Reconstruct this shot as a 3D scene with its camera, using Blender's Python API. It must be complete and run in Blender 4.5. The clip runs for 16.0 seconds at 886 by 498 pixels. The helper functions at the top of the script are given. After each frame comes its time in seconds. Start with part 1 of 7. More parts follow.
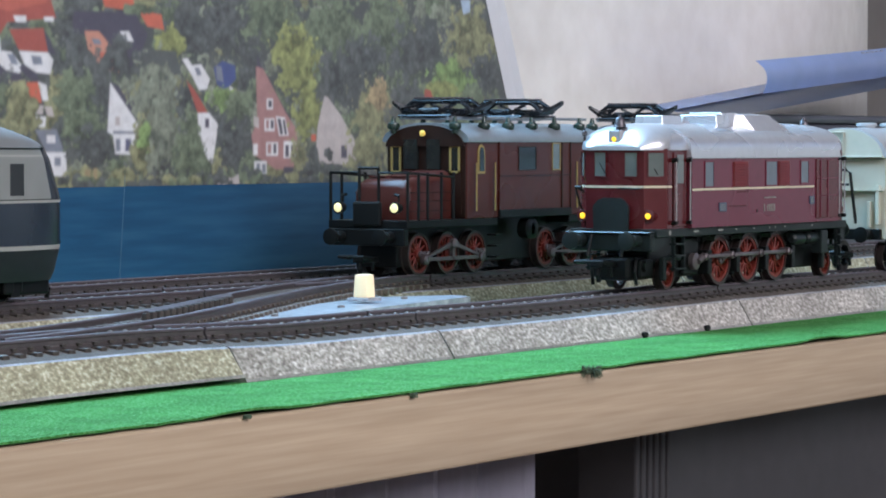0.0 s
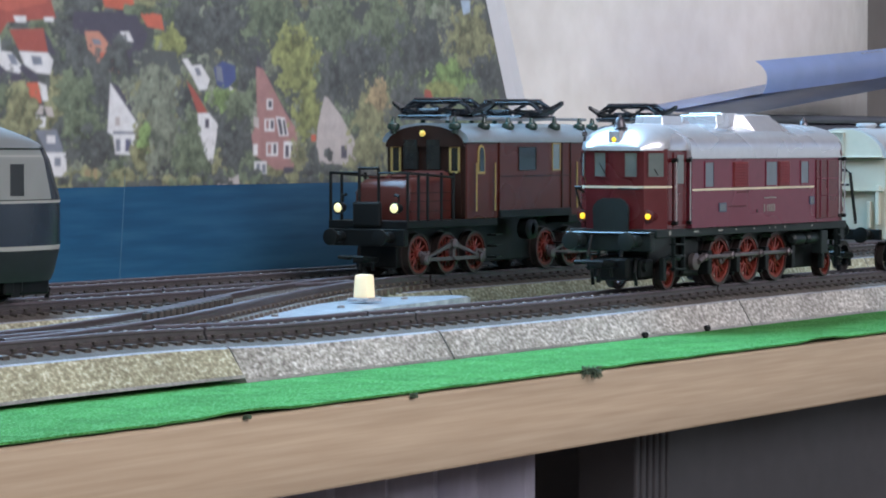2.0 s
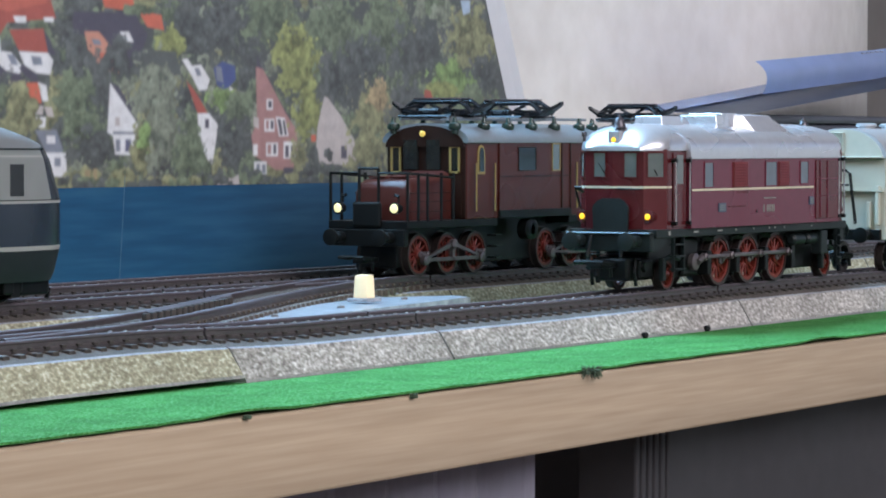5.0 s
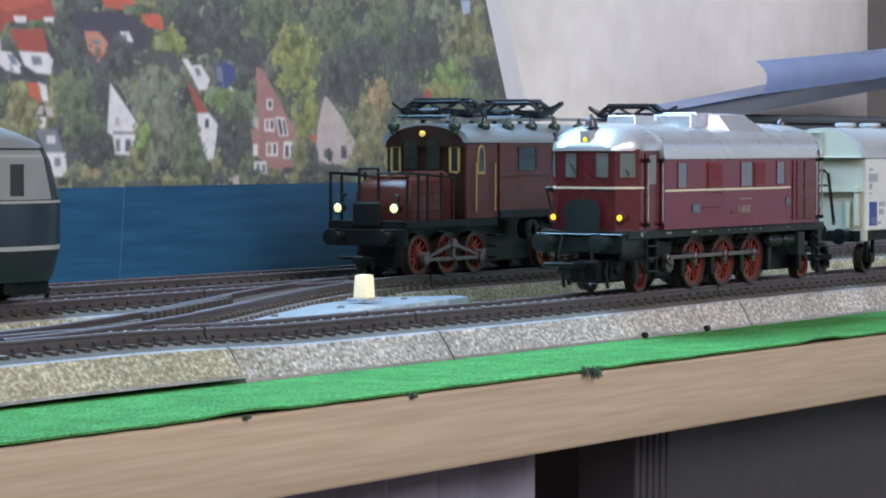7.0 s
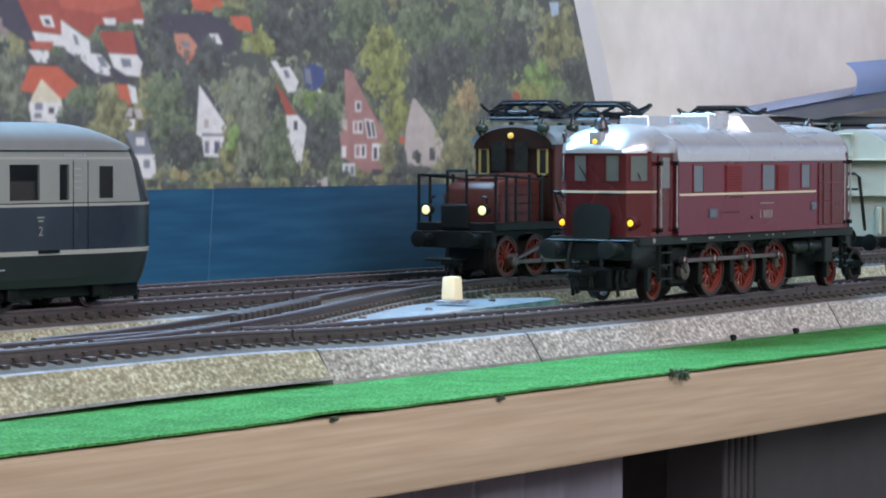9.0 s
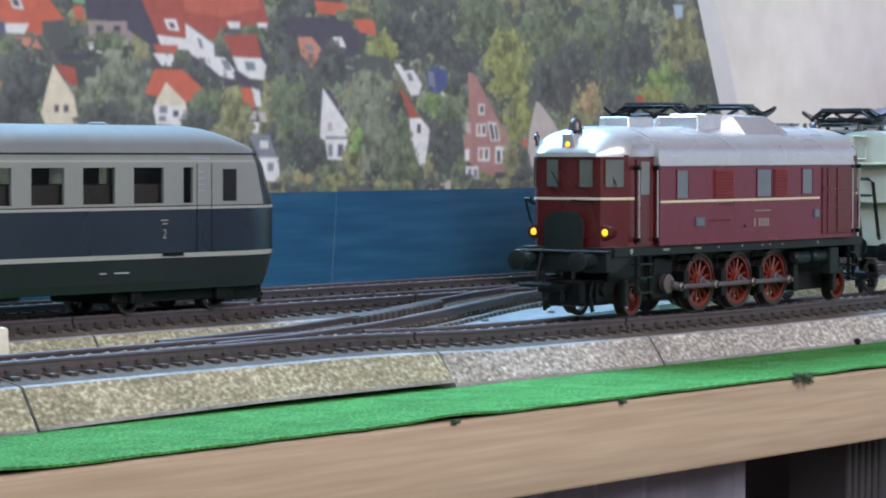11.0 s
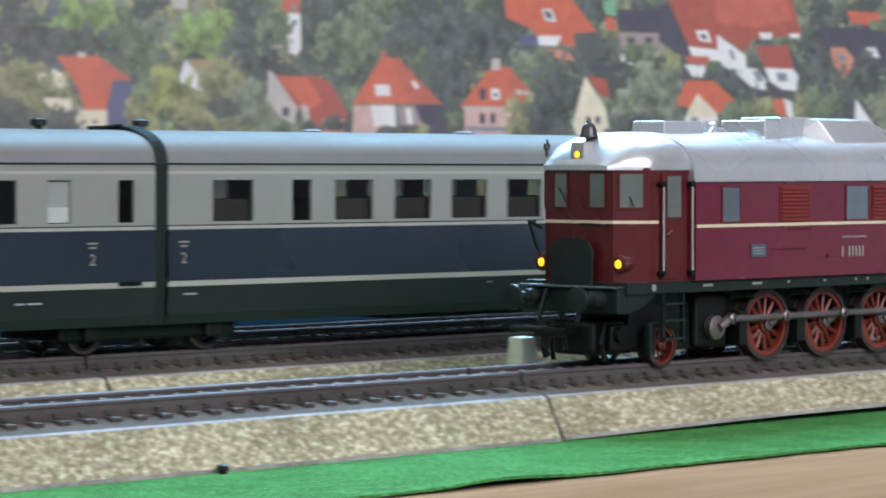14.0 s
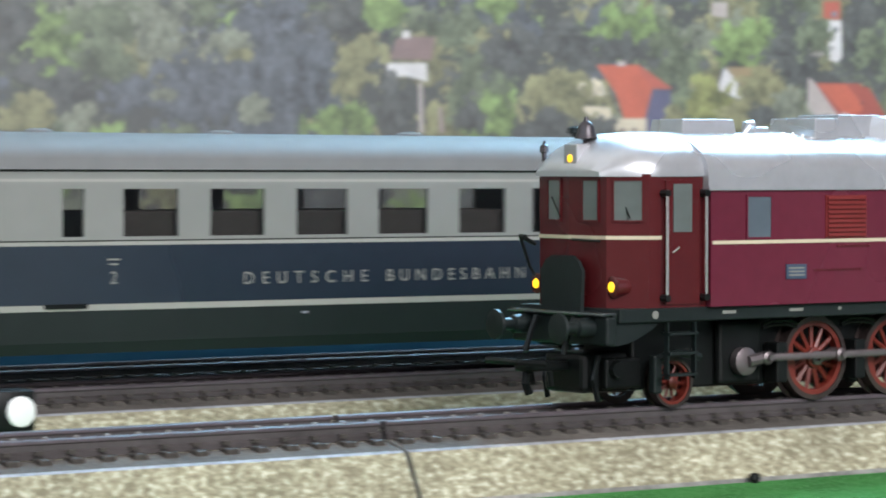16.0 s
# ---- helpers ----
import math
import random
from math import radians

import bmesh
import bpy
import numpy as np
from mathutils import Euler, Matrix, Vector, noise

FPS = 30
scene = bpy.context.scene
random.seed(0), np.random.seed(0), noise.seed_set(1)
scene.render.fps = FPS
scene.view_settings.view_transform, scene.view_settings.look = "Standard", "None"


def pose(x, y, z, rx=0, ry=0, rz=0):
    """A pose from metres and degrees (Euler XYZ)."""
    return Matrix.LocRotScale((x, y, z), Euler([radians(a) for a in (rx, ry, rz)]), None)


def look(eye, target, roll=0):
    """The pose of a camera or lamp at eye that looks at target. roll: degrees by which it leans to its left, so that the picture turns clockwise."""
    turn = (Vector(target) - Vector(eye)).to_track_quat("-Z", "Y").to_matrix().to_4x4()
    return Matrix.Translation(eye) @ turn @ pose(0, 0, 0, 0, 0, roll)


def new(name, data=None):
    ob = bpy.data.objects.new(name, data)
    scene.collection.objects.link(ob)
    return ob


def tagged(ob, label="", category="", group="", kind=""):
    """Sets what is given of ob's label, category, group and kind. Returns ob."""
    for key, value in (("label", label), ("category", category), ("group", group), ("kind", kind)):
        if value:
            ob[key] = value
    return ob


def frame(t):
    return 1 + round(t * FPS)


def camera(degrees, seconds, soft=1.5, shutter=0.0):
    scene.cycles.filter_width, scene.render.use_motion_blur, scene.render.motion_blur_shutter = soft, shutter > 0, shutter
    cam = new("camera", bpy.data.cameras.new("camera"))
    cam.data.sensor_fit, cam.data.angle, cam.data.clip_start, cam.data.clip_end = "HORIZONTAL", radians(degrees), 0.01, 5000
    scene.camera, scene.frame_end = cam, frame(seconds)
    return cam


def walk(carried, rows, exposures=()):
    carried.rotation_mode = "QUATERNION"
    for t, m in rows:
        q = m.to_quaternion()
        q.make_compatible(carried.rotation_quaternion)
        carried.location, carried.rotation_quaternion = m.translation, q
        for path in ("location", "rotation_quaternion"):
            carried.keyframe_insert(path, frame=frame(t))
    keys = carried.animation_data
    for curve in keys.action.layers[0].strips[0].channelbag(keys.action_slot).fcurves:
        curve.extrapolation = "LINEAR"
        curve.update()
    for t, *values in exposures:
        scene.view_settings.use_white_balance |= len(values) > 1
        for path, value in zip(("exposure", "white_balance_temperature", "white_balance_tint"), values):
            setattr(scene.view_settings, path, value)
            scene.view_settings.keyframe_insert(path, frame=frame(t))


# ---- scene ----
cam = camera(16.225, 16.0, soft=1.9, shutter=0.5)
EYE = 0.0467
PAN = [
    (0, -0.0167, -0.4815, -1.963, -58.172),
    (4, -0.0167, -0.4815, -1.955, -58.173),
    (6.5, -0.0167, -0.4815, -1.954, -58.174),
    (7, -0.0167, -0.4815, -1.956, -58.174),
    (7.5, -0.0166, -0.4815, -1.951, -58.024),
    (8, -0.0165, -0.4817, -1.938, -57.337),
    (8.5, -0.0164, -0.4818, -1.927, -56.889),
    (11, -0.0159, -0.4826, -1.865, -54.21),
    (11.5, -0.0157, -0.4829, -1.831, -53.208),
    (12, -0.0154, -0.4833, -1.806, -51.808),
    (12.5, -0.0151, -0.4837, -1.773, -50.258),
    (13, -0.0147, -0.4841, -1.748, -48.534),
    (13.5, -0.0143, -0.4845, -1.707, -46.825),
    (14, -0.0137, -0.4852, -1.658, -44.262),
    (14.5, -0.0131, -0.4857, -1.603, -41.842),
    (15, -0.0124, -0.4863, -1.554, -39.233),
    (15.5, -0.0118, -0.4868, -1.535, -37.041),
    (16, -0.011, -0.4874, -1.508, -34.129),
]
walk(cam, [(t, pose(x, y, EYE, 90 + pitch, 0, yaw)) for t, x, y, pitch, yaw in PAN],
     [(0.0, 0.0, 6330, 15), (8.5, 0.0, 6350, 15), (11.0, 0.02, 6400, 15), (13.5, 0.12, 6450, 12), (15.0, 0.30, 6480, 9), (16.0, 0.40, 6480, 8)])

# where the diesel locomotive stands along its track (its front body corner), by time
TRAVEL = [(0.0, 0.8846), (4.8, 0.8846), (5.6, 0.8821),
    (6.5, 0.8729),
    (7, 0.8656),
    (7.5, 0.8569),
    (8, 0.8460),
    (8.5, 0.8334),
    (11, 0.7345),
    (11.5, 0.7072),
    (12, 0.6766),
    (12.5, 0.6445),
    (13, 0.6054),
    (13.5, 0.5668),
    (14, 0.5229),
    (14.5, 0.4810),
    (15, 0.4395),
    (15.5, 0.4049),
    (16, 0.3709),
]

# ---- light ----
world = bpy.data.worlds.new("world")
scene.world = world
world.use_nodes = True
sky = world.node_tree.nodes.new("ShaderNodeTexSky")
sky.sky_type, sky.sun_disc, sky.sun_elevation, sky.sun_rotation = "NISHITA", False, radians(35), radians(200)
world.node_tree.links.new(sky.outputs[0], world.node_tree.nodes["Background"].inputs[0])
world.node_tree.nodes["Background"].inputs[1].default_value = 0.1


def window_light(name, m, sx, sy, watts, colour):
    lamp = bpy.data.lights.new(name, "AREA")
    lamp.shape, lamp.size, lamp.size_y, lamp.energy, lamp.color = "RECTANGLE", sx, sy, watts, colour
    ob = new(name, lamp)
    ob.matrix_world = m
    return ob


window_light("window_light", look((0.10, -2.08, 1.15), (0.85, 0.1, 0.0)), 1.5, 1.1, 52, (0.98, 0.95, 0.99))
window_light("side_window_light", look((-1.46, -0.5, 1.05), (0.7, 0.0, 0.0)), 0.9, 1.0, 5, (0.72, 0.88, 1.0))
window_light("back_window_light", look((0.80, 0.31, 0.45), (0.79, -0.1, 0.0)), 0.46, 0.40, 12, (0.36, 0.70, 1.0))
window_light("garden_door_light", look((2.96, -1.2, 0.30), (0.9, -0.3, 0.05)), 1.3, 0.9, 1.6, (0.56, 0.73, 1.0))


# ---- materials ----
def material(name, colour, rough=0.5, metal=0.0, vary=0.12, grain=900.0, bump=0.0, spec=0.5, coarse=None, axis=(1, 1, 1)):
    """A surface with two scales of uneven colour and a fine relief. grain: spots to the metre."""
    m = bpy.data.materials.new(name)
    m.use_nodes = True
    nt = m.node_tree
    b = nt.nodes["Principled BSDF"]
    b.inputs["Roughness"].default_value, b.inputs["Metallic"].default_value = rough, metal
    b.inputs["Specular IOR Level"].default_value = spec
    co = nt.nodes.new("ShaderNodeTexCoord")
    mp = nt.nodes.new("ShaderNodeMapping")
    mp.inputs["Scale"].default_value = axis
    nt.links.new(co.outputs["Object"], mp.inputs[0])
    fine, wide = nt.nodes.new("ShaderNodeTexNoise"), nt.nodes.new("ShaderNodeTexNoise")
    fine.inputs["Scale"].default_value, wide.inputs["Scale"].default_value = grain, coarse or grain / 12
    fine.inputs["Detail"].default_value = 4
    mix = nt.nodes.new("ShaderNodeMath")
    mix.operation = "ADD"
    for n in (fine, wide):
        nt.links.new(mp.outputs[0], n.inputs["Vector"])
    nt.links.new(fine.outputs[0], mix.inputs[0])
    nt.links.new(wide.outputs[0], mix.inputs[1])
    ramp = nt.nodes.new("ShaderNodeMapRange")
    ramp.inputs["From Min"].default_value, ramp.inputs["From Max"].default_value = 0.6, 1.4
    ramp.inputs["To Min"].default_value, ramp.inputs["To Max"].default_value = 1 - vary, 1 + vary
    nt.links.new(mix.outputs[0], ramp.inputs["Value"])
    mul = nt.nodes.new("ShaderNodeVectorMath")
    mul.operation = "SCALE"
    mul.inputs[0].default_value = colour
    nt.links.new(ramp.outputs[0], mul.inputs["Scale"])
    nt.links.new(mul.outputs[0], b.inputs["Base Color"])
    rr = nt.nodes.new("ShaderNodeMapRange")
    rr.inputs["From Min"].default_value, rr.inputs["From Max"].default_value = 0.35, 0.65
    rr.inputs["To Min"].default_value, rr.inputs["To Max"].default_value = max(0.02, rough - 0.07), min(1, rough + 0.07)
    nt.links.new(wide.outputs[0], rr.inputs["Value"])
    nt.links.new(rr.outputs[0], b.inputs["Roughness"])
    if bump:
        bp = nt.nodes.new("ShaderNodeBump")
        bp.inputs["Strength"].default_value, bp.inputs["Distance"].default_value = bump, 0.0004
        nt.links.new(fine.outputs[0], bp.inputs["Height"])
        nt.links.new(bp.outputs[0], b.inputs["Normal"])
    return m


def ramp_material(name, stops, scale, rough=0.6, kind="noise", detail=3.0, bump=0.3, axis=(1, 1, 1), metal=0.0, spec=0.5):
    """A surface coloured by a noise or cell pattern through a ramp of (place, colour)."""
    m = bpy.data.materials.new(name)
    m.use_nodes = True
    nt = m.node_tree
    b = nt.nodes["Principled BSDF"]
    b.inputs["Roughness"].default_value, b.inputs["Metallic"].default_value = rough, metal
    b.inputs["Specular IOR Level"].default_value = spec
    co = nt.nodes.new("ShaderNodeTexCoord")
    mp = nt.nodes.new("ShaderNodeMapping")
    mp.inputs["Scale"].default_value = axis
    nt.links.new(co.outputs["Object"], mp.inputs[0])
    if kind == "noise":
        tex = nt.nodes.new("ShaderNodeTexNoise")
        tex.inputs["Detail"].default_value = detail
    else:
        tex = nt.nodes.new("ShaderNodeTexVoronoi")
    tex.inputs["Scale"].default_value = scale
    nt.links.new(mp.outputs[0], tex.inputs["Vector"])
    ramp = nt.nodes.new("ShaderNodeValToRGB")
    while len(ramp.color_ramp.elements) < len(stops):
        ramp.color_ramp.elements.new(0.5)
    for e, (p, c) in zip(ramp.color_ramp.elements, stops):
        e.position, e.color = p, (*c, 1)
    nt.links.new(tex.outputs[0], ramp.inputs[0])
    wide = nt.nodes.new("ShaderNodeTexNoise")
    wide.inputs["Scale"].default_value = scale / 14
    nt.links.new(mp.outputs[0], wide.inputs["Vector"])
    mr = nt.nodes.new("ShaderNodeMapRange")
    mr.inputs["From Min"].default_value, mr.inputs["From Max"].default_value = 0.3, 0.7
    mr.inputs["To Min"].default_value, mr.inputs["To Max"].default_value = 0.82, 1.16
    nt.links.new(wide.outputs[0], mr.inputs["Value"])
    mul = nt.nodes.new("ShaderNodeVectorMath")
    mul.operation = "SCALE"
    nt.links.new(ramp.outputs[0], mul.inputs[0])
    nt.links.new(mr.outputs[0], mul.inputs["Scale"])
    nt.links.new(mul.outputs[0], b.inputs["Base Color"])
    if bump:
        bp = nt.nodes.new("ShaderNodeBump")
        bp.inputs["Strength"].default_value, bp.inputs["Distance"].default_value = bump, 0.0004
        nt.links.new(tex.outputs[0], bp.inputs["Height"])
        nt.links.new(bp.outputs[0], b.inputs["Normal"])
    return m


def glow(name, colour, strength):
    m = bpy.data.materials.new(name)
    m.use_nodes = True
    b = m.node_tree.nodes["Principled BSDF"]
    b.inputs["Base Color"].default_value = (*colour, 1)
    b.inputs["Emission Color"].default_value = (*colour, 1)
    b.inputs["Emission Strength"].default_value = strength
    return m


def clear_glass(name, tint, alpha):
    m = bpy.data.materials.new(name)
    m.use_nodes = True
    b = m.node_tree.nodes["Principled BSDF"]
    b.inputs["Base Color"].default_value = (*tint, 1)
    b.inputs["Roughness"].default_value, b.inputs["Alpha"].default_value = 0.08, alpha
    return m


M_GRASS = ramp_material("grass_mat", [(0.30, (0.030, 0.118, 0.026)), (0.46, (0.050, 0.205, 0.050)), (0.56, (0.077, 0.275, 0.080)), (0.70, (0.19, 0.40, 0.185))], 1300, 0.95, detail=8, bump=0.8, spec=0.05)
M_BALLAST = ramp_material("printed_ballast", [(0.34, (0.21, 0.19, 0.13)), (0.48, (0.30, 0.275, 0.19)), (0.58, (0.40, 0.38, 0.275)), (0.72, (0.60, 0.585, 0.47))], 900, 0.5, detail=2, bump=0.25, axis=(0.75, 1, 1), spec=0.2)
M_BALLAST_GREY = ramp_material("worn_ballast", [(0.3, (0.17, 0.155, 0.14)), (0.47, (0.33, 0.31, 0.28)), (0.58, (0.46, 0.43, 0.40)), (0.74, (0.74, 0.71, 0.69))], 850, 0.4, detail=2, bump=0.35, axis=(0.75, 1, 1), spec=0.25)
M_WOOD = ramp_material("beech_edge", [(0.25, (0.325, 0.245, 0.160)), (0.5, (0.37, 0.287, 0.192)), (0.75, (0.42, 0.335, 0.230))], 620, 0.55, detail=6, bump=0.12, axis=(0.035, 1, 1.1))
M_TIN = material("tin_edge", (0.30, 0.31, 0.33), 0.7, 0.0, 0.45, 900, spec=0.15)
M_FOOT = material("scuffed_tin_foot", (0.27, 0.265, 0.25), 0.5, 0.3, 0.45, 900)
M_SHOULDER = material("brown_stamped_tin", (0.115, 0.104, 0.094), 0.85, 0.0, 0.4, 900, spec=0.06)
M_RAIL = material("browned_rail", (0.070, 0.061, 0.061), 0.5, 0.25, 0.3, 500, spec=0.35)
M_RAIL_TOP = material("rail_head", (0.105, 0.088, 0.098), 0.55, 0.3, 0.25, 300, spec=0.3)
M_SLEEPER = material("dark_sleeper", (0.060, 0.053, 0.047), 0.6, 0.0, 0.35, 900, 0.2, spec=0.2)
M_SLEEPER_WORN = material("worn_sleeper", (0.125, 0.100, 0.078), 0.45, 0.0, 0.4, 900, 0.2)
M_STUD = material("stud_metal", (0.20, 0.18, 0.165), 0.5, 0.3, 0.2, 900)
M_PLATE = ramp_material("grey_cover", [(0.3, (0.22, 0.24, 0.27)), (0.55, (0.36, 0.38, 0.41)), (0.75, (0.50, 0.52, 0.55))], 300, 0.3, bump=0.15)
M_GAP = material("gap_shade", (0.012, 0.012, 0.012), 0.8)
M_PLASTER = ramp_material("wall_plaster", [(0.3, (0.77, 0.735, 0.69)), (0.7, (0.85, 0.82, 0.78))], 60, 0.85, detail=6, bump=0.5)
M_ROOM = material("room_paint", (0.55, 0.53, 0.50), 0.9, 0, 0.06, 60)
M_FLOORWOOD = material("floor_boards", (0.16, 0.11, 0.075), 0.5, 0, 0.2, 60, axis=(0.2, 1, 1))
M_DARKBOARD = material("dark_board", (0.035, 0.034, 0.036), 0.6, 0, 0.2, 120)
M_CURTAIN = material("lilac_curtain", (0.46, 0.45, 0.53), 0.9, 0, 0.12, 500, axis=(1, 1, 0.15))
M_PAPER = material("pale_blue_sheet", (0.44, 0.55, 0.82), 0.18, 0, 0.12, 40)
M_FOLD_SHADE = material("paper_fold_shade", (0.15, 0.16, 0.20), 0.4, 0, 0.2, 60)
M_PAPER_DARK = material("grey_folder", (0.10, 0.105, 0.13), 0.5, 0, 0.15, 80)
M_LANTERN = glow("lantern_cream", (0.86, 0.72, 0.45), 0.28)
M_LANTERN_OFF = material("lantern_ivory", (0.66, 0.63, 0.50), 0.4, 0, 0.15, 500)
M_BLACK = material("black_plastic", (0.005, 0.006, 0.006), 0.42, 0, 0.25, 700, spec=0.22)
M_DISC = material("white_disc", (0.85, 0.85, 0.85), 0.4, 0, 0.04, 400)

# loco paint
M_RED = material("wine_red_paint", (0.112, 0.016, 0.032), 0.24, 0, 0.10, 300, spec=0.45)
M_RED_CAB = material("cab_red_paint", (0.075, 0.009, 0.011), 0.28, 0, 0.10, 300)
M_LOUVRE = material("louvre_red", (0.15, 0.017, 0.016), 0.35, 0, 0.10, 300)
# tread edge highlight put into a metal lighter and glossier than the frame
M_TREAD = material("tread_highlight_metal", (0.10, 0.115, 0.12), 0.25, 0.7, 0.2, 500)
M_SILVER = material("silver_roof_paint", (0.53, 0.54, 0.57), 0.30, 0.6, 0.08, 400)
M_LAMP_BOX = material("grey_lamp_box", (0.36, 0.36, 0.375), 0.35, 0.4, 0.1, 400)
M_CREAM = material("cream_line", (0.56, 0.49, 0.36), 0.5, 0, 0.06, 400)
M_FRAME = material("green_black_frame", (0.011, 0.016, 0.016), 0.45, 0.0, 0.25, 500, 0.1, spec=0.25)
M_WHEEL = material("red_wheel", (0.135, 0.018, 0.011), 0.45, 0, 0.25, 600)
M_TYRE = material("tyre_steel", (0.060, 0.045, 0.042), 0.4, 0.6, 0.2, 500)
M_ROD = material("coupling_steel", (0.17, 0.145, 0.15), 0.42, 0.7, 0.15, 500)
M_CHROME = material("bright_metal", (0.80, 0.80, 0.82), 0.2, 1.0, 0.05, 400)
M_PANE = material("blue_grey_pane", (0.11, 0.13, 0.125), 0.05, 0, 0.2, 150, spec=1.0)
# side panes: the blue they reflect is mixed into the base colour
M_PANE_BLUE = material("blue_reflection_pane", (0.085, 0.110, 0.135), 0.05, 0, 0.2, 150, spec=1.0)
M_PANE_DARK = material("dark_pane", (0.014, 0.016, 0.016), 0.12, 0, 0.2, 150)
M_LAMP_Y = glow("yellow_headlight", (1.0, 0.55, 0.02), 1.15)
M_LAMP_W = glow("warm_headlight", (0.96, 0.86, 0.42), 0.62)
M_LAMP_DIM = glow("dim_yellow_lamp", (0.9, 0.6, 0.12), 0.25)
M_GLASS = clear_glass("window_glass", (0.012, 0.014, 0.015), 0.18)
M_PLATE_BLUE = material("builder_plate", (0.06, 0.09, 0.14), 0.4, 0.3, 0.2, 900)
M_LETTER = material("pale_lettering", (0.22, 0.22, 0.20), 0.5, 0, 0.10, 400)
M_BROWN = material("brown_red_paint", (0.062, 0.016, 0.012), 0.32, 0, 0.12, 300, spec=0.25)
M_BROWN_TRIM_SHADE = material("dark_brown_trim_and_shade", (0.022, 0.010, 0.007), 0.42, 0, 0.12, 300, spec=0.2)
M_GREY_ROOF = material("grey_roof_paint", (0.20, 0.23, 0.25), 0.40, 0.1, 0.12, 300)
M_BRASS = material("yellow_frame", (0.30, 0.22, 0.075), 0.4, 0.2, 0.1, 500)
M_INSUL = material("dark_green_insulator", (0.015, 0.030, 0.022), 0.25, 0, 0.2, 500)
M_PANTO = material("pantograph_black", (0.018, 0.020, 0.024), 0.3, 0.5, 0.2, 400)
M_BLUE = material("railcar_blue", (0.018, 0.027, 0.040), 0.24, 0, 0.10, 200, spec=0.6)
M_GREYUP = material("railcar_grey", (0.215, 0.22, 0.21), 0.40, 0, 0.05, 200)
M_RC_ROOF = material("railcar_roof", (0.165, 0.170, 0.170), 0.6, 0.0, 0.08, 200, spec=0.18)
M_RC_SKIRT = material("railcar_skirt", (0.013, 0.018, 0.018), 0.45, 0, 0.15, 200, spec=0.25)
M_RC_LINE = material("railcar_line", (0.30, 0.30, 0.275), 0.5, 0, 0.05, 300)
M_RUBBER = material("black_bellows", (0.007, 0.013, 0.012), 0.6, 0, 0.2, 500, spec=0.2)
M_SEAT = material("dark_seat", (0.022, 0.019, 0.016), 0.7, 0, 0.3, 500)
M_WAGON = material("cream_wagon", (0.44, 0.43, 0.345), 0.5, 0, 0.08, 250)
M_WAGON_SIDE = material("white_wagon_side", (0.58, 0.58, 0.57), 0.5, 0, 0.06, 250)
M_WAGON_ROOF = material("wagon_silver_roof", (0.42, 0.43, 0.44), 0.4, 0.3, 0.08, 250)
M_LABEL_BLUE = material("blue_label", (0.03, 0.06, 0.22), 0.5)
M_LABEL_GREY = material("grey_label", (0.30, 0.31, 0.36), 0.5)

# colours of the printed picture
P_WATER = ramp_material("print_water", [(0.30, (0.014, 0.066, 0.138)), (0.5, (0.018, 0.085, 0.170)), (0.7, (0.028, 0.106, 0.195))], 160, 0.45, detail=4, bump=0.0, axis=(0.15, 1, 1.6), spec=0.3)
P_WOODS = ramp_material("print_woods", [(0.32, (0.10, 0.13, 0.095)), (0.5, (0.15, 0.19, 0.125)), (0.7, (0.24, 0.285, 0.17))], 150, 0.42, detail=8, bump=0.0, axis=(0.75, 1, 1.0))

# ---- shape helpers ----
def part(name, bm, mats, parent=None, label="", smooth=False):
    me = bpy.data.meshes.new(name)
    bmesh.ops.recalc_face_normals(bm, faces=bm.faces)
    bm.to_mesh(me)
    bm.free()
    for m in (mats if isinstance(mats, (list, tuple)) else [mats]):
        me.materials.append(m)
    if smooth:
        me.polygons.foreach_set("use_smooth", [True] * len(me.polygons))
        me.set_sharp_from_angle(angle=radians(38))
    ob = new(name, me)
    ob.parent = parent
    if label:
        ob["label"] = label
    return ob


def thing(name, label, category, m=None, group="", kind=""):
    ob = tagged(new(name), label, category, group, kind)
    if m is not None:
        ob.matrix_basis = m
    return ob


def box(bm, x0, x1, y0, y1, z0, z1, bevel=0.0, mat=0):
    vs = [bm.verts.new(p) for p in ((x0, y0, z0), (x1, y0, z0), (x1, y1, z0), (x0, y1, z0), (x0, y0, z1), (x1, y0, z1), (x1, y1, z1), (x0, y1, z1))]
    fs = [bm.faces.new([vs[i] for i in q]) for q in ((0, 3, 2, 1), (4, 5, 6, 7), (0, 1, 5, 4), (1, 2, 6, 5), (2, 3, 7, 6), (3, 0, 4, 7))]
    for f in fs:
        f.material_index = mat
    if bevel:
        es = list({e for f in fs for e in f.edges})
        bmesh.ops.bevel(bm, geom=es, offset=bevel, segments=2, affect="EDGES", profile=0.5)
    return bm


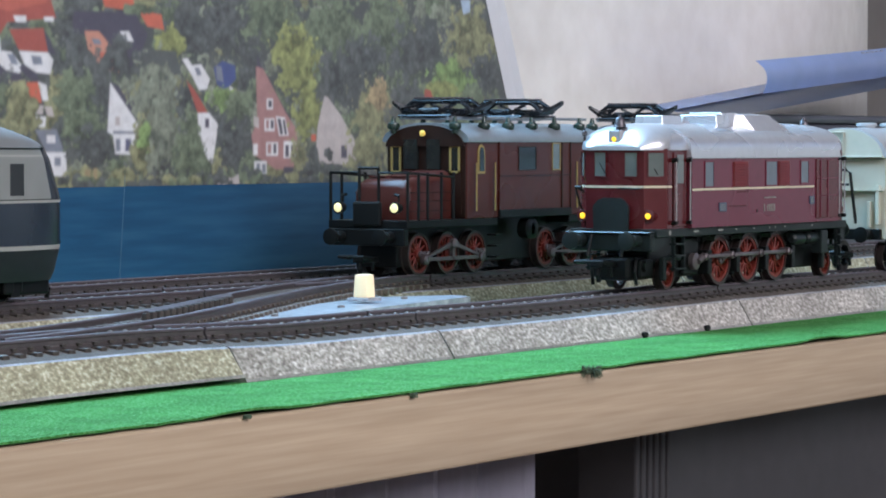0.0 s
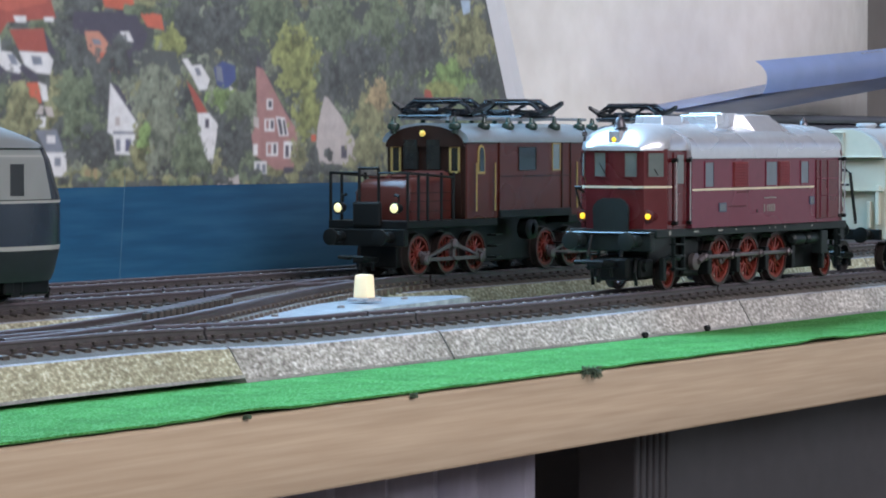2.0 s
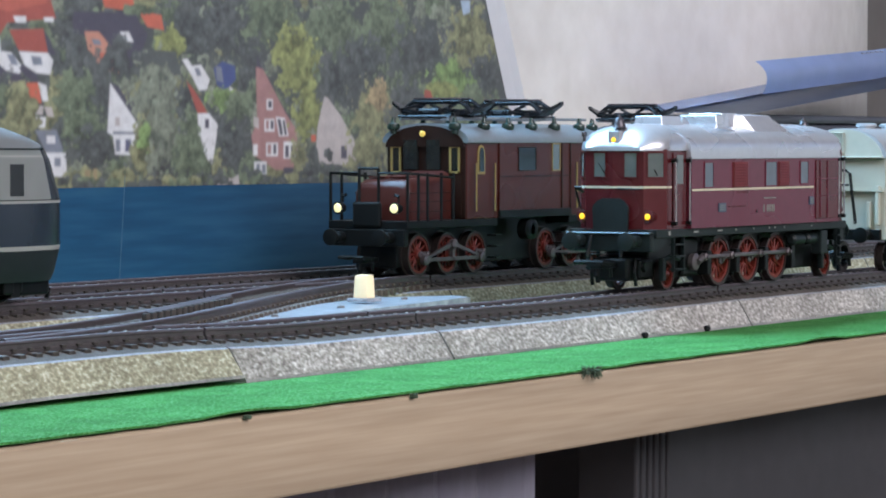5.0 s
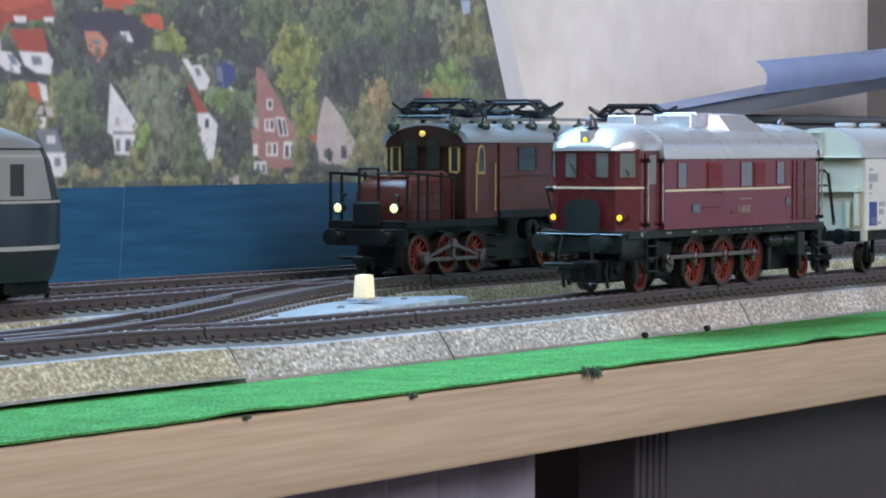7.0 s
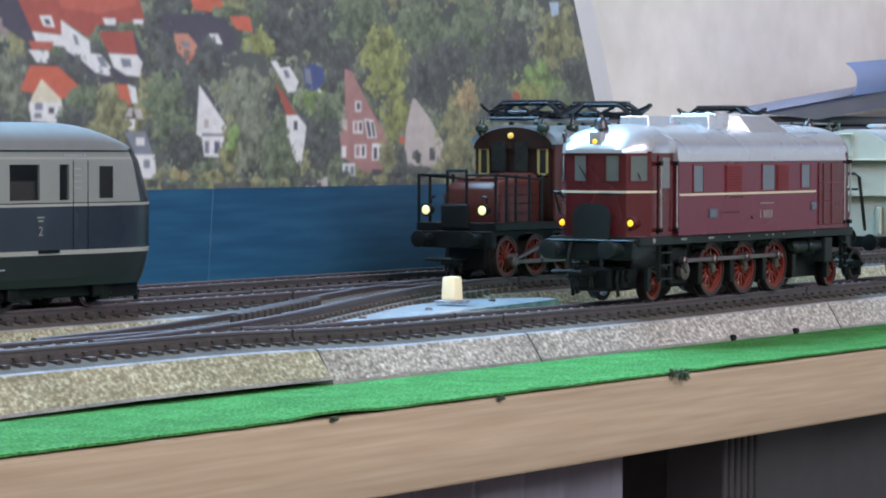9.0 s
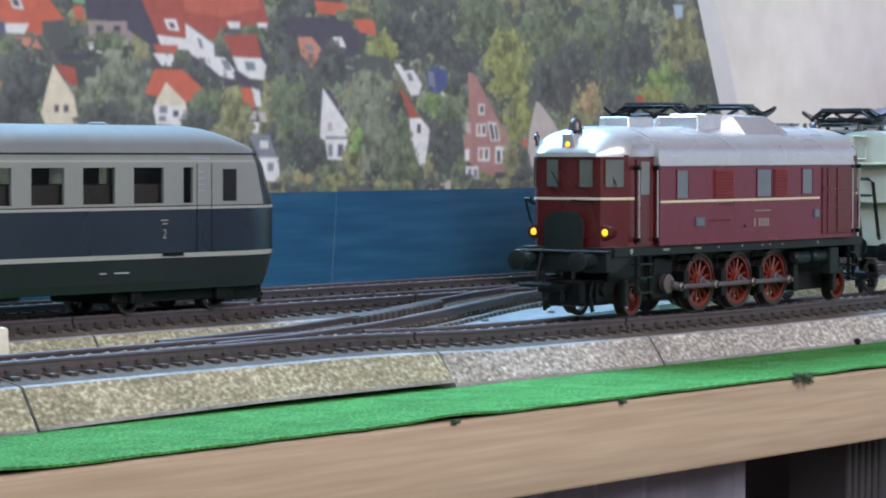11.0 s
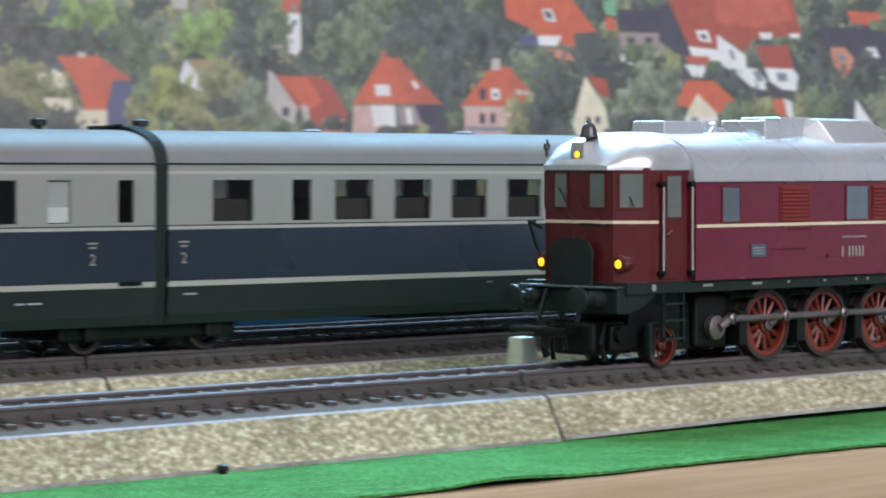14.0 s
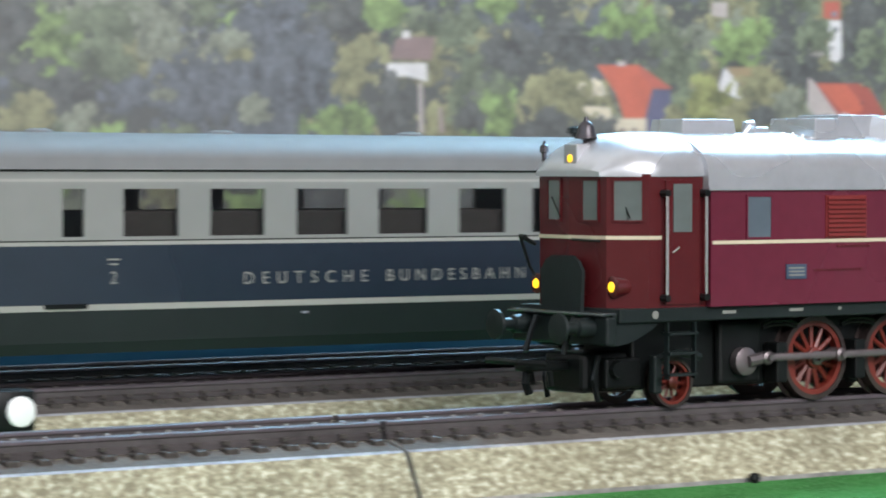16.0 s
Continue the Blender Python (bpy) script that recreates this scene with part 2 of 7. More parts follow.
def tube(bm, points, r, seg=8, mat=0, r1=None):
    """A round bar along a line of points."""
    pts = [Vector(p) for p in points]
    rings = []
    for i, p in enumerate(pts):
        d = (pts[min(i + 1, len(pts) - 1)] - pts[max(i - 1, 0)]).normalized()
        up = Vector((0, 0, 1)) if abs(d.z) < 0.9 else Vector((0, 1, 0))
        a = d.cross(up).normalized()
        b = d.cross(a).normalized()
        rad = r if r1 is None else r + (r1 - r) * i / (len(pts) - 1)
        rings.append([bm.verts.new(p + a * rad * math.cos(2 * math.pi * k / seg) + b * rad * math.sin(2 * math.pi * k / seg)) for k in range(seg)])
    for r0, r2 in zip(rings, rings[1:]):
        for k in range(seg):
            bm.faces.new((r0[k], r0[(k + 1) % seg], r2[(k + 1) % seg], r2[k])).material_index = mat
    bm.faces.new(rings[0]).material_index = mat
    bm.faces.new(rings[-1]).material_index = mat
    return bm


def lathe(bm, origin, axis, profile, seg=20, mat=0):
    """A turned body: profile of (along, radius) about an axis through origin."""
    o, d = Vector(origin), Vector(axis).normalized()
    up = Vector((0, 0, 1)) if abs(d.z) < 0.9 else Vector((1, 0, 0))
    a = d.cross(up).normalized()
    b = d.cross(a)
    rings = [[bm.verts.new(o + d * h + (a * math.cos(2 * math.pi * k / seg) + b * math.sin(2 * math.pi * k / seg)) * max(r, 1e-6)) for k in range(seg)] for h, r in profile]
    for r0, r2 in zip(rings, rings[1:]):
        for k in range(seg):
            bm.faces.new((r0[k], r0[(k + 1) % seg], r2[(k + 1) % seg], r2[k])).material_index = mat
    bm.faces.new(rings[0]).material_index = mat
    bm.faces.new(rings[-1]).material_index = mat
    return bm


def loft(bm, sections, closed=False, caps=True, mat=0, mat_of=None):
    """A skin over sections of equally many points."""
    rings = [[bm.verts.new(p) for p in s] for s in sections]
    n = len(rings[0])
    for r0, r2 in zip(rings, rings[1:]):
        for k in range(n if closed else n - 1):
            f = bm.faces.new((r0[k], r0[(k + 1) % n], r2[(k + 1) % n], r2[k]))
            f.material_index = mat_of(k) if mat_of else mat
    if caps:
        for r in (rings[0], rings[-1]):
            bm.faces.new(r).material_index = mat_of(0) if mat_of else mat
    return bm


def prism(bm, outline, y0, y1, mat=0):
    """An outline of (x, z), given thickness from y0 to y1."""
    a = [bm.verts.new((x, y0, z)) for x, z in outline]
    b = [bm.verts.new((x, y1, z)) for x, z in outline]
    n = len(a)
    fs = [bm.faces.new(a), bm.faces.new(b[::-1])]
    fs += [bm.faces.new((a[i], b[i], b[(i + 1) % n], a[(i + 1) % n])) for i in range(n)]
    for f in fs:
        f.material_index = mat
    return bm


def slab(bm, outline, z0, z1, mat=0):
    """An outline of (x, y), given thickness from z0 to z1."""
    a = [bm.verts.new((x, y, z0)) for x, y in outline]
    b = [bm.verts.new((x, y, z1)) for x, y in outline]
    n = len(a)
    fs = [bm.faces.new(a[::-1]), bm.faces.new(b)]
    fs += [bm.faces.new((a[i], a[(i + 1) % n], b[(i + 1) % n], b[i])) for i in range(n)]
    for f in fs:
        f.material_index = mat
    return bm


BM = bmesh.new


def lettering(name, text, size, m, mat, parent, spacing=1.0, label="", width=None):
    """Flat raised letters as a mesh, standing in the xz plane and read from -y."""
    cu = bpy.data.curves.new(name, "FONT")
    cu.body, cu.size, cu.extrude, cu.space_character, cu.align_x, cu.align_y = text, size, 0.00004, spacing, "CENTER", "CENTER"
    tmp = bpy.data.objects.new(name, cu)
    scene.collection.objects.link(tmp)
    bpy.context.view_layer.update()
    if width:
        w1 = tmp.dimensions.x
        cu.space_character = spacing + 0.5
        bpy.context.view_layer.update()
        cu.space_character = spacing + 0.5 * (width - w1) / (tmp.dimensions.x - w1)
        bpy.context.view_layer.update()
    me = bpy.data.meshes.new_from_object(tmp.evaluated_get(bpy.context.evaluated_depsgraph_get()))
    bpy.data.objects.remove(tmp)
    me.materials.clear()
    me.materials.append(mat)
    ob = new(name, me)
    ob.parent = parent
    ob.matrix_basis = m @ pose(0, 0, 0, 90, 0, 0)
    if label:
        ob["label"] = label
    return ob


# ---- room ----
def room():
    top, low = 1.75, -0.78
    b = box(BM(), -1.5, 3.1, -2.1, 0.8, low - 0.05, low)
    tagged(part("floor", b, M_FLOORWOOD), "brown boarded floor of the room", "floor", kind="structure")
    b = box(BM(), -1.6, 3.1, -2.2, 0.8, top, top + 0.1)
    tagged(part("ceiling", b, M_ROOM), "plain pale ceiling of the room", "ceiling", kind="structure")
    b = BM()
    for x0, x1, z0, z1 in ((-1.6, 0.30, low, top), (0.30, 1.50, low, 0.22), (0.30, 1.50, 0.70, top), (1.26, 1.50, 0.22, 0.70)):
        box(b, x0, x1, 0.27, 0.37, z0, z1)
    tagged(part("wall_north", b, M_PLASTER), "cream plastered wall with a window above the layout", "wall", kind="structure")
    b = BM()
    for y0, y1, z0, z1 in ((-2.1, -1.9, low, top), (-0.5, 0.75, low, top), (-1.9, -0.5, low, -0.3), (-1.9, -0.5, 1.4, top)):
        box(b, 3.0, 3.1, y0, y1, z0, z1)
    tagged(part("wall_east", b, M_ROOM), "plain pale wall with a glass door opening", "wall", kind="structure")
    # the plastered wall rounds off to shape soft shade, before an added darker wall
    secs = []
    for k in range(17):
        a = radians(42 * k / 16)
        x, y = 1.50 + 0.78 * math.sin(a), 0.27 + 0.78 * (1 - math.cos(a))
        secs.append([(x, y, low), (x, y, top), (x - 0.05 * math.sin(a), y + 0.1, top), (x - 0.05 * math.sin(a), y + 0.1, low)])
    tagged(part("wall_shade_bend", loft(BM(), secs, closed=True), M_PLASTER, smooth=True), "plastered wall, rounded off to shape its soft shade", "wall", kind="structure")
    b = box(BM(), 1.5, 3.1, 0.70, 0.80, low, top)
    tagged(part("wall_shade_panel", b, material("grey_wall_shade", (0.26, 0.245, 0.235), 0.9, 0, 0.1, 40)), "added wall behind the bend, shade put into its grey", "wall", kind="structure")
    b = BM()
    for x0, x1, z0, z1 in ((-1.6, -0.70, low, top), (0.90, 3.1, low, top), (-0.70, 0.90, low, 0.55), (-0.70, 0.90, 1.72, top)):
        box(b, x0, x1, -2.2, -2.1, z0, z1)
    tagged(part("wall_south", b, M_ROOM), "pale wall with a wide window opening", "wall", kind="structure")
    b = BM()
    for y0, y1, z0, z1 in ((-2.1, -1.0, low, top), (0.0, 0.27, low, top), (-1.0, 0.0, low, 0.5), (-1.0, 0.0, 1.6, top)):
        box(b, -1.6, -1.5, y0, y1, z0, z1)
    tagged(part("wall_west", b, M_ROOM), "pale wall with a window opening", "wall", kind="structure")


room()

# ---- the layout board ----
MAT_Z, EDGE_Y = -0.0145, -0.074


def board():
    b = box(BM(), -0.3, 2.2, EDGE_Y, 0.215, -0.0350, MAT_Z - 0.0008, 0.0008)
    tagged(part("layout_board", b, M_WOOD), "thick beech layout board with a raw grained edge", "board")
    # grass sheet with a ragged, here and there lifted front edge
    b = BM()
    n = 700
    front, back, low = [], [], []
    for i in range(n + 1):
        x = -0.3 + 2.5 * i / n
        y = EDGE_Y + 0.0006 + 0.0010 * noise.noise((x * 70, 0, 0)) + 0.0007 * noise.noise((x * 260, 3, 0))
        z = MAT_Z + 0.0003 + max(0.0, 0.0012 * noise.noise((x * 26, 9, 1)))
        front.append(b.verts.new((x, y, z)))
        low.append(b.verts.new((x, y + 0.0002, z - 0.0006)))
        back.append((b.verts.new((x, y + 0.014, MAT_Z)), b.verts.new((x, 0.21, MAT_Z))))
    for i in range(n):
        b.faces.new((low[i], low[i + 1], front[i + 1], front[i]))
        b.faces.new((front[i], front[i + 1], back[i + 1][0], back[i][0]))
        b.faces.new((back[i][0], back[i + 1][0], back[i + 1][1], back[i][1]))
    tagged(part("grass_mat", b, M_GRASS, smooth=True), "bright green grass mat with a ragged edge, on the board", "grass mat", kind="structure")
    # tufts of loose fibre at the front edge
    for x0, r in ((0.7143, 0.0032), (0.555, 0.0009), (0.6253, 0.0010)):
        b = BM()
        for k in range(150):
            a, h = random.uniform(0, 6.28), random.uniform(0.2, 1)
            p = Vector((x0 + r * 0.5 * math.cos(a), EDGE_Y - 0.0004 + r * 0.3 * math.sin(a), MAT_Z - 0.0008))
            q = p + Vector((math.cos(a) * r * h, math.sin(a) * r * 0.6 * h - 0.0003, r * random.uniform(-0.5, 0.6)))
            tube(b, (p, (p + q) / 2 + Vector((0, 0, r * 0.15)), q), 0.00014, 4)
        tagged(part("grass_tuft", b, material("tuft_fibre", (0.06, 0.09, 0.05), 0.9)), "frayed dull green tuft at the mat's edge", "tuft", kind="stuff")
    # nails in the mat
    for x, y in ((0.8434, -0.0222), (0.8862, -0.0222), (0.3765, -0.0235)):
        b = lathe(BM(), (x, y, MAT_Z - 0.002), (0, 0, 1), [(0, 0.0008), (0.0024, 0.0009), (0.0027, 0.0012), (0.0036, 0.0011), (0.0039, 0.0006)], 10)
        tagged(part("track_nail", b, M_BLACK, smooth=True), "small black nail beside the track bed", "nail", "track nails")


board()


# ---- track ----
Y2, Y3 = 0.111, 0.158


def dip(x):
    """How the near track sags between its raised turnout and the next joints."""
    pts = ((0.0, 0.0), (0.60, 0.0), (0.66, -0.0016), (0.80, -0.0018), (0.92, -0.0010), (2.5, -0.0010))
    for (a, va), (c, vc) in zip(pts, pts[1:]):
        if x <= c:
            return va + (vc - va) * (x - a) / (c - a)
    return pts[-1][1]


SLEEPER = None


def sleeper_mesh():
    b = box(BM(), -0.0013, 0.0013, -0.0067, 0.0067, -0.0030, -0.0013)
    for s in (-1, 1):
        box(b, -0.0013, 0.0013, min(s * 0.0072, s * 0.0126), max(s * 0.0072, s * 0.0126), -0.0056, -0.0031, 0.0003)
        box(b, -0.0008, 0.0008, min(s * 0.0092, s * 0.0101), max(s * 0.0092, s * 0.0101), -0.0026, -0.0019)
    me = bpy.data.meshes.new("sleeper")
    bmesh.ops.recalc_face_normals(b, faces=b.faces)
    b.to_mesh(me)
    b.free()
    me.materials.append(M_SLEEPER)
    return me


def stud_mesh():
    b = lathe(BM(), (0, 0, -0.0014), (0, 0, 1), [(0, 0.0006), (0.0008, 0.0006), (0.0011, 0.0002)], 8)
    me = bpy.data.meshes.new("stud")
    bmesh.ops.recalc_face_normals(b, faces=b.faces)
    b.to_mesh(me)
    b.free()
    me.materials.append(M_STUD)
    return me


SLEEPER, STUD = sleeper_mesh(), stud_mesh()
SLEEPER_WORN = SLEEPER.copy()
SLEEPER_WORN.materials[0] = M_SLEEPER_WORN
RAIL_PROFILE = [(-0.0012, -0.0034), (0.0012, -0.0034), (0.0012, -0.0024), (0.0007, -0.0020), (0.0006, -0.0010), (0.0008, -0.0007), (0.0008, -0.0002), (0.0005, 0.0), (-0.0005, 0.0), (-0.0008, -0.0002), (-0.0008, -0.0007), (-0.0006, -0.0010), (-0.0007, -0.0020), (-0.0012, -0.0024)]


def rail(parent, path, name="rail"):
    """A rail along a path of (x, y, z of its head)."""
    secs = []
    for i, p in enumerate(path):
        a, c = path[max(i - 1, 0)], path[min(i + 1, len(path) - 1)]
        dx, dy = c[0] - a[0], c[1] - a[1]
        k = math.hypot(dx, dy)
        nx, ny = -dy / k, dx / k
        secs.append([(p[0] + nx * u, p[1] + ny * u, p[2] + w) for u, w in RAIL_PROFILE])
    return part(name, loft(BM(), secs, closed=True, mat_of=lambda k: 1 if 5 <= k <= 9 else 0), [M_RAIL, M_RAIL_TOP], parent)


def bed(parent, path, foot, ballast, half=0.0165, base=0.0215, top=-0.0048):
    """The hollow tin track bed, with its printed ballast, along a path of (x, y, z)."""
    secs = []
    for i, p in enumerate(path):
        a, c = path[max(i - 1, 0)], path[min(i + 1, len(path) - 1)]
        dx, dy = c[0] - a[0], c[1] - a[1]
        k = math.hypot(dx, dy)
        nx, ny = -dy / k, dx / k
        lift = foot(p[0]) if callable(foot) else foot
        side = [(base + 0.0004, lift), (base, lift + 0.0008), (half + 0.0004, top + p[2] - 0.0004), (half - 0.0004, top + p[2]), (0.0098, top + p[2] + 0.0013), (0.0068, top + p[2] + 0.0013), (0.0064, top + p[2] + 0.0030)]
        prof = [(-u, z) for u, z in side] + side[::-1]
        secs.append([(p[0] + nx * u, p[1] + ny * u, z) for u, z in prof])
    b = loft(BM(), secs, closed=True, mat_of=lambda k: 1 if k in (2, 10) else (2 if k in (0, 12) else (3 if k in (3, 9) else 0)))
    return part("track_bed", b, [ballast, M_TIN, M_FOOT, M_SHOULDER], parent)


def section(x0, x1, y, height, foot, ballast, label, group="track sections"):
    t = thing("track_section", label, "track", group=group)
    path = [(x0 + 0.0005 + (x1 - x0 - 0.001) * i / 8, y, height(x0 + (x1 - x0) * i / 8)) for i in range(9)]
    bed(t, path, foot, ballast)
    for side in (-1, 1):
        rail(t, [(p[0], p[1] + side * 0.00825, p[2]) for p in path])
    n = round((x1 - x0) / 0.0062)
    for i in range(n):
        x = x0 + (i + 0.5) * (x1 - x0) / n
        for me, nm in ((SLEEPER, "sleeper"), (STUD, "stud")):
            o = new(nm, me)
            o.parent = t
            o.location = (x, y, height(x))
    return t


def tracks():
    lab = "model track on a printed ballast bed"
    for x0, x1, foot, bal in ((-0.12, 0.06, MAT_Z, M_BALLAST), (0.06, 0.30, MAT_Z, M_BALLAST), (0.30, 0.4745, MAT_Z, M_BALLAST), (0.4745, 0.6285, lambda x: MAT_Z + 0.0002 + 0.0011 * min(1, max(0, (x - 0.4745) / 0.08)), M_BALLAST),
                              (0.6285, 0.73, MAT_Z, M_BALLAST_GREY), (0.73, 0.92, MAT_Z, M_BALLAST_GREY), (0.92, 1.10, MAT_Z, M_BALLAST_GREY), (1.10, 1.28, MAT_Z, M_BALLAST), (1.28, 1.46, MAT_Z, M_BALLAST)):
        section(x0, x1, 0.0, dip, foot, bal, lab + (", worn grey" if bal is M_BALLAST_GREY else ", olive and cream"), "near track sections")
    for x0, x1 in ((-0.1, 0.08), (0.08, 0.26), (0.26, 0.44), (0.44, 0.62), (0.62, 0.78), (0.78, 0.915), (0.915, 1.09), (1.09, 1.27), (1.27, 1.45)):
        section(x0, x1, Y2, lambda x: 0.0, MAT_Z, M_BALLAST, lab, "second track sections")
    # farthest track, bare sleepers on the board
    for x0, x1 in ((-0.1, 0.26), (0.26, 0.62), (0.62, 0.98), (0.98, 1.34)):
        section(x0, x1, Y3, lambda x: 0.0006, MAT_Z, M_BALLAST, lab, "third track sections")

    # the crossover between the first two tracks
    t = thing("crossover_track", "curved crossover track of two turnouts with dark rails", "track")

    def way(x):
        k = min(max((x - 0.525) / (0.93 - 0.525), 0), 1)
        return Y2 * (k * k * (3 - 2 * k))
    path = [(0.53 + 0.395 * i / 40, way(0.53 + 0.395 * i / 40), 0.0002) for i in range(41)]
    bed(t, path[7:34], MAT_Z, M_SHOULDER, 0.0150, 0.0185, -0.0052)
    for side in (-1, 1):
        pts = []
        for i, p in enumerate(path):
            a, c = path[max(i - 1, 0)], path[min(i + 1, 40)]
            k = math.hypot(c[0] - a[0], c[1] - a[1])
            pts.append((p[0] - (c[1] - a[1]) / k * 0.00825 * side, p[1] + (c[0] - a[0]) / k * 0.00825 * side, p[2] + 0.0003))
        rail(t, pts[2:39])
        rail(t, [(q[0], q[1] - side * 0.0018, q[2] - 0.0002) for q in pts[14:24]], "check_rail")
    for i in range(62):
        x = 0.545 + 0.36 * i / 61
        o = new("sleeper", SLEEPER_WORN)
        o.parent = t
        o.matrix_basis = pose(x, way(x), 0.0001, 0, 0, math.degrees(math.atan2(way(x + 0.002) - way(x - 0.002), 0.004)))
    # raised teeth of the frog's moulded ballast
    for i in range(16):
        x = 0.645 + i * 0.0055
        b = box(BM(), x, x + 0.0018, way(x) - 0.0012, way(x) + 0.0006, -0.0028, 0.0012, 0.0003)
        part("frog_tooth", b, M_SLEEPER, t)


tracks()


def lantern(x, y, mat, label, z=-0.0035, plate=True):
    t = thing("turnout_lantern", label, "lantern", group="turnout lanterns")
    secs = []
    for w, z0 in ((0.0027, 0.0), (0.0028, 0.0004), (0.0025, 0.0066), (0.0023, 0.0071), (0.0015, 0.0073)):
        ring = []
        for k in range(16):
            a = 2 * math.pi * k / 16
            c, s = math.cos(a), math.sin(a)
            q = (abs(c) ** 5 + abs(s) ** 5) ** (-1 / 5)
            ring.append((x + w * q * c, y + w * q * s, z + 0.0012 + z0))
        secs.append(ring)
    part("lantern_body", loft(BM(), secs, closed=True), mat, t, smooth=True)
    b = box(BM(), x - 0.004, x + 0.004, y - 0.004, y + 0.004, z, z + 0.0011, 0.0003)
    part("lantern_base", b, M_PLATE if plate else M_SLEEPER, t)
    return t


def turnout_details():
    # grey mechanism cover beside the second turnout
    t = thing("turnout_cover", "flat grey tin cover of the turnout mechanism", "cover")
    b = slab(BM(), [(0.665, 0.030), (0.70, 0.027), (0.86, 0.052), (0.866, 0.062), (0.84, 0.078), (0.78, 0.066), (0.70, 0.040)], MAT_Z, -0.0042)
    part("cover_plate", b, M_PLATE, t)
    for x, y in ((0.73, 0.040), (0.78, 0.050), (0.835, 0.062)):
        part("screw", lathe(BM(), (x, y, -0.0042), (0, 0, 1), [(0, 0.0012), (0.0006, 0.0011), (0.0008, 0.0004)], 10), M_STUD, t)
    lantern(0.806, 0.0585, M_LANTERN, "lit cream turnout lantern on the grey cover")
    lantern(0.509, 0.0245, M_LANTERN_OFF, "worn ivory turnout lantern beside the near rails", -0.0035, False)
    # black signal box with white disc
    t = thing("dwarf_lantern", "low black turnout lantern with a round white disc", "lantern")
    x, y = 0.2585, 0.060
    b = box(BM(), x - 0.0045, x + 0.0045, y - 0.0022, y + 0.0035, -0.005, 0.0035, 0.0012)
    part("housing", b, M_BLACK, t, smooth=True)
    b = lathe(BM(), (x + 0.0008, y - 0.0022, -0.0008), (0, -1, 0), [(0, 0.0030), (0.0006, 0.0030), (0.0008, 0.0026)], 24)
    part("disc", b, M_DISC, t, smooth=True)


turnout_details()

# ---- printed backdrop ----
BACK_Y, SHORE = 0.2, 0.031
# inks of the printed photograph, as they look on paper in daylight
INKS = {"white": (222, 222, 222), "cream": (216, 208, 184), "pale": (188, 180, 176), "pink": (200, 168, 160), "pinkgrey": (158, 142, 142), "salmon": (196, 138, 116),
        "brick": (168, 126, 122), "orange": (198, 102, 78), "redlight": (186, 98, 82), "red": (166, 84, 72), "brown": (138, 118, 116), "tan": (160, 142, 108),
        "slate": (76, 72, 86), "slateblue": (92, 94, 124), "greyblue": (128, 134, 146), "blue": (70, 82, 132), "mint": (120, 168, 136), "sky": (170, 188, 208),
        "dark": (86, 90, 88), "spruce": (92, 99, 106), "green": (106, 118, 94), "grey": (124, 131, 114), "olive": (134, 135, 100), "yellow": (136, 142, 88), "bright": (124, 148, 92)}


def ink(name):
    c = np.array(INKS[name]) / 255.0
    return np.where(c < 0.04, c / 12.92, ((c + 0.055) / 1.055) ** 2.4) * INK_GAIN


INK_GAIN = 1.0
CELL_X, CELL_Z = 0.00036, 0.00034
PRINT_X, PRINT_Z, NX, NZ = 0.300, SHORE, 2420, 244
INK_RNG = np.random.default_rng(5)


def cloud(cell):
    """Smooth noise from 0 to 1 over the whole print, with spots of so many cells."""
    h, w = NZ // cell + 3, NX // cell + 3
    g = INK_RNG.random((h, w))
    zi, xi = np.arange(NZ) / cell, np.arange(NX) / cell
    z0, x0 = zi.astype(int), xi.astype(int)
    fz, fx = (zi - z0)[:, None], (xi - x0)[None, :]
    fz, fx = fz * fz * (3 - 2 * fz), fx * fx * (3 - 2 * fx)
    a, b = g[z0][:, x0], g[z0][:, x0 + 1]
    c, d = g[z0 + 1][:, x0], g[z0 + 1][:, x0 + 1]
    return (a * (1 - fx) + b * fx) * (1 - fz) + (c * (1 - fx) + d * fx) * fz


BOUGH, TWIG, LEAF = cloud(9), cloud(4), cloud(2)


